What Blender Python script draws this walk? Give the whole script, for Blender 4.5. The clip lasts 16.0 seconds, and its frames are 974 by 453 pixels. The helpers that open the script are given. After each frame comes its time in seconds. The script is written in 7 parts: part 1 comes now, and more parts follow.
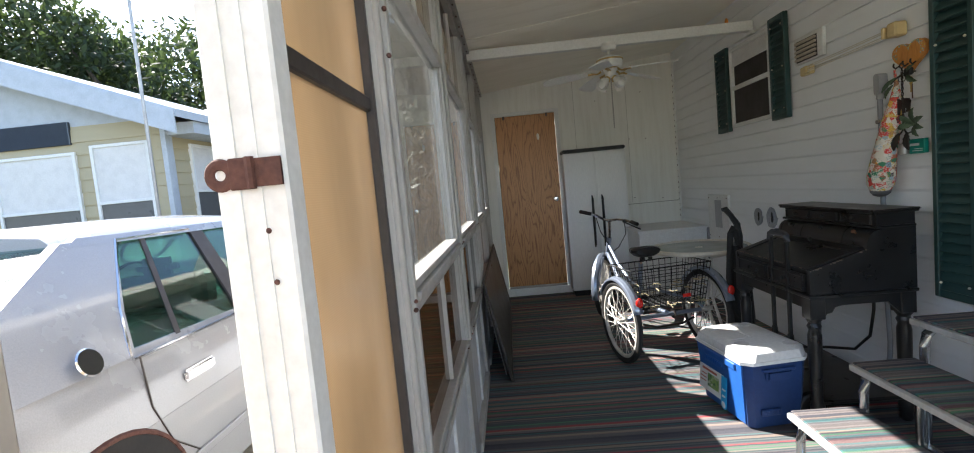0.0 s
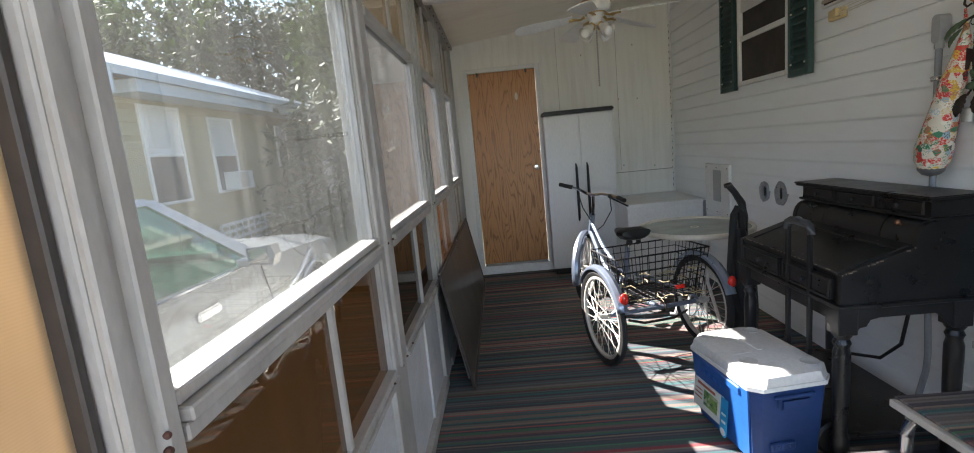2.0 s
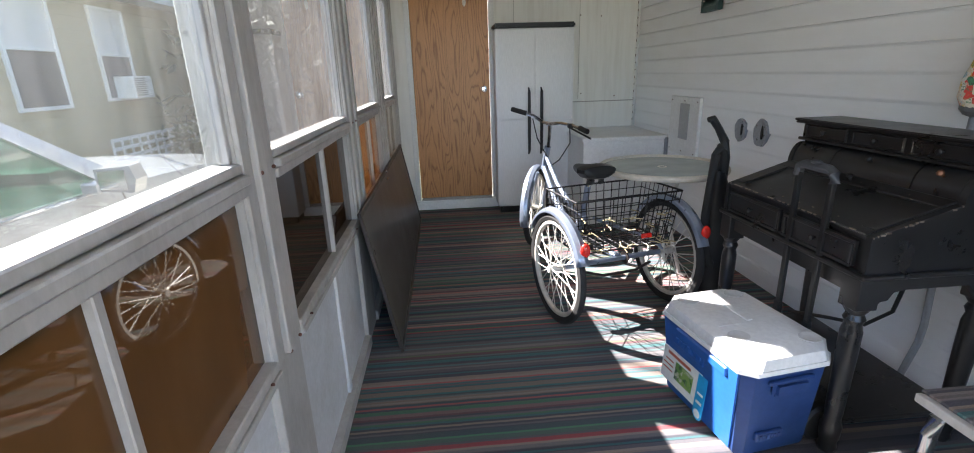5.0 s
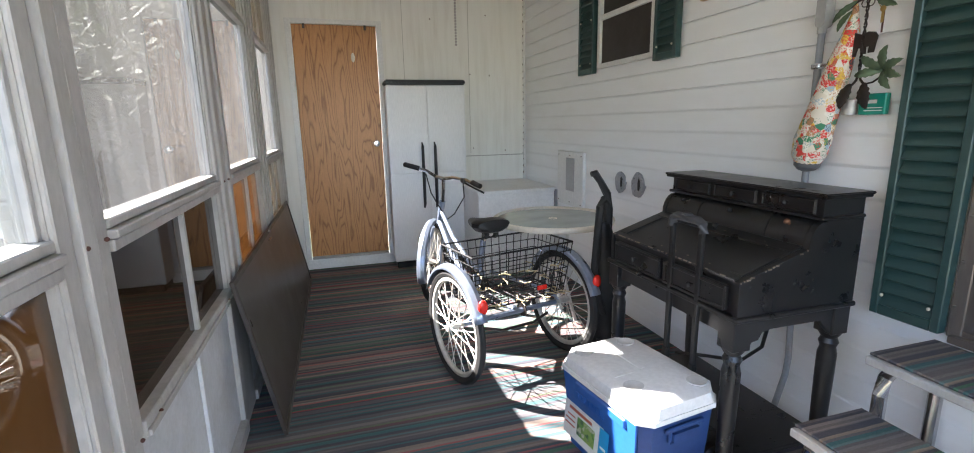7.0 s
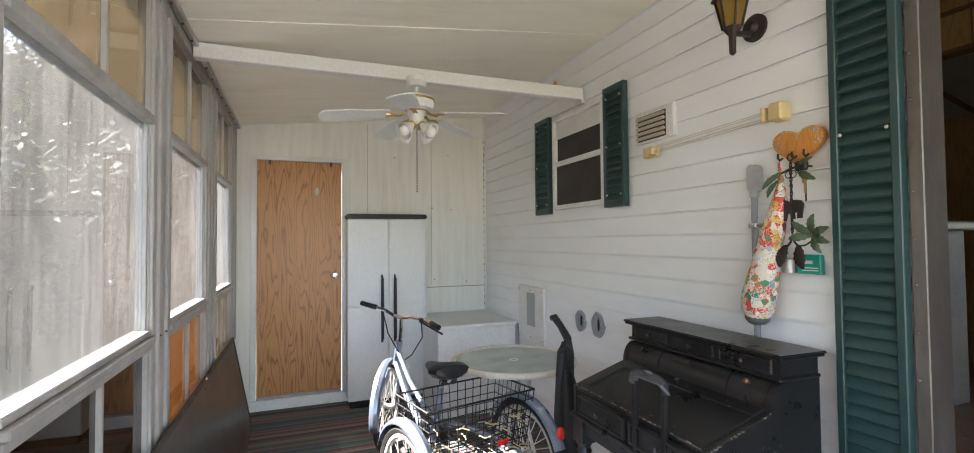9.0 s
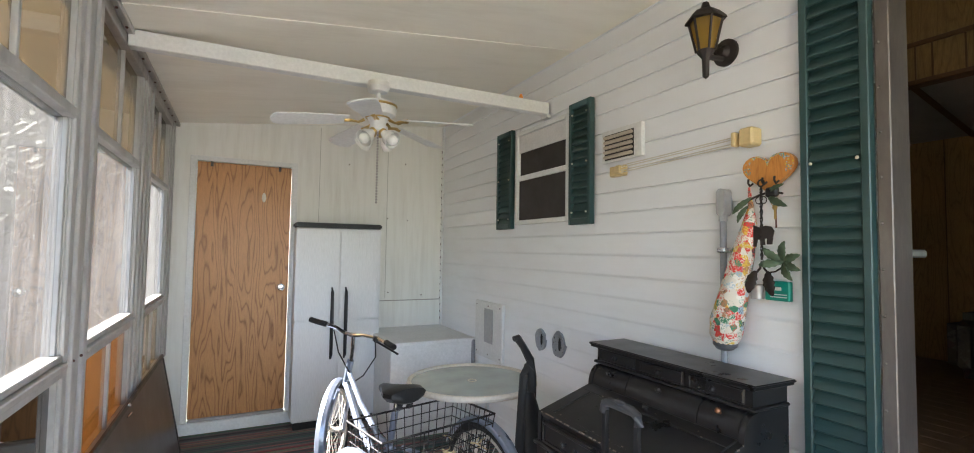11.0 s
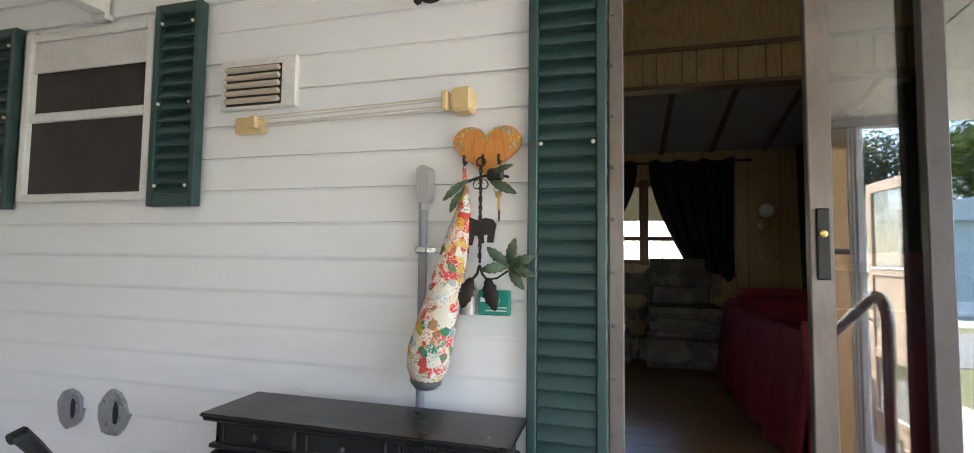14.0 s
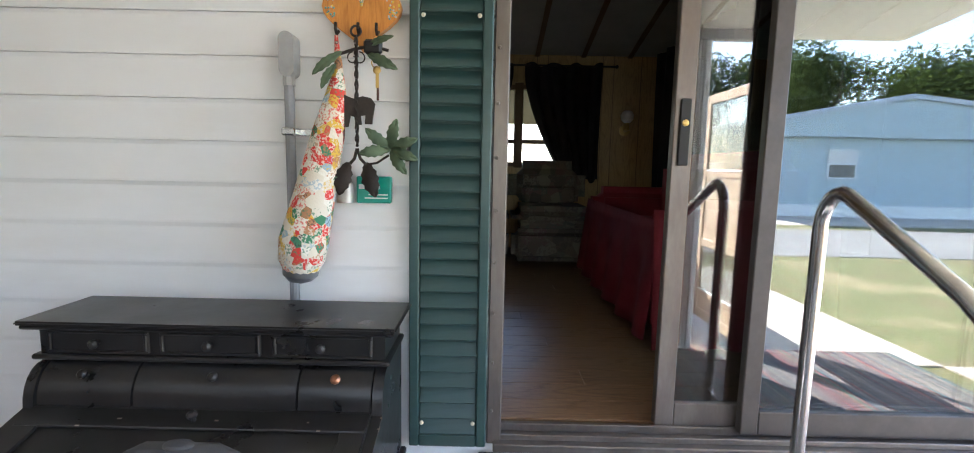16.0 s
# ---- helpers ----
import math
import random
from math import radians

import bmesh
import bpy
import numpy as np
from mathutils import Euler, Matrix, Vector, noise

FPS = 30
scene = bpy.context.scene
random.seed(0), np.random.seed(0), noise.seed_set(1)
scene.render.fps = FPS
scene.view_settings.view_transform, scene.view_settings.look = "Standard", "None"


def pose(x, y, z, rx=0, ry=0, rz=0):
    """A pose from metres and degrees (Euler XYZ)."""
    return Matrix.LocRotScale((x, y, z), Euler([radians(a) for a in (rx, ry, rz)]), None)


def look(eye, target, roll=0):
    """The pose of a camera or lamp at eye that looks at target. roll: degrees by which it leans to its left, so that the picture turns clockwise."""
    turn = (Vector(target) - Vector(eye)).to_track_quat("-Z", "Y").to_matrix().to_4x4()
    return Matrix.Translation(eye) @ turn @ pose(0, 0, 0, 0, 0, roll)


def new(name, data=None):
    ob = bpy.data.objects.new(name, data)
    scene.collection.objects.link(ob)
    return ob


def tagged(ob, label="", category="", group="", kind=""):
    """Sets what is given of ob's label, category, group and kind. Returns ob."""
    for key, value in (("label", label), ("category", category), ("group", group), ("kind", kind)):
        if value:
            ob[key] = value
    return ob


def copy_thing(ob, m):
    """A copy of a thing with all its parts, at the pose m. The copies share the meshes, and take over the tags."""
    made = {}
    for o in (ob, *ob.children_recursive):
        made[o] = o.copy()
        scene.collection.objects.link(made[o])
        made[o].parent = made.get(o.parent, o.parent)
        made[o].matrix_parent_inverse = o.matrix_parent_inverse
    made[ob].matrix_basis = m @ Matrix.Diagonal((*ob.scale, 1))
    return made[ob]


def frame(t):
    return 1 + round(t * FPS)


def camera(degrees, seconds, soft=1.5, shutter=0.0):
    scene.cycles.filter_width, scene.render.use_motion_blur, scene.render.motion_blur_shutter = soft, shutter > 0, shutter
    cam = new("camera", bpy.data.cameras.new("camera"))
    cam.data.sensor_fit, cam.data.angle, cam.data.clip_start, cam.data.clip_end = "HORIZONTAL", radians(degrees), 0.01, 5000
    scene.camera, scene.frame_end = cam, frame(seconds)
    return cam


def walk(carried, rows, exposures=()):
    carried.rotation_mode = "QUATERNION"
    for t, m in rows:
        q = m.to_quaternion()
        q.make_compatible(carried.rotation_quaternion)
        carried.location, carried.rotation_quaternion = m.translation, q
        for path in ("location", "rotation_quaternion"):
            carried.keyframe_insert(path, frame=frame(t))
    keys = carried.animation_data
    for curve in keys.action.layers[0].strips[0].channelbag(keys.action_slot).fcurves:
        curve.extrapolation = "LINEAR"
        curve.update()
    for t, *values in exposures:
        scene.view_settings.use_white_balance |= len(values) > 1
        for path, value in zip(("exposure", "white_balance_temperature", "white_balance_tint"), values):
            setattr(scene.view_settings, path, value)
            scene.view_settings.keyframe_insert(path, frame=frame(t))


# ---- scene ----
cam = camera(89.7, 16.0, soft=1.0)
PATH = [
    (0, (0.108, 0.270, 1.309), (0.011, 2.262, 1.157), -5.4),
    (0.5, (0.157, 0.384, 1.306), (0.104, 2.372, 1.100), -5.3),
    (1, (0.198, 0.623, 1.344), (0.153, 2.610, 1.115), -5.3),
    (1.5, (0.231, 0.766, 1.342), (0.195, 2.747, 1.068), -5.5),
    (2, (0.287, 0.851, 1.360), (0.211, 2.824, 1.046), -5.5),
    (2.5, (0.246, 0.971, 1.339), (0.141, 2.934, 0.966), -4.6),
    (3, (0.224, 1.074, 1.313), (0.157, 3.021, 0.859), -3.0),
    (5.5, (0.300, 1.437, 1.266), (0.547, 3.326, 0.659), -2.3),
    (6, (0.311, 1.455, 1.268), (0.681, 3.331, 0.681), -2.6),
    (6.5, (0.322, 1.455, 1.271), (0.800, 3.322, 0.736), -2.1),
    (7, (0.330, 1.458, 1.281), (0.888, 3.334, 0.868), -1.1),
    (7.5, (0.337, 1.469, 1.350), (0.950, 3.354, 1.085), -0.4),
    (8, (0.344, 1.473, 1.380), (1.003, 3.358, 1.257), -0.1),
    (8.5, (0.363, 1.478, 1.400), (1.063, 3.351, 1.378), -0.3),
    (9, (0.365, 1.486, 1.415), (1.082, 3.352, 1.473), -0.5),
    (11.5, (0.348, 1.716, 1.452), (1.351, 3.444, 1.534), 0.6),
    (12, (0.440, 1.868, 1.434), (1.614, 3.487, 1.470), 0.7),
    (12.5, (0.515, 2.048, 1.385), (1.963, 3.426, 1.454), 1.9),
    (13, (0.517, 2.187, 1.434), (2.185, 3.288, 1.494), 1.2),
    (13.5, (0.612, 2.304, 1.419), (2.449, 3.088, 1.520), 1.1),
    (14, (0.747, 2.382, 1.451), (2.674, 2.901, 1.569), 0.7),
    (14.5, (0.773, 2.382, 1.487), (2.744, 2.698, 1.598), 0.7),
    (15, (0.775, 2.408, 1.463), (2.768, 2.572, 1.495), 0.8),
    (15.5, (0.790, 2.410, 1.424), (2.782, 2.491, 1.271), 1.2),
    (16, (0.792, 2.414, 1.388), (2.777, 2.421, 1.143), 1.2),
]
EXPOSURES = [(0, 2.05, 6350, 12), (1.3, 2.4, 6350, 13), (2.5, 2.35, 6350, 14), (5.5, 3.0, 6200, 15), (9, 3.35, 6450, 15), (12.5, 3.55, 6250, 15), (14, 3.65, 6250, 15), (15, 3.65, 6250, 15), (16, 3.75, 6200, 15)]
walk(cam, [(t, look(eye, target, roll)) for t, eye, target, roll in PATH], EXPOSURES)

# ---- world, sun, exposure ----
SUN_FROM = Vector((-1.14, 0.68, 1.10)).normalized()
world = bpy.data.worlds.new("sky")
scene.world = world
world.use_nodes = True
wn = world.node_tree.nodes
sky = wn.new("ShaderNodeTexSky")
sky.sky_type = "NISHITA"
sky.sun_disc = False
sky.sun_elevation = math.asin(SUN_FROM.z)
sky.sun_rotation = math.atan2(SUN_FROM.x, SUN_FROM.y)
world.node_tree.links.new(sky.outputs[0], wn["Background"].inputs[0])
wn["Background"].inputs[1].default_value = 0.15
sun = new("sun", bpy.data.lights.new("sun", "SUN"))
sun.data.energy = 5.0
sun.data.angle = radians(0.5)
sun.data.color = (1.0, 0.95, 0.87)
sun.matrix_world = look(SUN_FROM * 30, (0, 0, 0))


# ---- materials ----
def nodes_of(name):
    m = bpy.data.materials.new(name)
    m.use_nodes = True
    nt = m.node_tree
    return m, nt, nt.nodes["Principled BSDF"]


def ramp_node(nt, fac, stops, constant=False):
    r = nt.nodes.new("ShaderNodeValToRGB")
    e = r.color_ramp.elements
    while len(e) < len(stops):
        e.new(0.5)
    for k, (p, c) in zip(e, stops):
        k.position = p
        k.color = (*c, 1)
    if constant:
        r.color_ramp.interpolation = "CONSTANT"
    nt.links.new(fac, r.inputs[0])
    return r.outputs[0]


def coords(nt, scale=(1, 1, 1)):
    tc = nt.nodes.new("ShaderNodeTexCoord")
    mp = nt.nodes.new("ShaderNodeMapping")
    mp.inputs["Scale"].default_value = scale
    nt.links.new(tc.outputs["Object"], mp.inputs[0])
    return mp.outputs[0]


def noise_of(nt, vec, scale, detail=4, rough=0.55):
    n = nt.nodes.new("ShaderNodeTexNoise")
    n.inputs["Scale"].default_value = scale
    n.inputs["Detail"].default_value = detail
    n.inputs["Roughness"].default_value = rough
    nt.links.new(vec, n.inputs["Vector"])
    return n.outputs["Fac"]


def mixed(nt, fac, a, b, mode="MIX"):
    x = nt.nodes.new("ShaderNodeMix")
    x.data_type = "RGBA"
    x.blend_type = mode
    for sock, v in ((x.inputs[0], fac), (x.inputs[6], a), (x.inputs[7], b)):
        if hasattr(v, "is_linked"):
            nt.links.new(v, sock)
        elif isinstance(v, tuple):
            sock.default_value = (*v, 1)
        else:
            sock.default_value = v
    return x.outputs[2]


def bumped(nt, bsdf, height, strength=0.3, distance=0.004):
    b = nt.nodes.new("ShaderNodeBump")
    b.inputs["Strength"].default_value = strength
    b.inputs["Distance"].default_value = distance
    nt.links.new(height, b.inputs["Height"])
    nt.links.new(b.outputs[0], bsdf.inputs["Normal"])


def tint(c, k):
    return tuple(min(1.0, v * k) for v in c)


def paint(name, colour, rough=0.5, metal=0.0, dirt=0.25, scale=6, grain=60, bump=0.15, dirt_colour=None, stretch=(1, 1, 1), coat=0.0):
    """Paint, plastic, metal or cloth: a base colour with wear at two scales and a fine relief."""
    m, nt, b = nodes_of(name)
    v = coords(nt, stretch)
    big = noise_of(nt, v, scale, 5, 0.6)
    fine = noise_of(nt, v, grain, 3)
    dc = dirt_colour or tint(colour, 0.55)
    stain = ramp_node(nt, big, [(0.42, (0, 0, 0)), (0.75, (dirt, dirt, dirt))])
    c = mixed(nt, stain, colour, dc)
    g = ramp_node(nt, fine, [(0.3, (0.88, 0.88, 0.88)), (0.7, (1, 1, 1))])
    c = mixed(nt, 1.0, c, g, "MULTIPLY")
    nt.links.new(c, b.inputs["Base Color"])
    b.inputs["Metallic"].default_value = metal
    rr = ramp_node(nt, big, [(0.3, (rough * 0.85,) * 3), (0.7, (min(1, rough * 1.2),) * 3)])
    nt.links.new(rr, b.inputs["Roughness"])
    b.inputs["Coat Weight"].default_value = coat
    b.inputs["Coat Roughness"].default_value = 0.05
    bumped(nt, b, fine, bump, 0.002)
    return m


def streaked(name, colour, rough, dirt_colour, amount, scale=(9, 9, 0.7), n_scale=2.0):
    """Painted panels with dirt that has run downwards."""
    m, nt, b = nodes_of(name)
    v = coords(nt, scale)
    big = noise_of(nt, v, n_scale, 6, 0.65)
    v2 = coords(nt)
    fine = noise_of(nt, v2, 80, 3)
    cloud = noise_of(nt, v2, 1.3, 3)
    s = ramp_node(nt, big, [(0.45, (0, 0, 0)), (0.8, (amount,) * 3)])
    s2 = mixed(nt, 1.0, s, ramp_node(nt, cloud, [(0.35, (0.25,) * 3), (0.65, (1, 1, 1))]), "MULTIPLY")
    c = mixed(nt, s2, colour, dirt_colour)
    nt.links.new(c, b.inputs["Base Color"])
    b.inputs["Roughness"].default_value = rough
    bumped(nt, b, fine, 0.12, 0.002)
    return m


def wood(name, light, dark, axis="z", scale=3.0, rough=0.45, wild=2.5, fine_mix=0.55):
    m, nt, b = nodes_of(name)
    st = {"z": (7, 7, 0.9), "x": (0.9, 7, 7), "y": (7, 0.9, 7)}[axis]
    v = coords(nt, st)
    n1 = noise_of(nt, v, scale * 0.45, 2, 0.4)
    mul = nt.nodes.new("ShaderNodeMath")
    mul.operation = "MULTIPLY"
    mul.inputs[1].default_value = 9.0 * wild
    nt.links.new(n1, mul.inputs[0])
    fr = nt.nodes.new("ShaderNodeMath")
    fr.operation = "PINGPONG"
    fr.inputs[1].default_value = 1.0
    nt.links.new(mul.outputs[0], fr.inputs[0])
    fine = noise_of(nt, coords(nt, tuple(5 * s for s in st)), 6, 4, 0.7)
    c = ramp_node(nt, fr.outputs[0], [(0.0, dark), (0.32, light), (1.0, tint(light, 1.12))])
    c = mixed(nt, fine_mix, c, ramp_node(nt, fine, [(0.35, tint(dark, 0.9)), (0.65, light)]))
    nt.links.new(c, b.inputs["Base Color"])
    b.inputs["Roughness"].default_value = rough
    bumped(nt, b, fine, 0.1, 0.002)
    return m


def slant(nt, base=0.045, top=0.9):
    """How much a thin pane mirrors: little head-on, much at a slant."""
    lw = nt.nodes.new("ShaderNodeLayerWeight")
    lw.inputs[0].default_value = 0.5
    p = nt.nodes.new("ShaderNodeMath")
    p.operation = "POWER"
    p.inputs[1].default_value = 4.0
    nt.links.new(lw.outputs["Facing"], p.inputs[0])
    q = nt.nodes.new("ShaderNodeMath")
    q.operation = "MULTIPLY_ADD"
    q.inputs[1].default_value = top - base
    q.inputs[2].default_value = base
    nt.links.new(p.outputs[0], q.inputs[0])
    return q.outputs[0]


def dirty_glass(name, clear, veil, streak=(14, 14, 0.8), film=(0.46, 0.45, 0.42), mirror=0.045):
    """A pane: it lets light through, mirrors at a slant, and carries a film of dust and dried runs."""
    m, nt, b = nodes_of(name)
    nt.nodes.remove(b)
    out = nt.nodes["Material Output"]
    tr = nt.nodes.new("ShaderNodeBsdfTransparent")
    tr.inputs[0].default_value = (*clear, 1)
    gl = nt.nodes.new("ShaderNodeBsdfGlossy")
    gl.inputs["Roughness"].default_value = 0.01
    fz = slant(nt, mirror)
    mix1 = nt.nodes.new("ShaderNodeMixShader")
    nt.links.new(fz, mix1.inputs[0])
    nt.links.new(tr.outputs[0], mix1.inputs[1])
    nt.links.new(gl.outputs[0], mix1.inputs[2])
    df = nt.nodes.new("ShaderNodeBsdfTranslucent")
    df.inputs[0].default_value = (*film, 1)
    n = noise_of(nt, coords(nt, streak), 3.0, 6, 0.7)
    n2 = noise_of(nt, coords(nt), 2.0, 3)
    n3 = noise_of(nt, coords(nt), 160, 2)
    a = mixed(nt, 1.0, ramp_node(nt, n, [(0.3, (veil * 0.45,) * 3), (0.75, (min(1, veil * 1.7),) * 3)]),
              ramp_node(nt, n2, [(0.3, (0.6,) * 3), (0.7, (1.2,) * 3)]), "MULTIPLY")
    a = mixed(nt, 1.0, a, ramp_node(nt, n3, [(0.66, (0, 0, 0)), (0.74, (veil * 0.8,) * 3)]), "ADD")
    mix2 = nt.nodes.new("ShaderNodeMixShader")
    nt.links.new(a, mix2.inputs[0])
    nt.links.new(mix1.outputs[0], mix2.inputs[1])
    nt.links.new(df.outputs[0], mix2.inputs[2])
    nt.links.new(mix2.outputs[0], out.inputs[0])
    return m


def tinted_film(name, through_colour, surface, see, gloss=0.02, weave=0.0):
    """Tinted vinyl sheet: part see-through, part translucent, shiny."""
    m, nt, b = nodes_of(name)
    nt.nodes.remove(b)
    out = nt.nodes["Material Output"]
    tr = nt.nodes.new("ShaderNodeBsdfTransparent")
    tr.inputs[0].default_value = (*through_colour, 1)
    tl = nt.nodes.new("ShaderNodeBsdfTranslucent")
    df = nt.nodes.new("ShaderNodeBsdfDiffuse")
    cl = noise_of(nt, coords(nt, (3, 3, 1)), 2.0, 4)
    c = ramp_node(nt, cl, [(0.3, tint(surface, 0.85)), (0.7, tint(surface, 1.1))])
    if weave:
        w = nt.nodes.new("ShaderNodeTexWave")
        w.bands_direction = "Z"
        w.inputs["Scale"].default_value = 90
        w.inputs["Distortion"].default_value = 0.4
        nt.links.new(coords(nt), w.inputs["Vector"])
        c = mixed(nt, weave, c, ramp_node(nt, w.outputs["Fac"], [(0.0, tint(surface, 0.75)), (1.0, tint(surface, 1.15))]))
    nt.links.new(c, tl.inputs[0])
    nt.links.new(c, df.inputs[0])
    m1 = nt.nodes.new("ShaderNodeMixShader")
    m1.inputs[0].default_value = 0.5
    nt.links.new(df.outputs[0], m1.inputs[1])
    nt.links.new(tl.outputs[0], m1.inputs[2])
    m2 = nt.nodes.new("ShaderNodeMixShader")
    m2.inputs[0].default_value = see
    nt.links.new(m1.outputs[0], m2.inputs[1])
    nt.links.new(tr.outputs[0], m2.inputs[2])
    gl = nt.nodes.new("ShaderNodeBsdfGlossy")
    gl.inputs["Roughness"].default_value = gloss
    fz = slant(nt)
    m3 = nt.nodes.new("ShaderNodeMixShader")
    nt.links.new(fz, m3.inputs[0])
    nt.links.new(m2.outputs[0], m3.inputs[1])
    nt.links.new(gl.outputs[0], m3.inputs[2])
    nt.links.new(m3.outputs[0], out.inputs[0])
    return m


def striped_carpet(name):
    """Woven outdoor carpet: narrow stripes across the walk in greys, teal, red, green and tan."""
    m, nt, b = nodes_of(name)
    tc = nt.nodes.new("ShaderNodeTexCoord")
    sep = nt.nodes.new("ShaderNodeSeparateXYZ")
    nt.links.new(tc.outputs["Object"], sep.inputs[0])
    wob = noise_of(nt, coords(nt, (3, 0.2, 1)), 4.0, 2)

    def stripes(per_metre, seed, stops):
        mad = nt.nodes.new("ShaderNodeMath")
        mad.operation = "MULTIPLY_ADD"
        mad.inputs[1].default_value = 0.006
        nt.links.new(wob, mad.inputs[0])
        nt.links.new(sep.outputs["Y"], mad.inputs[2])
        mu = nt.nodes.new("ShaderNodeMath")
        mu.operation = "MULTIPLY_ADD"
        mu.inputs[1].default_value = per_metre
        mu.inputs[2].default_value = seed
        nt.links.new(mad.outputs[0], mu.inputs[0])
        fl = nt.nodes.new("ShaderNodeMath")
        fl.operation = "FLOOR"
        nt.links.new(mu.outputs[0], fl.inputs[0])
        wh = nt.nodes.new("ShaderNodeTexWhiteNoise")
        wh.noise_dimensions = "1D"
        nt.links.new(fl.outputs[0], wh.inputs["W"])
        return ramp_node(nt, wh.outputs["Value"], stops, True)

    wide = stripes(34, 11, [(0.0, (0.055, 0.058, 0.068)), (0.2, (0.10, 0.098, 0.10)), (0.38, (0.05, 0.085, 0.085)), (0.52, (0.14, 0.125, 0.115)),
                            (0.66, (0.04, 0.042, 0.05)), (0.8, (0.13, 0.06, 0.058)), (0.86, (0.20, 0.165, 0.13)), (0.93, (0.07, 0.13, 0.10))])
    thin = stripes(95, 5, [(0.0, (0.05, 0.052, 0.06)), (0.45, (0.12, 0.115, 0.115)), (0.68, (0.035, 0.13, 0.13)), (0.79, (0.34, 0.06, 0.06)),
                           (0.87, (0.25, 0.20, 0.15)), (0.93, (0.05, 0.16, 0.08))])
    c = mixed(nt, 0.5, wide, thin)
    c = mixed(nt, 1.0, c, (1.62, 1.55, 1.55), "MULTIPLY")
    fib = noise_of(nt, coords(nt, (40, 160, 40)), 5.0, 3)
    c = mixed(nt, 1.0, c, ramp_node(nt, fib, [(0.3, (0.6,) * 3), (0.7, (1.25,) * 3)]), "MULTIPLY")
    dust = noise_of(nt, coords(nt), 2.2, 5)
    c = mixed(nt, ramp_node(nt, dust, [(0.5, (0,) * 3), (0.85, (0.25,) * 3)]), c, (0.16, 0.14, 0.12))
    nt.links.new(c, b.inputs["Base Color"])
    b.inputs["Roughness"].default_value = 0.95
    b.inputs["Specular IOR Level"].default_value = 0.15
    bumped(nt, b, fib, 0.5, 0.004)
    return m


def ground_mat(name, a, c, d, scale):
    m, nt, b = nodes_of(name)
    v = coords(nt)
    n1, n2 = noise_of(nt, v, scale, 6, 0.65), noise_of(nt, v, scale * 18, 4, 0.7)
    col = ramp_node(nt, n1, [(0.35, a), (0.5, c), (0.68, d)])
    col = mixed(nt, 1.0, col, ramp_node(nt, n2, [(0.3, (0.6,) * 3), (0.7, (1.2,) * 3)]), "MULTIPLY")
    nt.links.new(col, b.inputs["Base Color"])
    b.inputs["Roughness"].default_value = 0.95
    bumped(nt, b, n2, 0.5, 0.02)
    return m


def patchwork(name, stops, scale, rough=0.9):
    """Printed or mottled cloth from cells of several colours."""
    m, nt, b = nodes_of(name)
    vo = nt.nodes.new("ShaderNodeTexVoronoi")
    vo.inputs["Scale"].default_value = scale
    nt.links.new(coords(nt), vo.inputs["Vector"])
    sp = nt.nodes.new("ShaderNodeSeparateColor")
    nt.links.new(vo.outputs["Color"], sp.inputs[0])
    c = ramp_node(nt, sp.outputs[0], stops, True)
    f = noise_of(nt, coords(nt), scale * 4, 3)
    c = mixed(nt, ramp_node(nt, f, [(0.52, (0,) * 3), (0.56, (0.75,) * 3)]), c, ramp_node(nt, sp.outputs[1], stops[::1], True))
    nt.links.new(c, b.inputs["Base Color"])
    b.inputs["Roughness"].default_value = rough
    bumped(nt, b, f, 0.3, 0.003)
    return m


def foliage(name, a, c):
    m, nt, b = nodes_of(name)
    oi = nt.nodes.new("ShaderNodeNewGeometry")
    col = ramp_node(nt, oi.outputs["Random Per Island"], [(0.0, a), (1.0, c)])
    nt.links.new(col, b.inputs["Base Color"])
    b.inputs["Roughness"].default_value = 0.55
    b.inputs["Transmission Weight"].default_value = 0.0
    tl = nt.nodes.new("ShaderNodeBsdfTranslucent")
    nt.links.new(col, tl.inputs[0])
    mx = nt.nodes.new("ShaderNodeMixShader")
    mx.inputs[0].default_value = 0.4
    nt.links.new(b.outputs[0], mx.inputs[1])
    nt.links.new(tl.outputs[0], mx.inputs[2])
    nt.links.new(mx.outputs[0], nt.nodes["Material Output"].inputs[0])
    return m


WHITE = paint("white_paint", (0.78, 0.78, 0.76), 0.5, dirt=0.2, dirt_colour=(0.5, 0.47, 0.4))
SIDING = streaked("white_siding", (0.83, 0.84, 0.85), 0.45, (0.6, 0.58, 0.52), 0.3, (1.5, 1.5, 6), 2.0)
PANEL = streaked("streaked_panel", (0.80, 0.79, 0.74), 0.6, (0.45, 0.41, 0.33), 0.5)
CEILING = streaked("ceiling_panel", (0.86, 0.82, 0.72), 0.5, (0.55, 0.50, 0.39), 0.5, (1.2, 6, 4), 1.4)
# white metal with wear; base greyed to hold the backlit wall's shade
ALU = paint("worn_shaded_white_aluminium", (0.46, 0.45, 0.43), 0.42, 0.0, 0.5, 9, 90, 0.1, (0.26, 0.24, 0.21), (1, 1, 0.4))
ALU_GREY = paint("grey_aluminium", (0.42, 0.40, 0.38), 0.38, 0.6, 0.4, 12)
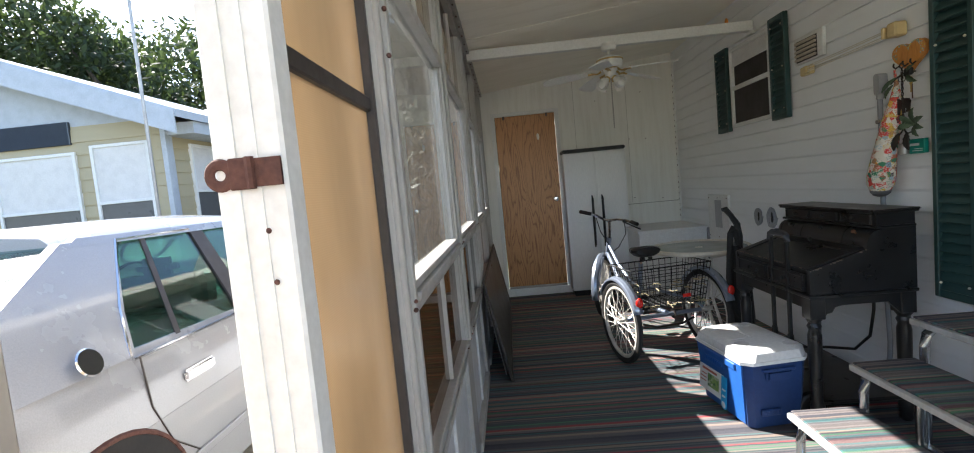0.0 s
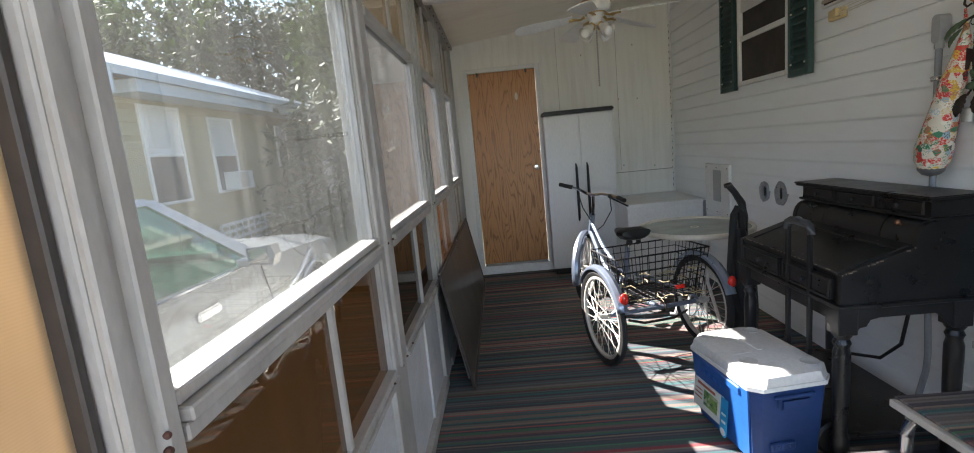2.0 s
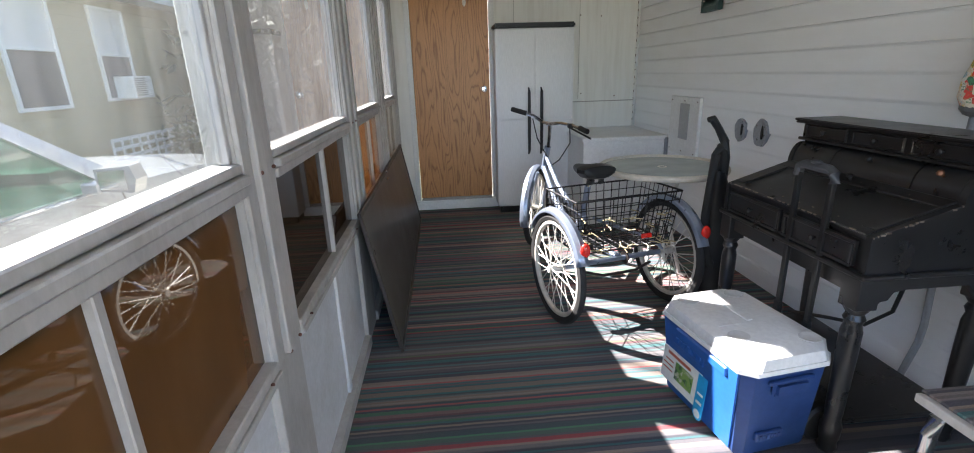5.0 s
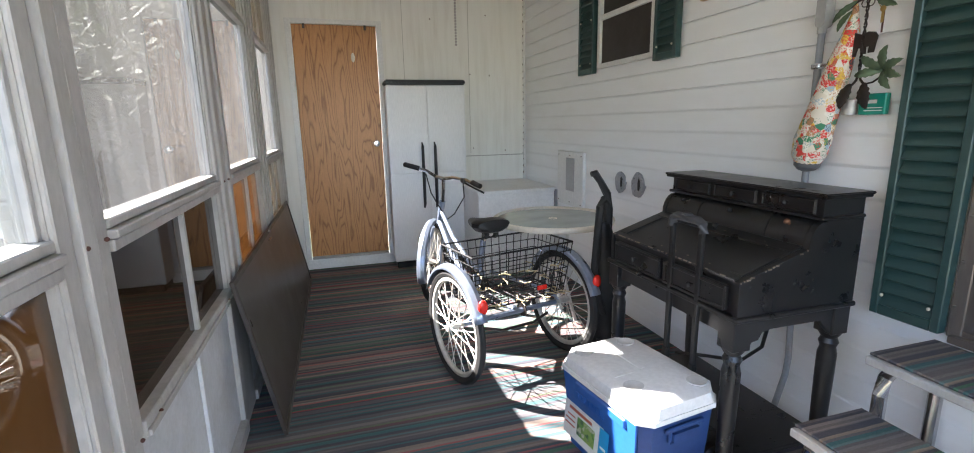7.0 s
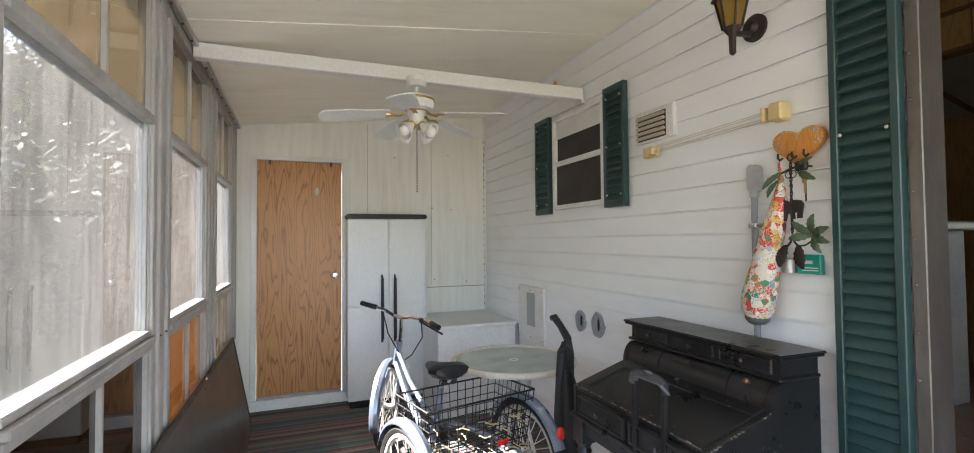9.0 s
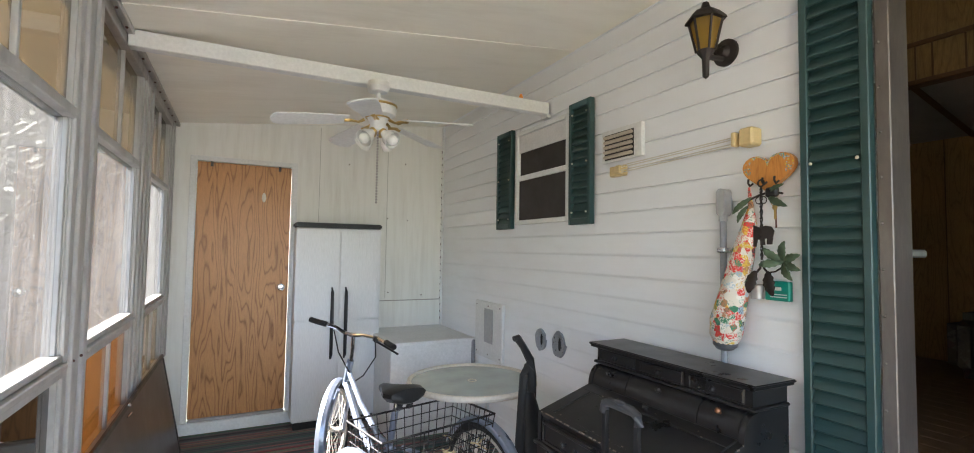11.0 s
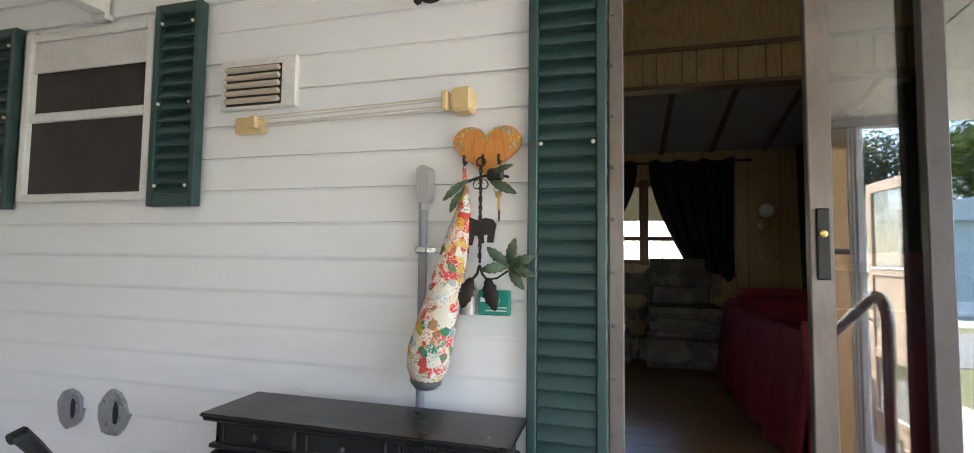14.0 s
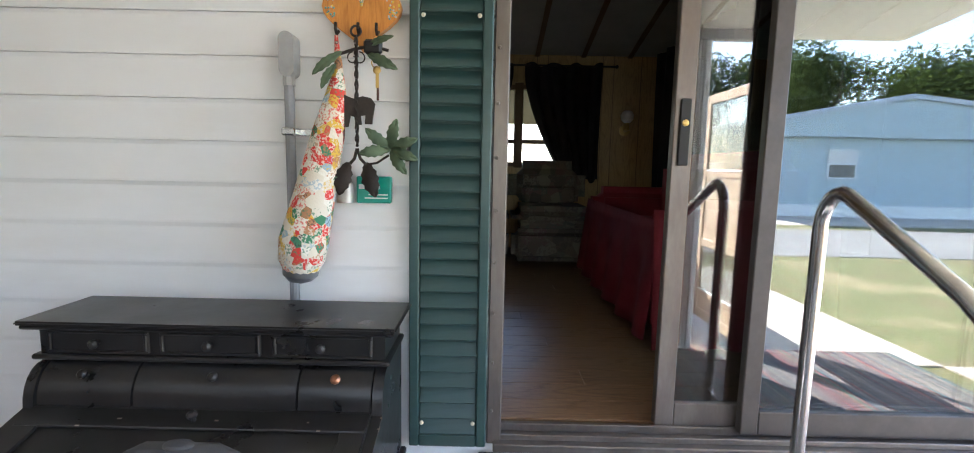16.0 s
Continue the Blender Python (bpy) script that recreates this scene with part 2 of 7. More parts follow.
STEEL = paint("bright_steel", (0.62, 0.62, 0.62), 0.22, 1.0, 0.25, 14, 120, 0.04)
CHROME = paint("chrome", (0.75, 0.75, 0.76), 0.12, 1.0, 0.2, 20, 150, 0.02)
BRONZE = paint("bronze_frame", (0.16, 0.135, 0.12), 0.42, 0.5, 0.5, 12, 100, 0.1, (0.3, 0.27, 0.24), (1, 1, 0.3))
DARKFRAME = paint("dark_frame", (0.075, 0.065, 0.06), 0.45, 0.3, 0.4, 10)
RUST = paint("rust", (0.13, 0.055, 0.04), 0.8, 0.2, 0.7, 40, 200, 0.6, (0.05, 0.03, 0.028))
CARPET = striped_carpet("striped_carpet")
DOORWOOD = wood("plywood_door", (0.50, 0.235, 0.08), (0.20, 0.07, 0.018), "z", 2.6, 0.4, wild=3.0, fine_mix=0.3)
PLASTIC = paint("white_plastic", (0.74, 0.74, 0.73), 0.4, dirt=0.1, grain=200, bump=0.25, stretch=(1, 1, 0.1))
BLACKP = paint("black_plastic", (0.012, 0.012, 0.0125), 0.42, dirt=0.3, dirt_colour=(0.05, 0.05, 0.05))
DESK = paint("black_lacquer", (0.014, 0.0138, 0.0145), 0.30, dirt=0.5, scale=9, grain=40, bump=0.1, dirt_colour=(0.028, 0.026, 0.025))
DESKWEAR = paint("worn_bare_wood", (0.30, 0.24, 0.19), 0.7, scale=60)
COPPER = paint("copper_knob", (0.42, 0.20, 0.12), 0.35, 0.9)
BLUEP = paint("blue_plastic", (0.018, 0.10, 0.36), 0.38, dirt=0.25, scale=8, bump=0.1)
# darker copy of BLUEP: shade of the cooler's sunless sides, put into the colour
BLUEP_SHADE = paint("shaded_blue_plastic", (0.018, 0.052, 0.175), 0.45, dirt=0.3, scale=8, bump=0.1)
LID = paint("lid_plastic", (0.80, 0.80, 0.80), 0.4, dirt=0.1)
RIM = paint("pale_rusty_rim", (0.62, 0.60, 0.55), 0.4, 0.3, 0.4, 30, 90, 0.1, (0.30, 0.22, 0.14))
RUBBER = paint("tyre_rubber", (0.022, 0.022, 0.022), 0.8, dirt=0.4, dirt_colour=(0.08, 0.075, 0.07))
WHITEWALL = paint("cream_rubber", (0.55, 0.52, 0.45), 0.7)
BLUESILVER = paint("silver_blue_paint", (0.30, 0.35, 0.45), 0.3, 0.6, 0.2, coat=0.4)
REDREF = paint("red_reflector", (0.75, 0.03, 0.02), 0.25, dirt=0.05)
STRAW = paint("dry_straw", (0.55, 0.46, 0.27), 0.9)
SHUTTER = paint("green_shutter", (0.024, 0.062, 0.060), 0.33, dirt=0.45, scale=7, grain=50, bump=0.25, dirt_colour=(0.05, 0.09, 0.085), stretch=(1, 0.3, 3))
GREYPVC = paint("grey_conduit", (0.27, 0.28, 0.30), 0.5)
CREAM = paint("yellowed_plastic", (0.70, 0.53, 0.26), 0.45, dirt=0.2)
CREAMPALE = paint("pale_plastic", (0.72, 0.66, 0.54), 0.5)
HEARTWOOD = wood("orange_wood", (0.62, 0.26, 0.055), (0.48, 0.17, 0.03), "z", 5, 0.35)
IRON = paint("black_iron", (0.035, 0.028, 0.026), 0.5, 0.5, 0.5, 30, 120, 0.3, (0.07, 0.05, 0.04))
IRONGREEN = paint("green_iron_leaf", (0.10, 0.15, 0.085), 0.55, 0.3, 0.6, 25, 90, 0.3, (0.04, 0.06, 0.04))
DARKSCREEN = paint("dark_window_screen", (0.035, 0.028, 0.026), 0.6, dirt=0.3)
BLIND = paint("white_blind", (0.72, 0.70, 0.68), 0.6)
BULB = paint("milk_glass", (0.85, 0.84, 0.80), 0.2, dirt=0.02)
BRASS = paint("brass", (0.55, 0.38, 0.14), 0.3, 1.0)
AMBER = tinted_film("amber_glass", (0.8, 0.55, 0.15), (0.55, 0.36, 0.08), 0.4, 0.1)
GLASS = dirty_glass("dusty_pane", (0.74, 0.76, 0.74), 0.03)
GLASS_B = dirty_glass("dustier_pane", (0.45, 0.46, 0.45), 0.09, film=(0.27, 0.265, 0.255))
SLIDER = dirty_glass("sliding_glass", (0.72, 0.76, 0.75), 0.012, mirror=0.15)
TAN = tinted_film("tan_screen", (0.5, 0.4, 0.3), (0.50, 0.395, 0.265), 0.04, 0.2, 0.12)
AMBERVINYL = tinted_film("amber_vinyl", (0.40, 0.26, 0.12), (0.26, 0.155, 0.065), 0.10, 0.05)
BROWN = tinted_film("brown_vinyl", (0.30, 0.21, 0.13), (0.11, 0.068, 0.030), 0.08, 0.02)
DARKVINYL = tinted_film("dark_vinyl", (0.22, 0.16, 0.11), (0.028, 0.020, 0.013), 0.10, 0.02)
SMOKE = tinted_film("smoke_vinyl", (0.40, 0.34, 0.25), (0.20, 0.165, 0.11), 0.25, 0.03)
TABLEGLASS = tinted_film("frosted_table_glass", (0.80, 0.86, 0.82), (0.74, 0.80, 0.76), 0.30, 0.08)
GRASS = ground_mat("dry_lawn", (0.16, 0.13, 0.06), (0.12, 0.13, 0.045), (0.26, 0.21, 0.11), 0.9)
ASPHALT = ground_mat("old_asphalt", (0.16, 0.16, 0.155), (0.19, 0.19, 0.18), (0.22, 0.215, 0.2), 0.8)
CONCRETE = ground_mat("concrete", (0.42, 0.385, 0.33), (0.48, 0.44, 0.375), (0.52, 0.48, 0.41), 0.6)
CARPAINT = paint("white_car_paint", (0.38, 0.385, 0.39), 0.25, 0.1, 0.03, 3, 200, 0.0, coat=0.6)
CARGLASS = dirty_glass("car_glass", (0.45, 0.62, 0.56), 0.02)
SEAT = paint("grey_seat_cloth", (0.25, 0.30, 0.29), 0.8)
YELLOW = streaked("yellow_siding", (0.42, 0.36, 0.23), 0.6, (0.32, 0.29, 0.21), 0.3, (1.5, 1.5, 6))
ROOFW = paint("white_roof", (0.46, 0.50, 0.55), 0.5, dirt=0.3)
BLUEWALL = streaked("pale_blue_wall", (0.40, 0.48, 0.51), 0.7, (0.28, 0.38, 0.45), 0.3)
BARK = ground_mat("bark", (0.07, 0.055, 0.04), (0.11, 0.09, 0.07), (0.15, 0.13, 0.1), 5)
LEAF = foliage("oak_leaves", (0.024, 0.040, 0.010), (0.070, 0.10, 0.028))
LAMINATE = wood("laminate_plank", (0.30, 0.18, 0.097), (0.17, 0.095, 0.048), "y", 3, 0.3)
INPANEL = wood("panelling", (0.46, 0.30, 0.13), (0.28, 0.165, 0.06), "z", 3, 0.4)
BATTEN = paint("brown_batten", (0.20, 0.11, 0.05), 0.5)
INCEIL = paint("grey_white_ceiling", (0.48, 0.45, 0.41), 0.7, grain=120, bump=0.4)
CURTAIN = paint("black_curtain", (0.012, 0.010, 0.010), 0.9)
REDCLOTH = paint("red_cover", (0.23, 0.018, 0.028), 0.9, grain=150, bump=0.4)
FLORAL = patchwork("faded_floral_cloth", [(0.0, (0.12, 0.10, 0.075)), (0.3, (0.17, 0.15, 0.12)), (0.55, (0.08, 0.07, 0.06)), (0.75, (0.14, 0.09, 0.08)), (0.9, (0.09, 0.10, 0.08))], 13)
BAGPRINT = patchwork("printed_bag_cloth", [(0.0, (0.66, 0.60, 0.50)), (0.34, (0.62, 0.05, 0.04)), (0.5, (0.72, 0.68, 0.60)), (0.64, (0.65, 0.42, 0.06)),
                                            (0.74, (0.05, 0.20, 0.11)), (0.82, (0.42, 0.20, 0.10)), (0.9, (0.30, 0.42, 0.5)), (0.95, (0.06, 0.05, 0.05))], 44)
for dark in (BLACKP, RUBBER):
    dark.node_tree.nodes["Principled BSDF"].inputs["Specular IOR Level"].default_value = 0.32
GREENTIN = paint("green_label", (0.0, 0.27, 0.20), 0.4)
SILVERTAPE = paint("silver_tape", (0.42, 0.44, 0.47), 0.3, 0.8, 0.4, 60, 90, 0.9)


# ---- mesh helpers ----
class Shape:
    """Collects pieces of one part and becomes one mesh."""

    def __init__(self):
        self.bm = bmesh.new()

    def _place(self, verts, m):
        bmesh.ops.transform(self.bm, matrix=m, verts=verts)

    def box(self, lo, hi, bevel=0.0, m=None, seg=1):
        r = bmesh.ops.create_cube(self.bm, size=1.0)
        vs = r["verts"]
        s = [hi[i] - lo[i] for i in range(3)]
        c = [(hi[i] + lo[i]) / 2 for i in range(3)]
        self._place(vs, Matrix.Translation(c) @ Matrix.Diagonal((*s, 1)))
        if bevel:
            es = list({e for v in vs for e in v.link_edges})
            res = bmesh.ops.bevel(self.bm, geom=es, offset=min(bevel, min(abs(q) for q in s) * 0.49), segments=seg, affect="EDGES")
            vs = list({v for f in res["faces"] for v in f.verts} | {v for v in vs if v.is_valid})
            seen, todo = set(vs), list(vs)
            while todo:
                for e in todo.pop().link_edges:
                    for w in e.verts:
                        if w not in seen:
                            seen.add(w)
                            todo.append(w)
            vs = list(seen)
        if m is not None:
            self._place(vs, m)
        return self

    def rod(self, a, b, r, r2=None, n=8):
        a, b = Vector(a), Vector(b)
        d = b - a
        if d.length < 1e-6:
            return self
        m = Matrix.Translation((a + b) / 2) @ d.to_track_quat("Z", "Y").to_matrix().to_4x4()
        bmesh.ops.create_cone(self.bm, cap_ends=True, segments=n, radius1=r, radius2=r if r2 is None else r2, depth=d.length, matrix=m)
        return self

    def tube(self, pts, r, n=8):
        """A bent tube through the points, with one ring at each."""
        pts = [Vector(p) for p in pts]
        rings = []
        up = Vector((0.13, 0.31, 0.94)).normalized()
        for i, p in enumerate(pts):
            d = (pts[min(i + 1, len(pts) - 1)] - pts[max(i - 1, 0)]).normalized()
            s = d.cross(up)
            if s.length < 0.05:
                s = d.cross(Vector((1, 0, 0)))
            s.normalize()
            w = s.cross(d)
            rr = r[i] if isinstance(r, (list, tuple)) else r
            rings.append([self.bm.verts.new(p + (s * math.cos(k * math.tau / n) + w * math.sin(k * math.tau / n)) * rr) for k in range(n)])
        for a, b in zip(rings, rings[1:]):
            for k in range(n):
                self.bm.faces.new((a[k], a[(k + 1) % n], b[(k + 1) % n], b[k]))
        self.bm.faces.new(rings[0][::-1])
        self.bm.faces.new(rings[-1])
        return self

    def lathe(self, profile, m=None, n=20):
        """profile: (radius, height) pairs turned about z."""
        rings = []
        for r, z in profile:
            rings.append([self.bm.verts.new((max(r, 0.0004) * math.cos(k * math.tau / n), max(r, 0.0004) * math.sin(k * math.tau / n), z)) for k in range(n)])
        for a, b in zip(rings, rings[1:]):
            for k in range(n):
                self.bm.faces.new((a[k], a[(k + 1) % n], b[(k + 1) % n], b[k]))
        self.bm.faces.new(rings[0][::-1])
        self.bm.faces.new(rings[-1])
        if m is not None:
            self._place([v for q in rings for v in q], m)
        return self

    def prism(self, outline, depth, m=None):
        """A flat outline in x and y, thickened from z 0 to depth."""
        a = [self.bm.verts.new((x, y, 0)) for x, y in outline]
        b = [self.bm.verts.new((x, y, depth)) for x, y in outline]
        k = len(a)
        self.bm.faces.new(a[::-1])
        self.bm.faces.new(b)
        for i in range(k):
            self.bm.faces.new((a[i], a[(i + 1) % k], b[(i + 1) % k], b[i]))
        if m is not None:
            self._place(a + b, m)
        return self

    def torus(self, R, r, m=None, n=32, k=8):
        rings = []
        for i in range(n):
            u = i * math.tau / n
            rings.append([self.bm.verts.new(((R + r * math.cos(j * math.tau / k)) * math.cos(u), (R + r * math.cos(j * math.tau / k)) * math.sin(u), r * math.sin(j * math.tau / k))) for j in range(k)])
        for i in range(n):
            a, b = rings[i], rings[(i + 1) % n]
            for j in range(k):
                self.bm.faces.new((a[j], b[j], b[(j + 1) % k], a[(j + 1) % k]))
        if m is not None:
            self._place([v for q in rings for v in q], m)
        return self

    def ball(self, c, r, m=None, n=12):
        res = bmesh.ops.create_uvsphere(self.bm, u_segments=n, v_segments=max(6, n // 2), radius=1.0)
        rr = r if isinstance(r, (tuple, list)) else (r, r, r)
        mm = Matrix.Translation(c) @ (m or Matrix()) @ Matrix.Diagonal((*rr, 1))
        self._place(res["verts"], mm)
        return self

    def loft(self, rings, caps=True):
        """Closed rings of equal count joined one to the next."""
        vs = [[self.bm.verts.new(p) for p in q] for q in rings]
        k = len(vs[0])
        for a, b in zip(vs, vs[1:]):
            for i in range(k):
                self.bm.faces.new((a[i], a[(i + 1) % k], b[(i + 1) % k], b[i]))
        if caps:
            self.bm.faces.new(vs[0][::-1])
            self.bm.faces.new(vs[-1])
        return self

    def sheet(self, rows):
        vs = [[self.bm.verts.new(p) for p in q] for q in rows]
        for a, b in zip(vs, vs[1:]):
            for i in range(len(a) - 1):
                self.bm.faces.new((a[i], a[i + 1], b[i + 1], b[i]))
        return self

    def done(self, name, mat, parent=None, smooth=True, label="", category="", kind="", group="", m=None):
        bmesh.ops.recalc_face_normals(self.bm, faces=self.bm.faces)
        me = bpy.data.meshes.new(name)
        self.bm.to_mesh(me)
        self.bm.free()
        me.materials.append(mat)
        if smooth:
            for p in me.polygons:
                p.use_smooth = True
            me.set_sharp_from_angle(angle=radians(35))
        ob = new(name, me)
        if m is not None:
            ob.matrix_world = m
        if parent is not None:
            ob.parent = parent
            ob.matrix_parent_inverse = parent.matrix_basis.inverted()
        return tagged(ob, label, category, group, kind)


def thing(name, at, label, category, kind="", group="", m=None):
    e = new(name)
    e.empty_display_size = 0.05
    e.matrix_basis = m if m is not None else Matrix.Translation(at)
    return tagged(e, label, category, group, kind)


def piece(name, mesh, parent, m):
    ob = new(name, mesh)
    ob.matrix_basis = m
    ob.parent = parent
    ob.matrix_parent_inverse = parent.matrix_basis.inverted()
    return ob


def arc(n, a0, a1):
    return [radians(a0 + (a1 - a0) * i / (n - 1)) for i in range(n)]


# ---- large structure ----
WX, EX, BY = -0.14, 2.10, 6.06       # window wall, house wall, back wall
GZ = -0.12                           # ground outside


def ceiling_z(x):
    return 2.40 + 0.112 * (x - WX)


fl = Shape().box((-0.26, -0.75, GZ + 0.002), (EX + 0.02, BY, 0.0)).done("floor", CARPET, smooth=False, label="striped woven outdoor carpet over the porch slab", category="floor", kind="structure")

# back wall with the door opening
DX0, DX1, DZ0, DZ1 = 0.032, 0.722, 0.115, 2.121
wall = thing("wall_north", (1, BY, 0), "white streaked panel wall at the porch's end", "wall", "structure")
s = Shape()
s.box((-0.26, BY, 0), (DX0 - 0.04, BY + 0.1, 2.9)).box((DX1 + 0.04, BY, 0), (EX + 0.3, BY + 0.1, 2.9))
s.box((DX0 - 0.04, BY, DZ1 + 0.04), (DX1 + 0.04, BY + 0.1, 2.9)).box((DX0 - 0.04, BY, 0), (DX1 + 0.04, BY + 0.1, DZ0 - 0.03))
s.done("panel", PANEL, wall, False)
s = Shape()
s.box((DX1 + 0.06, BY - 0.006, 0.972), (EX, BY - 0.001, 0.98))
s.box((0.95, BY - 0.003, 1.0), (0.953, BY - 0.0005, 2.5)).box((1.55, BY - 0.003, 1.0), (1.553, BY - 0.0005, 2.5))
s.done("seam", paint("grey_seam", (0.38, 0.36, 0.32), 0.8), wall, False)
s = Shape()
s.box((DX0 - 0.05, BY - 0.012, 0.09), (DX0 - 0.004, BY + 0.05, DZ1 + 0.045), 0.003).box((DX1 + 0.004, BY - 0.012, 0.09), (DX1 + 0.05, BY + 0.05, DZ1 + 0.045), 0.003)
s.box((DX0 - 0.004, BY - 0.010, DZ1 + 0.004), (DX1 + 0.004, BY + 0.05, DZ1 + 0.045), 0.003)
s.box((-0.14, BY - 0.018, 0.0), (0.80, BY, 0.088), 0.004)
s.done("trim", WHITE, kind="structure", label="white painted door frame and skirting", category="trim")

door = thing("door_1", (DX0, BY, DZ0), "closed plywood door with strong orange grain", "door", "structure")
Shape().box((DX0, BY + 0.004, DZ0), (DX1, BY + 0.04, DZ1), 0.003).done("leaf", DOORWOOD, door)
Shape().box((DX0, BY - 0.004, DZ0 - 0.028), (DX1, BY + 0.04, DZ0 - 0.004), 0.002).done("threshold", ALU_GREY, door)
s = Shape().lathe([(0.028, 0.0), (0.028, 0.006), (0.012, 0.012), (0.012, 0.035), (0.027, 0.045), (0.030, 0.06), (0.022, 0.072), (0.0, 0.075)], Matrix.Translation((0.663, BY + 0.004, 1.12)) @ pose(0, 0, 0, 90, 0, 0))
s.done("knob", CHROME, door)
s = Shape().ball((0.515, BY + 0.004, 1.86), (0.016, 0.006, 0.04))
s.done("patch", CREAMPALE, door, label="small pale oval filler patch")
s = Shape()
for x in (0.13, 0.63):
    s.box((x - 0.01, BY - 0.004, DZ1 - 0.035), (x + 0.01, BY + 0.003, DZ1 + 0.01), 0.002)
s.done("catch", DARKFRAME, door)

# ceiling
s = Shape()
y0, y1 = -0.65, BY + 0.05
for i, (a, b) in enumerate(((y0, 0.95), (0.953, 1.95), (1.953, 2.95), (2.953, 3.95), (3.953, 4.95), (4.953, y1))):
    zz = 0.0 if i % 2 == 0 else 0.004
    s.loft([[(WX - 0.22, yy, ceiling_z(WX - 0.22) + zz), (EX + 0.1, yy, ceiling_z(EX + 0.1) + zz), (EX + 0.1, yy, ceiling_z(EX + 0.1) + 0.09), (WX - 0.22, yy, ceiling_z(WX - 0.22) + 0.09)] for yy in (a, b)])
s.done("ceiling", CEILING, None, False, "yellowed white insulated roof panels with streaks", "ceiling", "structure")
Shape().box((WX + 0.02, 4.20, 2.325), (EX - 0.012, 4.262, 2.40), 0.003).done("beam", WHITE, None, True, "white boxed metal beam under the ceiling", "beam", "structure")
s = Shape().box((EX - 0.035, 4.195, 2.30), (EX - 0.002, 4.267, 2.324), 0.002)
s.done("beam_bracket", WHITE, None, True, "small white bracket under the beam's end", "bracket", "structure")
Shape().ball((1.93, 4.29, 2.425), (0.014, 0.014, 0.035)).ball((1.95, 4.30, 2.40), (0.02, 0.015, 0.015)).done("orange_tag", paint("orange_plastic", (0.75, 0.25, 0.03), 0.5), None, True, "small orange plastic tag stuck beside the beam", "tag")

# house wall backing with openings
HY0, HY1 = 0.62, 2.39      # sliding door
HZ0, HZ1 = 0.61, 2.60
VY0, VY1, VZ0, VZ1 = 3.965, 4.60, 1.63, 2.28   # window
s = Shape()
for lo, hi in (((-2.5, GZ), (HY0, 3.0)), ((HY0, GZ), (HY1, HZ0)), ((HY0, HZ1), (HY1, 3.0)), ((HY1, GZ), (VY0, 3.0)), ((VY0, GZ), (VY1, VZ0)), ((VY0, VZ1), (VY1, 3.0)), ((VY1, GZ), (BY + 0.1, 3.0))):
    s.box((EX + 0.014, lo[0], lo[1]), (EX + 0.12, hi[0], hi[1]))
wall_e = s.done("wall_east", SIDING, None, False, "white lapped vinyl siding on the house wall", "wall", "structure")

# window wall
PY = [(1.315, 1.40), (2.42, 2.62), (3.58, 3.83), (4.68, 5.02), (5.80, 6.06)]
wall_w = thing("wall_west", (WX, 3, 0), "white aluminium framed porch wall with kick panels", "wall", "structure")
for k, (a, b) in enumerate(PY):
    s = Shape()
    s.box((WX - 0.06, a, 0.0), (WX, b, 2.40), 0.003)
    n = max(2, int((b - a) / 0.055))
    for i in range(n):
        w = (b - a) / n
        s.box((WX - 0.002, a + i * w + 0.004, 0.62 if k else 0.0), (WX + 0.010 + 0.008 * (i % 2), a + (i + 1) * w - 0.012, 2.37), 0.003)
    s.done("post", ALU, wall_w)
s = Shape()
s.box((WX - 0.085, 0.82, 0.0), (WX, 0.865, 2.40), 0.004).box((WX - 0.06, 0.867, 0), (WX - 0.012, 0.885, 2.4), 0.002).box((WX - 0.06, 0.887, 0), (WX - 0.02, 0.902, 2.4), 0.002)
s.box((WX - 0.08, 0.8165, 0.0), (WX - 0.055, 0.822, 2.4)).box((WX - 0.035, 0.8175, 0.0), (WX - 0.03, 0.822, 2.4))
s.done("post", WHITE, wall_w)
Shape().box((WX - 0.085, 0.40, 0.0), (WX, 0.493, 2.40), 0.004).done("post", paint("beige_post", (0.55, 0.48, 0.40), 0.6, dirt=0.4), wall_w)
s = Shape().box((WX - 0.07, 0.42, 2.33), (WX + 0.016, BY, 2.405), 0.003).box((WX + 0.016, 0.9, 2.375), (WX + 0.045, BY, 2.40), 0.004)
s.done("header", ALU_GREY, wall_w)
s = Shape()
for i in range(26):
    y = 1.0 + i * 0.195
    s.ball((WX + 0.03, y, 2.372), 0.006, n=6)
s.done("screw", RUST, wall_w, kind="stuff")
bays = [(1.40, 2.42), (2.62, 3.58), (3.83, 4.68), (5.02, 5.80)]
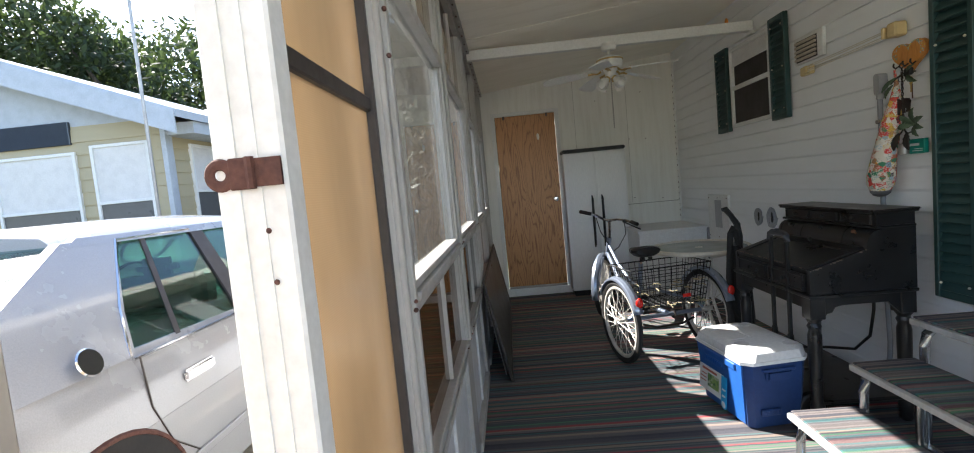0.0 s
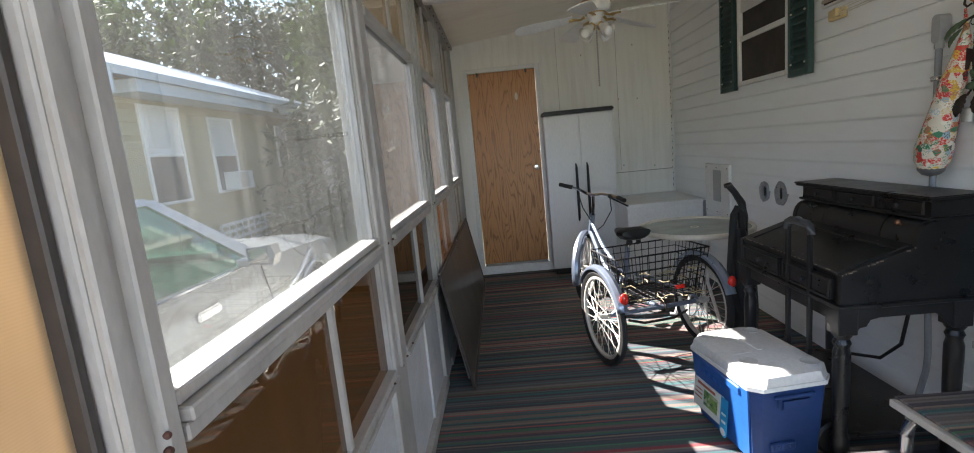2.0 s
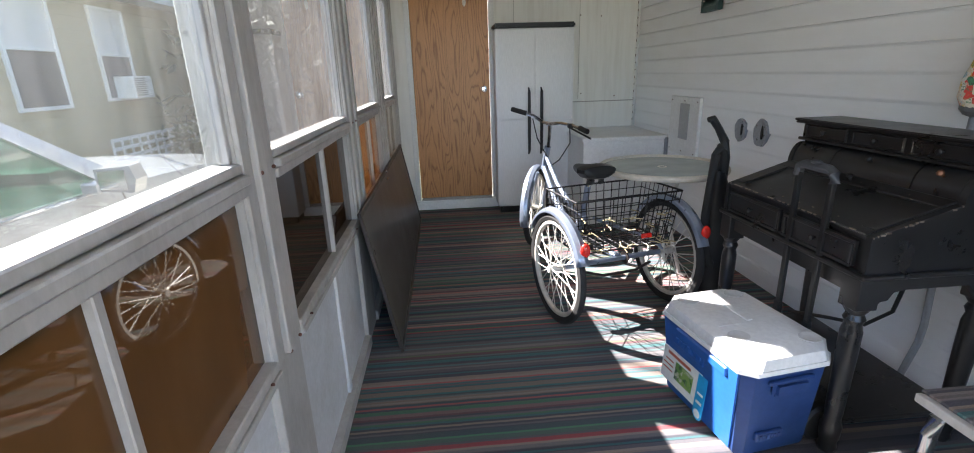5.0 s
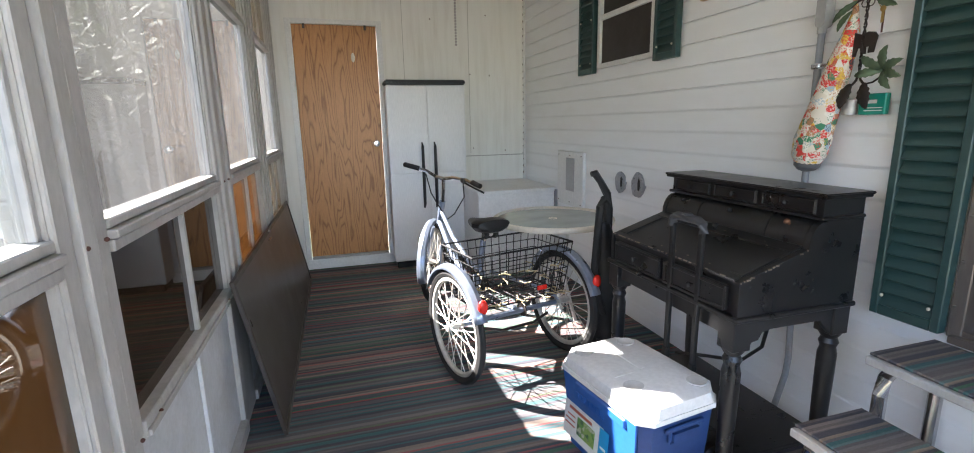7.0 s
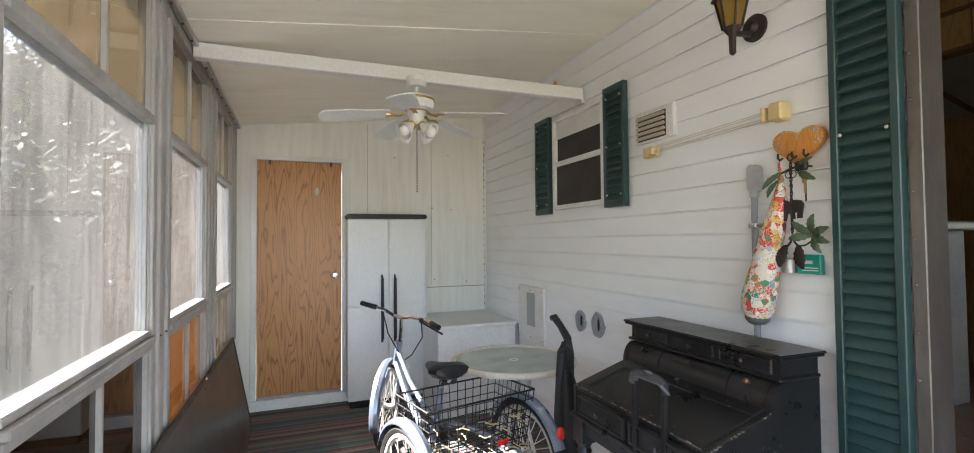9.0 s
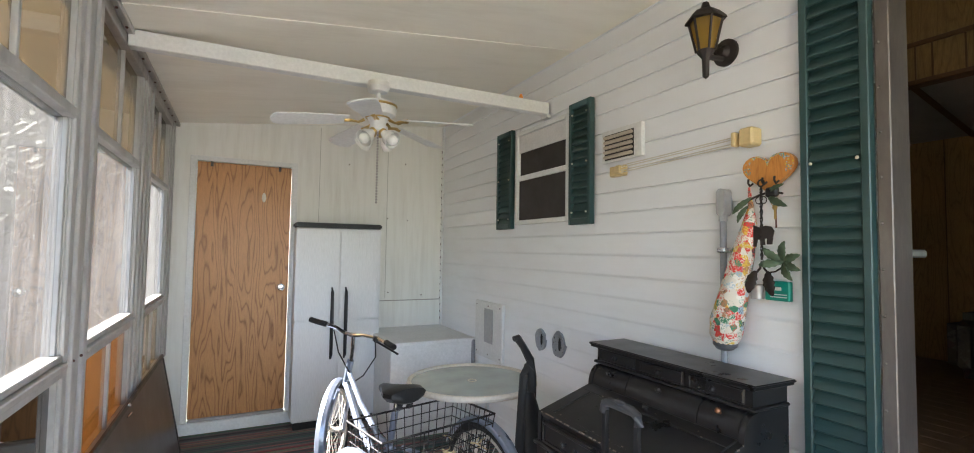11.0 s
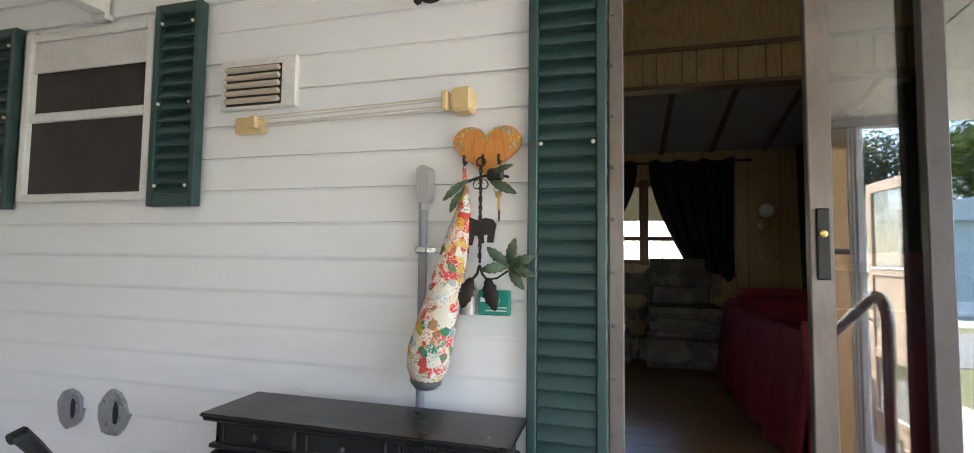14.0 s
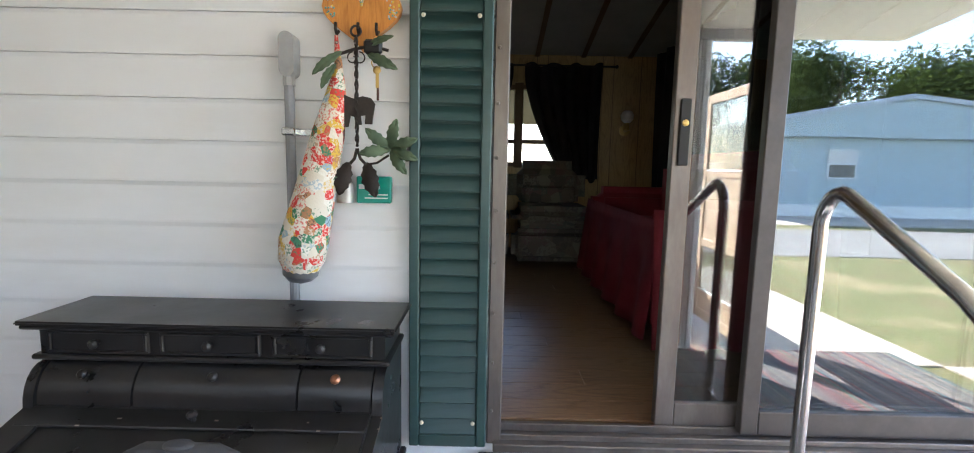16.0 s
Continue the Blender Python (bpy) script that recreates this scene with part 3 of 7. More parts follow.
for a, b in bays:
    m = (a + b) / 2 + 0.04
    Shape().box((WX - 0.05, a, 0.05), (WX - 0.02, b, 0.60)).box((WX - 0.02, m - 0.02, 0.05), (WX - 0.008, m + 0.02, 0.60), 0.002).done("kick_panel", paint("pale_kick_panel", (0.66, 0.68, 0.70), 0.5, dirt=0.3, dirt_colour=(0.4, 0.37, 0.3)), wall_w)
    s = Shape().box((WX - 0.06, a, 0.0), (WX + 0.012, b, 0.05), 0.003).box((WX - 0.05, a, 0.60), (WX + 0.012, b, 0.645), 0.003).box((WX + 0.012, a, 0.605), (WX + 0.02, b, 0.622), 0.002)
    s.box((WX - 0.05, a, 1.035), (WX + 0.014, b, 1.06), 0.003).box((WX - 0.05, a, 1.062), (WX + 0.024, b, 1.082), 0.003).box((WX - 0.05, a, 1.084), (WX + 0.010, b, 1.105), 0.003)
    s.box((WX - 0.05, a, 1.85), (WX + 0.012, b, 1.885), 0.003)
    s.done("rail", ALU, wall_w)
s = Shape()
for y in [1.36, 1.46, 2.36, 2.50, 2.58, 2.70, 3.5, 3.66, 3.75]:
    s.ball((WX + 0.016, y, 0.622), 0.005, n=6).ball((WX + 0.018, y, 1.07), 0.005, n=6)
for z in (0.62, 0.7, 1.05, 1.62, 1.72):
    s.ball((WX + 0.016, 1.36, z), 0.006, n=6)
s.done("screw", RUST, wall_w, kind="stuff")
for k, (a, b) in enumerate(bays):
    w = thing("window_%d" % (k + 1), (WX, (a + b) / 2, 0.65), "dusty clear porch window over brown vinyl panes", "window", "structure")
    m = a + (b - a) * 0.56
    s = Shape()
    for z0, z1 in ((0.645, 1.035), (1.885, 2.33)):
        s.box((WX - 0.03, m - 0.009, z0), (WX - 0.004, m + 0.009, z1), 0.002)
    for z0, z1 in ((1.105, 1.85),):
        s.box((WX - 0.03, a, z0), (WX - 0.006, a + 0.016, z1), 0.002).box((WX - 0.03, b - 0.016, z0), (WX - 0.006, b, z1), 0.002)
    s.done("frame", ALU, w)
    Shape().box((WX - 0.022, a, 1.10), (WX - 0.018, b, 1.855)).done("pane", GLASS if k == 0 else GLASS_B, w, False).visible_shadow = False
    lower = (BROWN, DARKVINYL, AMBERVINYL, SMOKE)[k]
    for c, d in ((a, m - 0.008), (m + 0.008, b)):
        Shape().box((WX - 0.022, c, 0.64), (WX - 0.018, d, 1.04)).done("vinyl_pane", lower, w, False)
        Shape().box((WX - 0.022, c, 1.88), (WX - 0.018, d, 2.335)).done("vinyl_pane", SMOKE, w, False)
# narrow tan bay beside the entry
w = thing("window_5", (WX, 1.2, 0.5), "tall narrow tan sun screen panel with dark bar", "window", "structure")
Shape().box((WX - 0.035, 0.902, 0.02), (WX - 0.031, 1.315, 2.34)).done("pane", TAN, w, False)
Shape().box((WX - 0.04, 0.902, 1.492), (WX - 0.02, 1.298, 1.522), 0.003).box((WX - 0.05, 1.299, 0.0), (WX - 0.012, 1.314, 2.36), 0.003).done("dark_bar", DARKFRAME, w)
s = Shape()
for x, z in ((WX - 0.028, 1.285), (WX - 0.026, 1.225), (WX - 0.018, 0.985), (WX - 0.05, 1.62), (WX - 0.045, 1.86)):
    s.ball((x, 0.8175, z), (0.0035, 0.002, 0.0035), n=8)
s.done("screw_hole", RUST, wall_w, kind="stuff")
s = Shape()
for x, z in ((0.98, 1.62), (1.56, 1.73), (1.20, 2.2), (1.75, 1.72), (1.72, 2.25), (1.58, 1.05), (1.9, 1.02)):
    s.ball((x, BY - 0.001, z), (0.006, 0.003, 0.006), n=6)
s.done("nail_head", RUST, wall, kind="stuff")
# rusty hasp on the entry post
h = thing("hasp", (WX - 0.05, 0.795, 1.35), "rusty steel hasp hanging open on the post", "hasp")
s = Shape().prism([(-0.036, -0.016), (-0.004, -0.016), (-0.004, 0.016), (-0.036, 0.016)], 0.004, pose(WX + 0.002, 0.815, 1.352, 90, 0, 0))
s.rod((WX - 0.037, 0.810, 1.334), (WX - 0.037, 0.810, 1.370), 0.0055)
s.torus(0.0125, 0.0065, pose(WX - 0.074, 0.814, 1.352, 90, 0, 0) @ Matrix.Diagonal((1, 1, 0.35, 1)), 24, 8)
s.box((WX - 0.064, 0.811, 1.334), (WX - 0.037, 0.816, 1.370), 0.002)
s.done("strap", RUST, h, False)

# entry door, swung open outwards on the beige post
ed = thing("door_3", (-0.24, 0.42, 0), "tan framed entry door with two panes, standing open", "door", "structure")
EX0, EX1, EYA, EYB = -1.04, -0.232, 0.408, 0.438
BEIGE = paint("tan_door_paint", (0.47, 0.37, 0.26), 0.5, dirt=0.4, dirt_colour=(0.28, 0.21, 0.14))
s = Shape()
s.box((EX0, EYA, 0.03), (EX0 + 0.075, EYB, 2.06), 0.004).box((EX1 - 0.075, EYA, 0.03), (EX1, EYB, 2.06), 0.004)
for z0, z1 in ((0.03, 0.12), (0.25, 0.29), (0.70, 0.77), (1.33, 1.38), (1.98, 2.06)):
    s.box((EX0 + 0.075, EYA, z0), (EX1 - 0.075, EYB, z1), 0.004)
s.done("frame", BEIGE, ed)
for z0, z1 in ((0.12, 0.25), (0.77, 1.33)):
    Shape().box((EX0 + 0.07, EYA + 0.010, z0 - 0.005), (EX1 - 0.07, EYB - 0.010, z1 + 0.005)).done("panel", BEIGE, ed, False)
for z0, z1 in ((0.29, 0.70), (1.38, 1.98)):
    Shape().box((EX0 + 0.07, EYA + 0.013, z0 - 0.005), (EX1 - 0.07, EYA + 0.017, z1 + 0.005)).done("pane", GLASS, ed, False).visible_shadow = False
    Shape().box((EX0 + 0.076, EYB - 0.008, z0 + 0.002), (EX1 - 0.076, EYB + 0.006, z0 + 0.018), 0.003).done("bead", WHITE, ed)
Shape().tube([(EX0 + 0.04, EYB, 0.98), (EX0 + 0.04, EYB + 0.035, 0.99), (EX0 + 0.04, EYB + 0.035, 1.09), (EX0 + 0.04, EYB, 1.10)], 0.008).done("handle", BLACKP, ed)
Shape().rod((EX1 + 0.004, 0.43, 0.25), (EX1 + 0.004, 0.43, 0.36), 0.007).rod((EX1 + 0.004, 0.43, 1.75), (EX1 + 0.004, 0.43, 1.86), 0.007).done("hinge", ALU_GREY, ed, kind="stuff")

# outside: ground, pavement
Shape().box((-150, -150, GZ - 0.5), (150, 150, GZ)).done("ground", GRASS, None, False, "dry patchy lawn", "ground", "structure")
Shape().box((-4.0, -1.2, GZ), (-0.27, 8.0, GZ + 0.015)).done("pavement", CONCRETE, None, False, "concrete driveway beside the porch", "pavement", "structure")
Shape().box((-9.5, -60, GZ), (-5.3, 3.4, GZ + 0.012)).done("road", ASPHALT, None, False, "narrow grey asphalt lane", "road", "structure")
# pale slab out of view, added to throw sunlight back into the porch
Shape().box((-0.26, -4.2, GZ), (3.5, -1.21, GZ + 0.013)).done("pavement", CONCRETE, None, False, "unseen concrete apron added to bounce light into the porch", "pavement", "structure")
Shape().box((-14.0, -16, GZ), (-10.6, -5.0, GZ + 0.014)).done("pavement", CONCRETE, None, False, "pale concrete parking pad by a house", "pavement", "structure")


# ---- sliding house door and its room ----
sd = thing("door_2", (EX, 1.6, HZ0), "half open bronze aluminium sliding glass door", "door", "structure")
s = Shape()
s.box((EX - 0.012, HY1 - 0.022, HZ0), (EX + 0.10, HY1 + 0.018, HZ1), 0.003).box((EX - 0.005, HY0, HZ0), (EX + 0.10, HY0 + 0.04, HZ1), 0.003)
s.box((EX - 0.012, HY0, HZ1 - 0.05), (EX + 0.10, HY1, HZ1), 0.003).box((EX - 0.035, HY0, HZ0 - 0.012), (EX + 0.10, HY1, HZ0 + 0.012), 0.003)
s.box((EX - 0.01, HY0, HZ0 + 0.012), (EX + 0.0, HY1 - 0.02, HZ0 + 0.028), 0.002).box((EX + 0.04, HY0, HZ0 + 0.012), (EX + 0.05, HY1 - 0.02, HZ0 + 0.035), 0.002)
for i in range(14):
    s.ball((EX - 0.014, HY1 + 0.006, HZ0 + 0.1 + i * 0.14), 0.005, n=6)
s.done("frame", BRONZE, sd)
L0, L1 = 1.63, 1.915


def door_leaf(x, ya, yb, stile_a, stile_b, name, mat):
    q = Shape()
    q.box((x, ya, HZ0 + 0.03), (x + 0.03, ya + stile_a, HZ1 - 0.05), 0.003).box((x, yb - stile_b, HZ0 + 0.03), (x + 0.03, yb, HZ1 - 0.05), 0.003)
    q.box((x, ya + stile_a, HZ0 + 0.03), (x + 0.03, yb - stile_b, HZ0 + 0.10), 0.003).box((x, ya + stile_a, HZ1 - 0.10), (x + 0.03, yb - stile_b, HZ1 - 0.05), 0.003)
    q.done(name, mat, sd)
    Shape().box((x + 0.013, ya + stile_a, HZ0 + 0.09), (x + 0.018, yb - stile_b, HZ1 - 0.09)).done("glass_pane", SLIDER, sd, False)


door_leaf(EX + 0.055, 0.98, L1, 0.05, 0.055, "sliding_leaf", BRONZE)
door_leaf(EX + 0.012, HY0 + 0.04, 1.685, 0.05, 0.05, "fixed_leaf", DARKFRAME)
s = Shape().box((EX + 0.045, 1.872, 1.40), (EX + 0.055, 1.902, 1.58), 0.003)
s.done("handle", BLACKP, sd)
Shape().lathe([(0.009, 0), (0.009, 0.006), (0.004, 0.008)], pose(EX + 0.046, 1.888, 1.515, 0, -90, 0), 10).done("lock", BRASS, sd)
FZ = 0.625
RX1, RY0, RY1 = 5.4, -1.2, 5.0
s = Shape()
s.box((RX1, RY0, 0.3), (RX1 + 0.1, 1.75, 3.4)).box((RX1, 2.95, 0.3), (RX1 + 0.1, RY1, 3.4)).box((RX1, 1.75, 0.3), (RX1 + 0.1, 2.95, 1.42)).box((RX1, 1.75, 2.1), (RX1 + 0.1, 2.95, 3.4))
s.box((EX + 0.12, RY0 - 0.1, 0.3), (RX1 + 0.1, RY0, 3.4)).box((EX + 0.12, RY1, 0.3), (RX1 + 0.1, RY1 + 0.1, 3.4))
inwall = s.done("wall_inner", INPANEL, None, False, "brown grooved wood panelling in the living room", "wall", "structure")
s = Shape()
for i in range(24):
    y = RY0 + 0.2 + i * 0.2 + 0.05 * (i % 3)
    s.box((RX1 - 0.003, y, FZ), (RX1 - 0.0005, y + 0.006, 2.45))
s.done("groove", BATTEN, inwall, False)
s = Shape()
s.loft([[(EX + 0.12, y, 2.72), (3.5, y, 2.86), (3.5, y, 2.96), (EX + 0.12, y, 2.82)] for y in (RY0, RY1)])
s.loft([[(3.5, y, 2.86), (RX1, y, 2.40), (RX1, y, 2.50), (3.5, y, 2.96)] for y in (RY0, RY1)])
for i in range(14):
    y = RY0 + 0.25 + i * 0.42
    s.loft([[(3.5, yy, 2.855), (RX1, yy, 2.395), (RX1, yy, 2.388), (3.5, yy, 2.848)] for yy in (y, y + 0.03)])
incl = s.done("ceiling_inner", INCEIL, None, False, "grey-white panelled ceiling of the living room", "ceiling", "structure")
for i in range(14):
    y = RY0 + 0.25 + i * 0.42
    Shape().loft([[(3.5, yy, 2.853), (RX1, yy, 2.393), (RX1, yy, 2.384), (3.5, yy, 2.844)] for yy in (y - 0.006, y + 0.036)]).loft([[(EX + 0.13, yy, 2.717), (3.5, yy, 2.853), (3.5, yy, 2.844), (EX + 0.13, yy, 2.708)] for yy in (y - 0.006, y + 0.036)]).done("ceiling_batten", BATTEN, None, False, "brown wooden ceiling batten", "batten", "structure")
v = thing("valance_beam", (3.5, 2, 2.35), "wood panelled dividing beam with dark edges", "beam", "structure")
Shape().box((3.47, RY0, 2.37), (3.53, RY1, 2.86)).done("panel", INPANEL, v, False)
s = Shape().box((3.455, RY0, 2.345), (3.545, RY1, 2.369), 0.003).box((3.455, RY0, 2.545), (3.469, RY1, 2.57), 0.003)
for i in range(60):
    y = RY0 + 0.05 + i * 0.1 + 0.03 * (i % 2)
    s.box((3.464, y, 2.37), (3.469, y + 0.007, 2.545))
s.done("edge", BATTEN, v, False)
Shape().box((EX + 0.10, RY0, 0.3), (RX1, RY1, FZ - 0.006)).done("floor_inner", BATTEN, None, False, "house floor under the laminate", "floor", "structure")
# room window, glazing bars
s = Shape().box((RX1 - 0.02, 2.12, 1.38), (RX1 + 0.06, 2.20, 2.15), 0.004).box((RX1 - 0.01, 1.75, 1.6), (RX1 + 0.05, 2.95, 1.64), 0.003).box((RX1 - 0.02, 1.72, 1.39), (RX1 + 0.05, 2.98, 1.43), 0.003).box((RX1 - 0.02, 1.72, 2.09), (RX1 + 0.05, 2.98, 2.13), 0.003)
wi = thing("window_6", (RX1, 2.35, 1.25), "bright living room window with dark bars", "window", "structure")
s.done("frame", BATTEN, wi)
Shape().box((RX1 + 0.02, 1.75, 1.78), (RX1 + 0.026, 2.12, 2.1)).box((RX1 + 0.02, 2.20, 1.78), (RX1 + 0.026, 2.95, 2.1)).done("blind", SMOKE, wi, False)


def curtain(ya, yb, za, zb, pull, name):
    """A hanging cloth with folds, its lower part drawn aside."""
    rows = []
    for j in range(13):
        f = j / 12
        z = zb - (zb - za) * f
        inner = ya + pull * max(0.0, f - 0.1) ** 1.4
        rows.append([(RX1 - 0.09 + 0.025 * math.sin(i * 1.25 + 0.3 * j), inner + (yb - inner) * i / 30, z + 0.02 * math.sin(i * 0.7)) for i in range(31)])
    c = Shape().sheet(rows)
    ob = c.done(name, CURTAIN, None, True, "black curtain drawn aside on a rod", "curtain")
    md = ob.modifiers.new("cloth", "SOLIDIFY")
    md.thickness = 0.006
    return ob


curtain(2.12, 1.43, 1.27, 2.30, -0.44, "curtain")
curtain(2.22, 2.98, 1.20, 2.30, 0.60, "curtain")
Shape().rod((RX1 - 0.09, 1.3, 2.29), (RX1 - 0.09, 3.2, 2.29), 0.009).ball((RX1 - 0.09, 1.3, 2.29), 0.016).rod((RX1 - 0.09, 1.5, 2.29), (RX1, 1.5, 2.29), 0.006).done("curtain_rod", IRON, None, True, "thin black curtain rod on the wall", "curtain rod")
rows = []
for j in range(9):
    z = 0.75 + 1.62 * j / 8
    rows.append([(3.55 + 1.6 * i / 40, 0.96 + 0.035 * math.sin(i * 1.1 + 0.2 * j), z) for i in range(41)])
ob = Shape().sheet(rows).done("curtain", CURTAIN, None, True, "long black curtain hanging to the floor", "curtain")
ob.modifiers.new("cloth", "SOLIDIFY").thickness = 0.006
sc = thing("wall_sconce", (RX1, 1.18, 1.75), "small wall lamp with white globe shade", "lamp")
Shape().lathe([(0.05, 0), (0.05, 0.012), (0.02, 0.02), (0.012, 0.08)], pose(RX1, 1.18, 1.74, 0, -90, 0)).rod((RX1 - 0.075, 1.18, 1.735), (RX1 - 0.075, 1.18, 1.80), 0.03, 0.02).done("arm", BRASS, sc)
Shape().lathe([(0.025, 0), (0.055, 0.03), (0.06, 0.07), (0.045, 0.1), (0.03, 0.11)], Matrix.Translation((RX1 - 0.075, 1.18, 1.80))).done("shade", BULB, sc)


def soft_box(sh, lo, hi, b=0.06, m=None):
    return sh.box(lo, hi, b, m, 3)


so = thing("recliner_sofa", (4.9, 2.5, FZ), "two-seat recliner sofa in faded floral cloth", "sofa")
for k in range(2):
    y = 1.60 + 0.66 * k
    soft_box(Shape(), (4.42, y, FZ + 0.05), (4.62, y + 0.64, FZ + 0.30), 0.05).done("footrest", FLORAL, so)
    soft_box(Shape(), (4.42, y, FZ + 0.30), (5.0, y + 0.64, FZ + 0.47), 0.07).done("seat", FLORAL, so)
    soft_box(Shape(), (4.86, y, FZ + 0.40), (5.20, y + 0.655, FZ + 0.82), 0.12).done("backrest", FLORAL, so)
    soft_box(Shape(), (4.80, y + 0.08, FZ + 0.44), (4.90, y + 0.57, FZ + 0.64), 0.045).done("cushion", FLORAL, so)
for y in (1.36, 2.93):
    soft_box(Shape(), (4.45, y, FZ + 0.05), (5.1, y + 0.22, FZ + 0.47), 0.08).done("arm", FLORAL, so)
for y in (1.42, 1.5):
    Shape().box((4.437, y, FZ + 0.08), (4.45, y + 0.015, FZ + 0.42), 0.003).done("trim", BRASS, so)
rs = thing("covered_sofa", (3.4, 1.3, FZ), "sofa under a dark red throw cover", "sofa")
soft_box(Shape(), (2.80, 0.98, FZ + 0.02), (3.0, 1.70, FZ + 0.64), 0.07).done("arm", REDCLOTH, rs)
soft_box(Shape(), (3.0, 1.05, FZ + 0.05), (4.1, 1.68, FZ + 0.46), 0.08).done("seat", REDCLOTH, rs)
soft_box(Shape(), (2.9, 0.99, FZ + 0.3), (4.2, 1.25, FZ + 0.86), 0.09).done("backrest", REDCLOTH, rs)
soft_box(Shape(), (4.1, 0.98, FZ + 0.02), (4.32, 1.70, FZ + 0.64), 0.07).done("arm", REDCLOTH, rs)
rows = []
for j in range(8):
    f = j / 7
    rows.append([(2.79 - 0.05 * f - 0.02 * math.sin(i * 0.9) * f, 0.98 + 0.76 * i / 30, FZ + 0.60 - 0.57 * f) for i in range(31)])
ob = Shape().sheet(rows).done("throw", REDCLOTH, rs)
ob.modifiers.new("cloth", "SOLIDIFY").thickness = 0.006
rows = []
for j in range(8):
    f = j / 7
    rows.append([(2.78 + 1.5 * i / 40, 1.71 + 0.05 * f + 0.022 * math.sin(i * 0.8) * f, FZ + 0.55 - 0.5 * f) for i in range(41)])
ob = Shape().sheet(rows).done("throw", REDCLOTH, rs)
ob.modifiers.new("cloth", "SOLIDIFY").thickness = 0.006
cn = thing("kitchen_counter", (2.9, 3.2, FZ), "white counter end with pale worktop", "counter")
Shape().box((2.75, 2.86, FZ), (3.35, 3.8, FZ + 0.82), 0.004).done("body", WHITE, cn)
Shape().box((2.70, 2.80, FZ + 0.82), (3.4, 3.85, FZ + 0.86), 0.008).done("worktop", PLASTIC, cn)
cu = thing("wall_cabinet", (2.6, 3.1, 2.0), "brown wooden wall cabinet with lattice glass door", "cabinet")
Shape().box((2.45, 2.78, 1.95), (2.80, 3.9, 2.68), 0.006).done("body", INPANEL, cu)
s = Shape()
for i in range(9):
    for sg in (-1, 1):
        s.rod((2.445, 2.86 + i * 0.04 - sg * 0.06, 2.08), (2.445, 2.86 + i * 0.04 + sg * 0.06, 2.42), 0.002, n=5)
s.done("lattice", CREAMPALE, cu)
Shape().box((2.42, 2.84, 1.86), (2.62, 3.2, 1.94), 0.01).done("hood_light", PLASTIC, None, True, "white light fitting under the wall cabinet", "light fitting")


# ---- porch things ----
# tall plastic cabinet
CX0, CX1, CYF, CYB, CZ = 0.752, 1.434, 5.785, 6.03, 1.615
cab = thing("utility_cabinet", (1.09, 5.9, 0), "tall white plastic utility cabinet with black top and handles", "cabinet")
Shape().box((CX0 + 0.004, CYF + 0.02, 0.06), (CX1 - 0.004, CYB, CZ), 0.006).done("body", PLASTIC, cab)
Shape().box((CX0 - 0.006, CYF - 0.012, CZ), (CX1 + 0.006, CYB, CZ + 0.04), 0.010, None, 2).box((CX0 + 0.05, CYF - 0.014, CZ + 0.012), (CX0 + 0.11, CYF - 0.011, CZ + 0.026)).done("top", BLACKP, cab)
Shape().box((CX0 + 0.02, CYF + 0.03, 0.0), (CX1 - 0.02, CYB - 0.02, 0.06), 0.006).done("plinth", BLACKP, cab)
xm = (CX0 + CX1) / 2
for a, b in ((CX0, xm - 0.003), (xm + 0.003, CX1)):
    s = Shape()
    for z0, z1 in ((0.075, 0.855), (0.862, CZ - 0.008)):
        s.box((a, CYF, z0), (b, CYF + 0.018, z1), 0.006, None, 2)
        for i in range(10):
            x = a + 0.03 + (b - a - 0.06) * i / 9
            s.box((x - 0.001, CYF - 0.0015, z0 + 0.02), (x + 0.001, CYF + 0.002, z1 - 0.02))
    d = s.done("door", PLASTIC, cab)
    hx = xm - 0.055 if a == CX0 else xm + 0.055
    Shape().tube([(hx, CYF + 0.002, 0.55), (hx, CYF - 0.03, 0.585), (hx, CYF - 0.032, 0.85), (hx, CYF - 0.03, 1.09), (hx, CYF + 0.002, 1.125)], [0.008, 0.013, 0.015, 0.013, 0.008]).done("handle", BLACKP, d)

# white boxed-in ledge in the corner
bx = thing("boxed_ledge", (1.78, 5.65, 0), "white painted plywood box ledge in the corner", "box")
Shape().box((1.40, 5.29, 0.0), (EX - 0.004, BY - 0.004, 0.705), 0.004).done("body", WHITE, bx)
Shape().box((1.385, 5.27, 0.705), (EX - 0.004, BY - 0.004, 0.735), 0.005).done("top", WHITE, bx)
Shape().box((EX - 0.028, 5.255, 0.4), (EX - 0.006, 5.285, 0.72), 0.003).done("edge_strip", GREYPVC, bx)

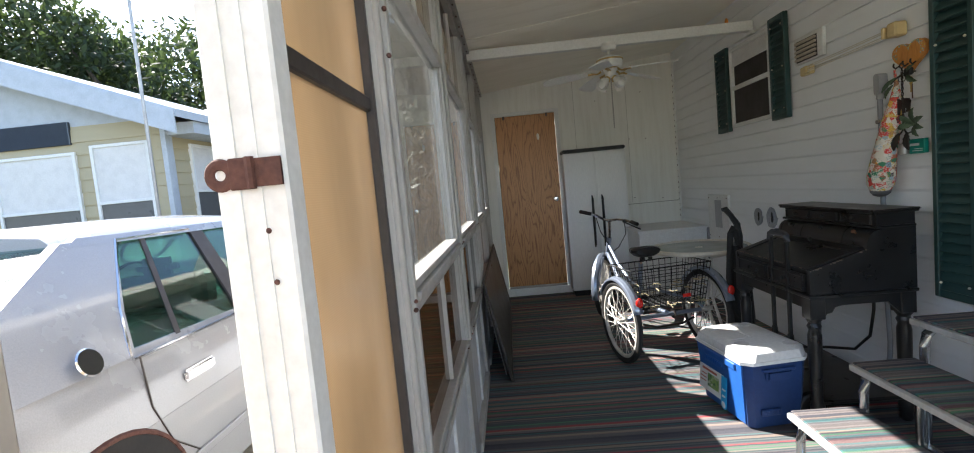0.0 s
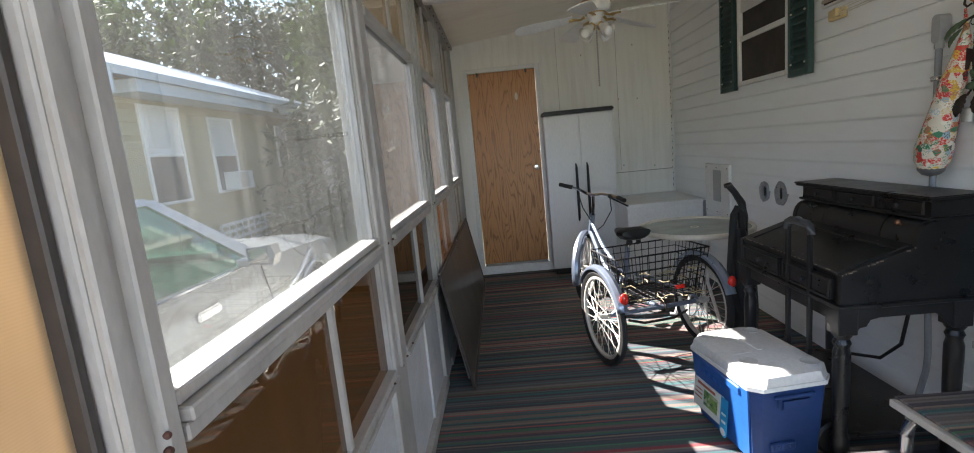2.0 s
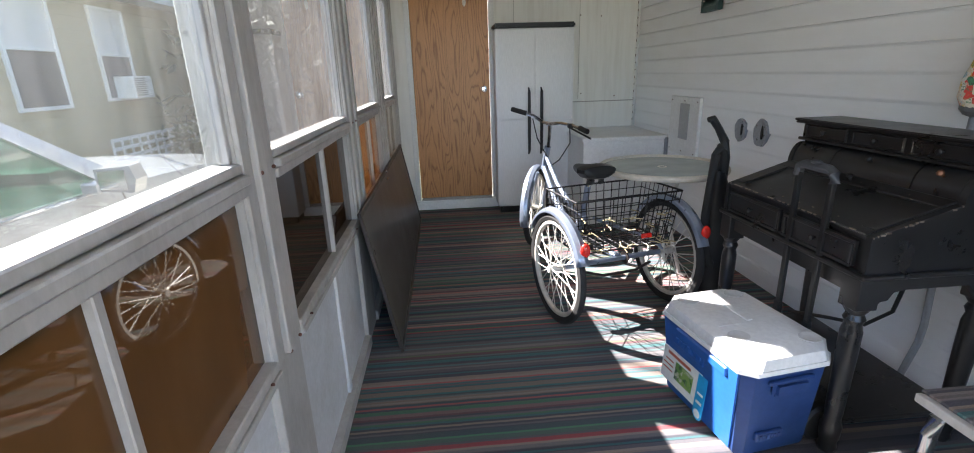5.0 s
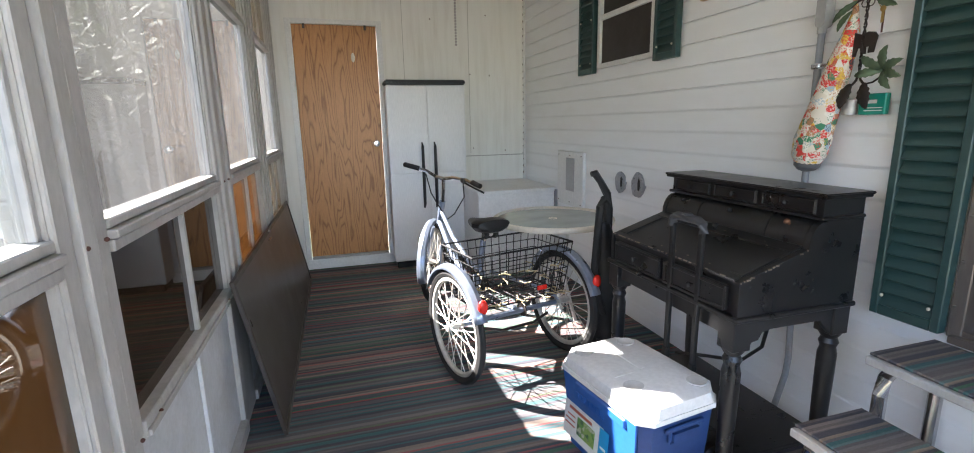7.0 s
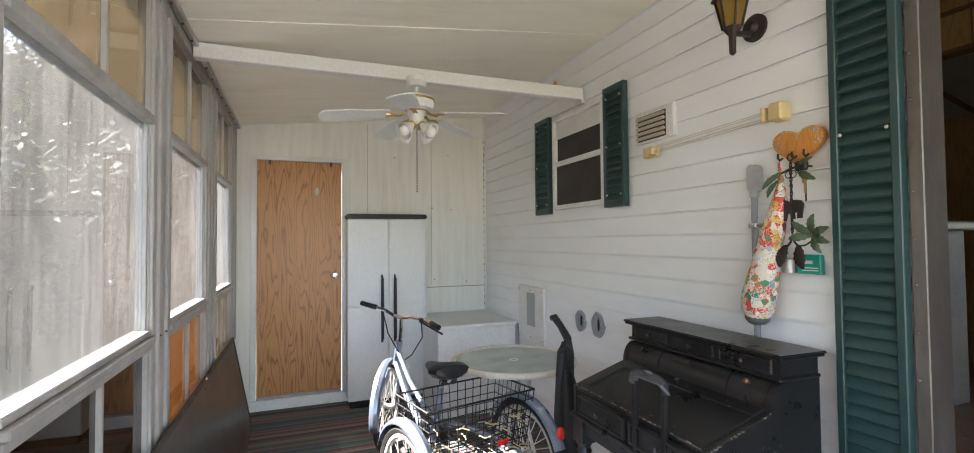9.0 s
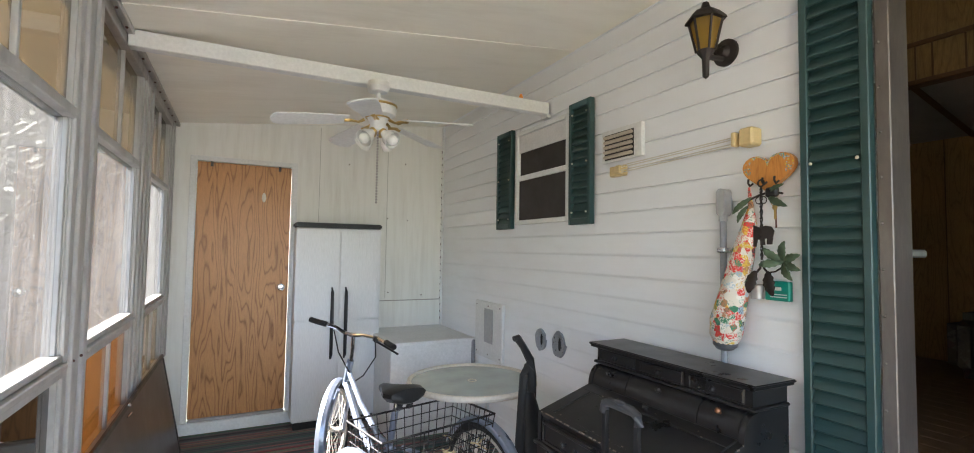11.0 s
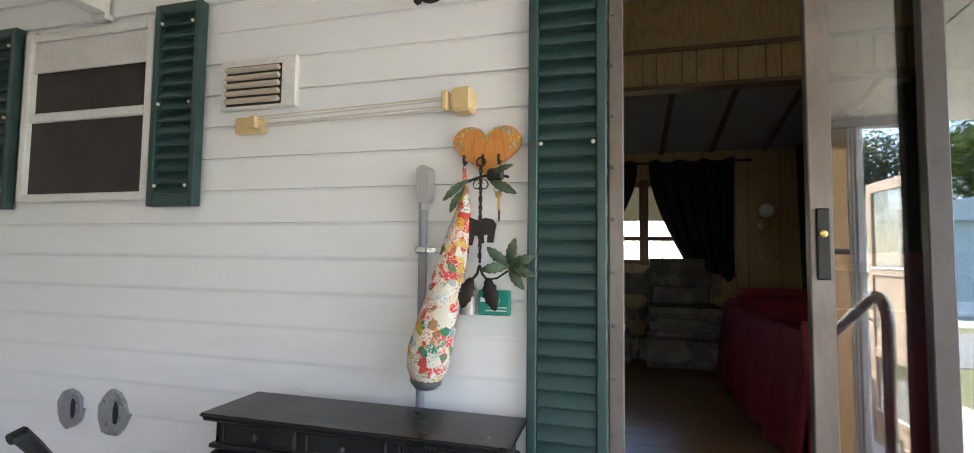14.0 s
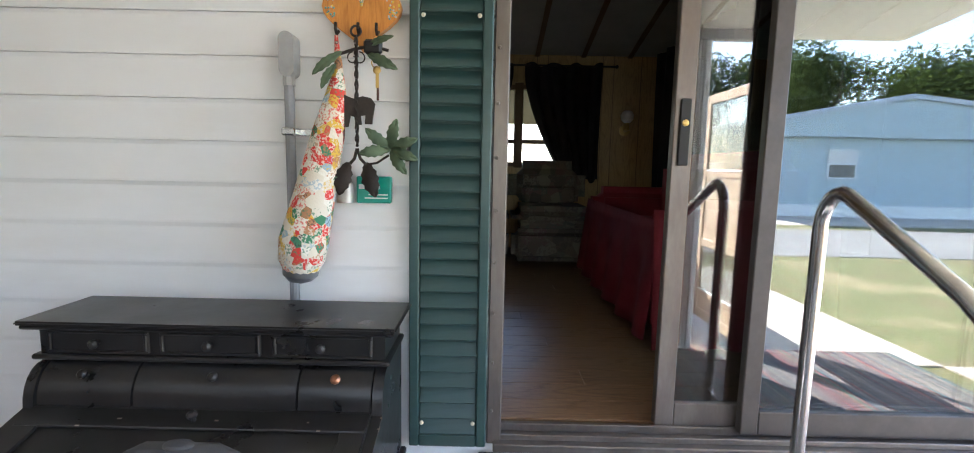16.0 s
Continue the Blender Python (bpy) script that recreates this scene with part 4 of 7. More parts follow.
# hatch and two tape-covered holes on the house wall
ht = thing("wall_hatch", (EX, 5.0, 0.85), "white square access hatch with grey flap", "hatch")
Shape().box((EX - 0.022, 4.78, 0.62), (EX + 0.004, 5.23, 1.05), 0.004).done("plate", WHITE, ht)
Shape().box((EX - 0.028, 4.92, 0.74), (EX - 0.021, 5.06, 1.0), 0.003).done("flap", paint("grey_flap", (0.42, 0.42, 0.42), 0.5), ht)
s = Shape()
for y in (4.81, 5.0, 5.2):
    for z in (0.65, 1.02):
        s.ball((EX - 0.022, y, z), 0.005, n=6)
s.done("screw", RUST, ht, kind="stuff")
for y, z, rr in ((4.287, 0.885, 0.06), (4.09, 0.885, 0.068)):
    rng = random.Random(int(y * 100))
    out = [(rr * rng.uniform(0.85, 1.1) * math.cos(q), rr * 1.15 * rng.uniform(0.9, 1.1) * math.sin(q)) for q in arc(11, 0, 327)]
    t = thing("taped_hole", (EX - 0.005, y, z), "ragged hole patched with silver tape", "patch", group="taped holes")
    Shape().prism(out, 0.02, pose(EX + 0.008, y, z, 90, 0, -90)).done("tape", SILVERTAPE, t)
    Shape().prism([(a * 0.16 + 0.022, b * 0.5 + 0.004) for a, b in out], 0.004, pose(EX - 0.012, y, z, 90, 0, -90)).done("hole", BLACKP, t)

# house window with shutters
wd = thing("window_7", (EX, 4.28, VZ0), "dark screened sash window with white frame", "window", "structure")
s = Shape()
x0, x1 = EX - 0.030, EX + 0.03
s.box((x0, VY0, VZ0), (x1, VY0 + 0.035, VZ1), 0.004).box((x0, VY1 - 0.035, VZ0), (x1, VY1, VZ1), 0.004)
s.box((x0, VY0 + 0.035, VZ1 - 0.03), (x1, VY1 - 0.035, VZ1), 0.004).box((x0, VY0 + 0.035, VZ0), (x1, VY1 - 0.035, VZ0 + 0.03), 0.004).box((x0 + 0.004, VY0 + 0.035, 1.935), (x1, VY1 - 0.035, 1.97), 0.004)
s.done("frame", WHITE, wd)
Shape().box((x0 + 0.018, VY0 + 0.03, VZ0 + 0.02), (x0 + 0.024, VY1 - 0.03, 1.94)).box((x0 + 0.026, VY0 + 0.03, 1.965), (x0 + 0.03, VY1 - 0.03, VZ1 - 0.02)).done("screen", DARKSCREEN, wd, False)
Shape().box((x0 + 0.012, VY0 + 0.035, 2.13), (x0 + 0.022, VY1 - 0.035, VZ1 - 0.03), 0.003).done("blind", BLIND, wd)


def shutter(y0, y1, z0, z1, slats, label):
    sh = thing("shutter", (EX, (y0 + y1) / 2, z0), label, "shutter", group="green window shutters")
    q = Shape()
    q.box((EX - 0.040, y0, z0), (EX - 0.006, y0 + 0.026, z1), 0.003).box((EX - 0.040, y1 - 0.026, z0), (EX - 0.006, y1, z1), 0.003)
    q.box((EX - 0.040, y0 + 0.026, z1 - 0.035), (EX - 0.006, y1 - 0.026, z1), 0.003).box((EX - 0.040, y0 + 0.026, z0), (EX - 0.006, y1 - 0.026, z0 + 0.035), 0.003)
    q.box((EX - 0.018, y0 + 0.02, z0 + 0.02), (EX - 0.012, y1 - 0.02, z1 - 0.02))
    q.done("frame", SHUTTER, sh)
    pitch = (z1 - z0 - 0.07) / slats
    me = None
    for i in range(slats):
        z = z0 + 0.035 + (i + 0.5) * pitch
        if me is None:
            c = Shape().box((-0.004, -(y1 - y0) / 2 + 0.027, -pitch * 0.56), (0.003, (y1 - y0) / 2 - 0.027, pitch * 0.56), 0.002)
            ob = c.done("slat", SHUTTER, sh, m=Matrix.Translation((EX - 0.024, (y0 + y1) / 2, z)) @ pose(0, 0, 0, 0, 29, 0))
            me = ob.data
        else:
            piece("slat", me, sh, Matrix.Translation((EX - 0.024, (y0 + y1) / 2, z)) @ pose(0, 0, 0, 0, 29, 0))
    q = Shape()
    for z in (z0 + 0.07, (z0 + z1) / 2 + (0.17 if z1 - z0 > 1.2 else 0), z1 - 0.07):
        for y in (y0 + 0.035, y1 - 0.035):
            q.ball((EX - 0.040, y, z), 0.006, n=6)
    q.done("screw", CREAMPALE, sh, kind="stuff")


shutter(3.755, 3.955, 1.605, 2.315, 15, "dark green louvred plastic shutter beside the window")
shutter(4.64, 4.86, 1.605, 2.315, 15, "dark green louvred plastic shutter beside the window")
shutter(2.412, 2.622, 0.615, 2.56, 42, "tall dark green louvred shutter by the sliding door")

# vent
vt = thing("wall_vent", (EX, 3.53, 2.0), "beige louvred wall vent on white plate", "vent")
Shape().box((EX - 0.020, 3.385, 1.925), (EX + 0.004, 3.68, 2.095), 0.004).done("plate", WHITE, vt)
# dark sheet that paints the shade in the gaps between the louvres
Shape().box((EX - 0.0225, 3.438, 1.936), (EX - 0.0195, 3.652, 2.070)).done("shade_backing", DARKSCREEN, vt, False)
for i in range(5):
    Shape().box((-0.012, -0.105, -0.009), (0.004, 0.105, 0.006), 0.003, pose(EX - 0.026, 3.545, 1.95 + i * 0.026, 0, 25, 0)).done("louvre", paint("beige_louvre", (0.58, 0.50, 0.40), 0.5), vt)

# retractable clothes line
cl = thing("clothes_line", (EX, 3.2, 1.88), "cream retractable clothes line on two brackets", "clothes line")
Shape().box((EX - 0.03, 3.50, 1.842), (EX + 0.002, 3.61, 1.896), 0.006).box((EX - 0.06, 3.50, 1.85), (EX - 0.028, 3.53, 1.89), 0.004).done("bracket", CREAM, cl)
Shape().box((EX - 0.06, 2.782, 1.86), (EX + 0.002, 2.842, 1.93), 0.008).box((EX - 0.065, 2.851, 1.865), (EX - 0.03, 2.87, 1.92), 0.004).done("reel", CREAM, cl)
s = Shape()
for i, z in enumerate((1.865, 1.875, 1.89, 1.90)):
    s.tube([(EX - 0.05 + 0.006 * (i % 2), 2.86, z + 0.005), (EX - 0.05, 3.2, z - 0.006), (EX - 0.045, 3.52, z - 0.012)], 0.0022, 6)
s.done("line", CREAMPALE, cl)

# conduit
cd = thing("electric_conduit", (2.06, 2.92, 0), "grey conduit pipe with oval junction box", "conduit")
s = Shape().tube([(2.066, 2.928, 1.60), (2.066, 2.928, 0.9), (2.066, 2.928, 0.62), (2.066, 2.91, 0.30), (2.066, 2.915, 0.22), (2.05, 2.94, 0.05), (2.05, 2.945, 0.0)], 0.0125, 10)
s.done("pipe", GREYPVC, cd)
s = Shape().prism([(0.019 * math.cos(q), 0.036 + 0.019 * math.sin(q)) for q in arc(9, 0, 180)] + [(0.019 * math.cos(q), -0.036 + 0.019 * math.sin(q)) for q in arc(9, 180, 360)], 0.045, pose(EX - 0.006, 2.928, 1.655, 90, 0, -90)).rod((2.066, 2.928, 1.58), (2.066, 2.928, 1.62), 0.016)
s.done("junction_box", paint("grey_box", (0.40, 0.40, 0.40), 0.45), cd)
s = Shape()
for z in (1.465, 0.60):
    s.box((EX - 0.05, 2.911, z - 0.01), (EX - 0.004, 2.947, z + 0.01), 0.004).box((EX - 0.014, 2.873, z - 0.009), (EX - 0.004, 2.913, z + 0.009), 0.002)
s.done("clip", STEEL, cd, kind="stuff")
s = Shape().tube([(EX - 0.03, 3.02, 0.62), (EX - 0.05, 3.0, 0.45), (EX - 0.06, 3.02, 0.30), (EX - 0.09, 3.1, 0.20), (EX - 0.16, 3.24, 0.17), (1.9, 3.4, 0.12)], 0.008)
s.done("power_cord", BLACKP, None, True, "black power cord hanging behind the desk", "cord")

# lantern
ln = thing("wall_lantern", (EX, 2.93, 2.24), "black lantern wall lamp with amber glass", "lamp")
lx, ly = 1.95, 2.91
s = Shape().lathe([(0.055, 0), (0.055, 0.012), (0.03, 0.02), (0.015, 0.04)], pose(EX, 2.93, 2.27, 0, -90, 0)).rod((EX - 0.03, 2.93, 2.24), (lx, ly, 2.22), 0.012)
s.lathe([(0.0, -0.10), (0.012, -0.09), (0.014, -0.02), (0.03, 0.0), (0.035, 0.012)], Matrix.Translation((lx, ly, 2.23)), 8)
for a in range(6):
    q = a * math.tau / 6
    s.rod((lx + 0.035 * math.cos(q), ly + 0.035 * math.sin(q), 2.24), (lx + 0.062 * math.cos(q), ly + 0.062 * math.sin(q), 2.36), 0.005, n=5)
s.lathe([(0.078, 0), (0.076, 0.008), (0.05, 0.035), (0.02, 0.05), (0.012, 0.075), (0.0, 0.08)], Matrix.Translation((lx, ly, 2.36)), 6)
s.done("cage", IRON, ln)
Shape().lathe([(0.03, 0.0), (0.057, 0.118)], Matrix.Translation((lx, ly, 2.242)), 6).done("glass", AMBER, ln, False)

# ceiling fan
FX, FY = 0.975, 4.15
fan = thing("ceiling_fan", (FX, FY, 2.33), "white five-blade ceiling fan with brass arms and lamps", "fan")
s = Shape().lathe([(0.0, 2.330), (0.055, 2.328), (0.06, 2.30), (0.045, 2.275), (0.012, 2.27), (0.012, 2.235), (0.05, 2.23), (0.09, 2.215), (0.098, 2.18), (0.09, 2.15), (0.055, 2.135), (0.04, 2.10), (0.045, 2.07), (0.03, 2.055), (0.0, 2.05)], Matrix.Translation((FX, FY, 0)), 28)
s.box((FX - 0.04, FY - 0.04, 2.29), (FX + 0.04, FY + 0.10, 2.33), 0.01)
s.done("motor", WHITE, fan)
Shape().torus(0.096, 0.006, Matrix.Translation((FX, FY, 2.20))).torus(0.06, 0.005, Matrix.Translation((FX, FY, 2.137))).done("band", BRASS, fan)
for k in range(5):
    a = 72 * k - 40
    m = Matrix.Translation((FX, FY, 2.128)) @ pose(0, 0, 0, 0, 0, a) @ pose(0, 0, 0, 0, 6, 0)
    Shape().tube([m @ Vector(p) for p in ((0.07, 0, 0.0), (0.10, 0, -0.012), (0.135, 0, -0.004), (0.17, 0, 0.0))], [0.009, 0.006, 0.008, 0.012]).tube([m @ Vector(p) for p in ((0.08, 0.0, -0.004), (0.11, 0.02, -0.014), (0.14, 0.012, -0.004))], 0.004).done("blade_arm", BRASS, fan)
    out = [(0.15, -0.045), (0.36, -0.064), (0.465, -0.066)] + [(0.475 + 0.045 * math.cos(q), 0.066 * math.sin(q)) for q in arc(9, -80, 80)] + [(0.465, 0.066), (0.36, 0.064), (0.15, 0.045)]
    Shape().prism(out, 0.006, m @ pose(0, 0, 0.0, 11, 0, 0)).done("blade", WHITE, fan)
for k in range(4):
    a = radians(90 * k + 35)
    d = Vector((math.cos(a), math.sin(a), -0.75)).normalized()
    m = Matrix.Translation(Vector((FX, FY, 2.085)) + d * 0.035) @ d.to_track_quat("Z", "Y").to_matrix().to_4x4()
    Shape().lathe([(0.016, 0.0), (0.02, 0.02), (0.026, 0.035), (0.04, 0.06), (0.044, 0.085), (0.048, 0.095), (0.045, 0.095), (0.036, 0.06)], m, 16).done("lamp_shade", BULB, fan)
    Shape().ball(m @ Vector((0, 0, 0.088)), 0.030).done("bulb", BULB, fan)
    Shape().lathe([(0.02, -0.01), (0.024, 0.012), (0.018, 0.02)], m, 12).done("holder", BRASS, fan)
s = Shape()
for i in range(26):
    s.ball((FX - 0.01, FY - 0.05, 2.05 - i * 0.0145), 0.0065, n=6)
s.done("pull_chain", ALU_GREY, fan)

# black roll-top style desk
DK0, DK1 = 2.63, 3.39           # along the wall
desk = thing("writing_desk", (1.8, 3.08, 0), "black painted writing desk with drawers and sloped lid", "desk")


def side_profile(x_front, x_back):
    pts = [(1.50, 0.66), (1.50, 0.775), (1.765, 0.86)]
    pts += [(1.765 + 0.055 * (1 - math.cos(q)), 0.86 + 0.085 * math.sin(q)) for q in arc(7, 0, 90)][1:]
    pts += [(1.83, 0.945), (1.83, 0.96), (x_back, 0.96), (x_back, 0.66)]
    return pts


for y in (DK0, DK1 - 0.022):
    Shape().prism(side_profile(0, 1.99), 0.022, Matrix.Translation((0, y + 0.022, 0)) @ pose(0, 0, 0, 90, 0, 0)).done("side", DESK, desk)
s = Shape()
s.box((1.52, DK0 + 0.02, 0.662), (1.99, DK1 - 0.02, 0.68)).box((1.975, DK0 + 0.02, 0.662), (1.99, DK1 - 0.02, 1.0))
s.done("body", DESK, desk)
# sloped writing lid with raised border
sl = math.degrees(math.atan2(0.085, 0.265))
ms = Matrix.Translation((1.50, 0, 0.780)) @ pose(0, 0, 0, 0, -sl, 0)
L = 0.278
s = Shape().box((0, DK0 + 0.024, -0.02), (L, DK1 - 0.024, -0.006), 0, ms)
s.box((0, DK0 + 0.024, -0.006), (0.03, DK1 - 0.024, 0.002), 0.002, ms).box((L - 0.05, DK0 + 0.024, -0.006), (L, DK1 - 0.024, 0.002), 0.002, ms)
s.box((0.03, DK0 + 0.024, -0.006), (L - 0.05, DK0 + 0.075, 0.002), 0.002, ms).box((0.03, DK1 - 0.075, -0.006), (L - 0.05, DK1 - 0.024, 0.002), 0.002, ms)
s.done("lid", DESK, desk)
rng = random.Random(4)
s = Shape()
for i in range(34):
    y = rng.uniform(DK0 + 0.03, DK1 - 0.03)
    w = rng.uniform(0.003, 0.02)
    s.box((-0.001, y, 0.000), (0.004, y + w, 0.0026), 0, ms)
for i in range(10):
    y, u = rng.uniform(DK0 + 0.1, DK1 - 0.1), rng.choice((0.032, L - 0.05, L - 0.03))
    s.box((u, y, 0.001), (u + 0.003, y + rng.uniform(0.003, 0.01), 0.0027), 0, ms)
for i in range(16):
    x = rng.uniform(1.50, 1.76)
    s.box((x, DK0 - 0.0008, 0.775 + (x - 1.5) * 0.321 - 0.004), (x + rng.uniform(0.003, 0.015), DK0 + 0.003, 0.775 + (x - 1.5) * 0.321 + 0.0012))
s.done("worn_edge", DESKWEAR, desk, False, kind="stuff")
# curved upper drawer row
for a, b in ((DK0 + 0.026, DK0 + 0.18), (DK0 + 0.185, DK0 + 0.53), (DK0 + 0.535, DK1 - 0.026)):
    pr = [(1.77 + 0.06 * (1 - math.cos(q)), 0.865 + 0.085 * math.sin(q)) for q in arc(8, 0, 90)] + [(1.93, 0.95), (1.93, 0.865)]
    Shape().prism(pr, b - a, Matrix.Translation((0, b, 0)) @ pose(0, 0, 0, 90, 0, 0)).done("curved_drawer", DESK, desk)
knob_profile = [(0.005, 0), (0.005, 0.008), (0.010, 0.012), (0.011, 0.018), (0.006, 0.023), (0.0, 0.024)]
for y, mt in ((DK0 + 0.10, COPPER), (DK0 + 0.36, DESK), (DK0 + 0.635, DESK)):
    Shape().lathe(knob_profile, pose(1.786, y, 0.925, 0, -50, 0), 10).done("knob", mt, desk)
Shape().lathe(knob_profile, ms @ pose(L - 0.03, DK0 + 0.38, 0.002), 10).done("knob", DESK, desk)
s = Shape().box((1.76, DK0 + 0.024, 0.853), (1.80, DK1 - 0.024, 0.866), 0.003)
s.done("moulding", DESK, desk)
# top box with three drawers
s = Shape().box((1.815, DK0 + 0.004, 0.962), (1.99, DK1 - 0.004, 1.022)).box((1.80, DK0 - 0.008, 0.952), (1.99, DK1 + 0.008, 0.964), 0.004)
s.done("upper_case", DESK, desk)
Shape().box((1.79, DK0 - 0.02, 1.022), (1.995, DK1 + 0.02, 1.032), 0.004).box((1.785, DK0 - 0.026, 1.032), (1.998, DK1 + 0.026, 1.042), 0.004, None, 2).done("top", DESK, desk)
for k in range(3):
    a = DK0 + 0.03 + k * 0.243
    s = Shape().box((1.809, a, 0.968), (1.816, a + 0.215, 1.018), 0.002)
    for lo, hi in (((a, 0.968), (a + 0.215, 0.974)), ((a, 1.012), (a + 0.215, 1.018)), ((a, 0.974), (a + 0.008, 1.012)), ((a + 0.207, 0.974), (a + 0.215, 1.012))):
        s.box((1.803, lo[0], lo[1]), (1.810, hi[0], hi[1]), 0.002)
    d = s.done("drawer", DESK, desk)
    Shape().lathe(knob_profile, pose(1.809, a + 0.1075, 0.993, 0, -90, 0), 10).done("knob", DESK, d)
# apron, front drawers, legs, shelf
s = Shape().box((1.485, DK0 - 0.014, 0.643), (1.99, DK1 + 0.014, 0.660), 0.004)
s.box((1.51, DK0 + 0.022, 0.660), (1.53, DK1 - 0.022, 0.76)).box((1.515, DK0 + 0.004, 0.578), (1.535, DK1 - 0.004, 0.643))
for y in (DK0 + 0.006, DK1 - 0.024):
    curve = [(1.50, 0.643), (1.50, 0.538), (1.56, 0.538), (1.575, 0.563), (1.60, 0.568), (1.615, 0.593), (1.65, 0.600), (1.86, 0.600), (1.89, 0.568), (1.92, 0.538), (1.985, 0.538), (1.985, 0.643)]
    s.prism(curve, 0.018, Matrix.Translation((0, y + 0.018, 0)) @ pose(0, 0, 0, 90, 0, 0))
s.done("apron", DESK, desk, False)
for k in range(2):
    a = DK0 + 0.05 + k * 0.345
    s = Shape().box((1.495, a, 0.668), (1.512, a + 0.315, 0.752), 0.003)
    for lo, hi in (((a, 0.668), (a + 0.315, 0.679)), ((a, 0.741), (a + 0.315, 0.752)), ((a, 0.679), (a + 0.014, 0.741)), ((a + 0.301, 0.679), (a + 0.315, 0.741))):
        s.box((1.487, lo[0], lo[1]), (1.496, hi[0], hi[1]), 0.002)
    d = s.done("drawer", DESK, desk)
    Shape().lathe(knob_profile, pose(1.494, a + 0.1575, 0.710, 0, -90, 0), 10).done("knob", DESK, d)
legp = [(0.024, 0), (0.030, 0.017), (0.026, 0.034), (0.031, 0.055), (0.033, 0.10), (0.027, 0.114), (0.025, 0.13), (0.027, 0.15), (0.028, 0.22), (0.031, 0.38), (0.031, 0.455), (0.025, 0.482), (0.032, 0.50), (0.025, 0.517), (0.036, 0.535), (0.036, 0.57)]
for x, y in ((1.53, DK0 + 0.035), (1.53, DK1 - 0.035), (1.95, DK0 + 0.035), (1.95, DK1 - 0.035)):
    Shape().lathe(legp, Matrix.Translation((x, y, 0)), 16).box((x - 0.036, y - 0.036, 0.538), (x + 0.036, y + 0.036, 0.643), 0.003).done("leg", DESK, desk)
Shape().box((1.51, DK0 + 0.02, 0.105), (1.97, DK1 - 0.02, 0.125), 0.004).done("shelf", DESK, desk)

# cooler
co = thing("cooler_box", (1.30, 2.87, 0), "blue wheeled cooler with white lid and sticker", "cooler")
x0, x1, y0, y1 = 1.15, 1.455, 2.62, 3.10


def ring(x0, x1, y0, y1, z, c):
    return [(x0 + c, y0, z), (x1 - c, y0, z), (x1, y0 + c, z), (x1, y1 - c, z), (x1 - c, y1, z), (x0 + c, y1, z), (x0, y1 - c, z), (x0, y0 + c, z)]


Shape().loft([ring(x0 + 0.03, x1 - 0.03, y0 + 0.03, y1 - 0.03, 0.006, 0.02), ring(x0 + 0.024, x1 - 0.024, y0 + 0.024, y1 - 0.024, 0.02, 0.022), ring(x0 + 0.004, x1 - 0.004, y0 + 0.004, y1 - 0.004, 0.335, 0.03)]).done("tub", BLUEP_SHADE, co)
s = Shape().loft([[(x0 + 0.02 - 0.001, y0 + 0.06, 0.02), (x0 + 0.02 - 0.001, y1 - 0.06, 0.02), (x0 + 0.03, y1 - 0.06, 0.02), (x0 + 0.03, y0 + 0.06, 0.02)], [(x0 - 0.004, y0 + 0.035, 0.333), (x0 - 0.004, y1 - 0.035, 0.333), (x0 + 0.02, y1 - 0.035, 0.333), (x0 + 0.02, y0 + 0.035, 0.333)]])
s.box((x0 - 0.010, y0 + 0.08, 0.29), (x0 + 0.004, y0 + 0.36, 0.325), 0.005)
s.done("front_shell", BLUEP, co)
s = Shape().loft([ring(x0 - 0.008, x1 + 0.008, y0 - 0.008, y1 + 0.008, 0.335, 0.04), ring(x0 - 0.008, x1 + 0.008, y0 - 0.008, y1 + 0.008, 0.352, 0.04)])
s.loft([ring(x0 - 0.004, x1 + 0.004, y0 - 0.004, y1 + 0.004, 0.352, 0.04), ring(x0 - 0.006, x1 + 0.006, y0 - 0.006, y1 + 0.006, 0.356, 0.05), ring(x0 - 0.002, x1 + 0.002, y0 - 0.002, y1 + 0.002, 0.392, 0.055), ring(x0 + 0.02, x1 - 0.02, y0 + 0.02, y1 - 0.02, 0.404, 0.06)])
lid = s.done("lid", LID, co)
for x, y in ((x0 + 0.06, y0 + 0.13), (x1 - 0.05, y0 + 0.06), (x0 + 0.06, y1 - 0.07), (x1 - 0.06, y1 - 0.07)):
    Shape().lathe([(0.0, 0.0042), (0.026, 0.0042), (0.030, 0.006), (0.033, 0.006), (0.034, 0.001)], Matrix.Translation((x, y, 0.4)), 20).done("cup_ring", paint("lid_shade", (0.66, 0.66, 0.66), 0.5), lid)
Shape().box((x0 + 0.09, y0 - 0.016, 0.25), (x1 - 0.09, y0 + 0.012, 0.305), 0.012, None, 2).box((x0 + 0.075, y0 - 0.010, 0.295), (x1 - 0.075, y0 + 0.004, 0.312), 0.004).done("side_handle", BLUEP_SHADE, co)
tilt = Matrix.Translation((x0 + 0.004, 0, 0.17)) @ pose(0, 0, 0, 0, 4.2, 0)
st = Shape().box((-0.0075, y0 + 0.20, -0.09), (-0.0040, y0 + 0.43, 0.045), 0, tilt).done("sticker", paint("sticker_white", (0.78, 0.79, 0.77), 0.3, dirt=0.1), co, False, "printed white, green and blue sticker")
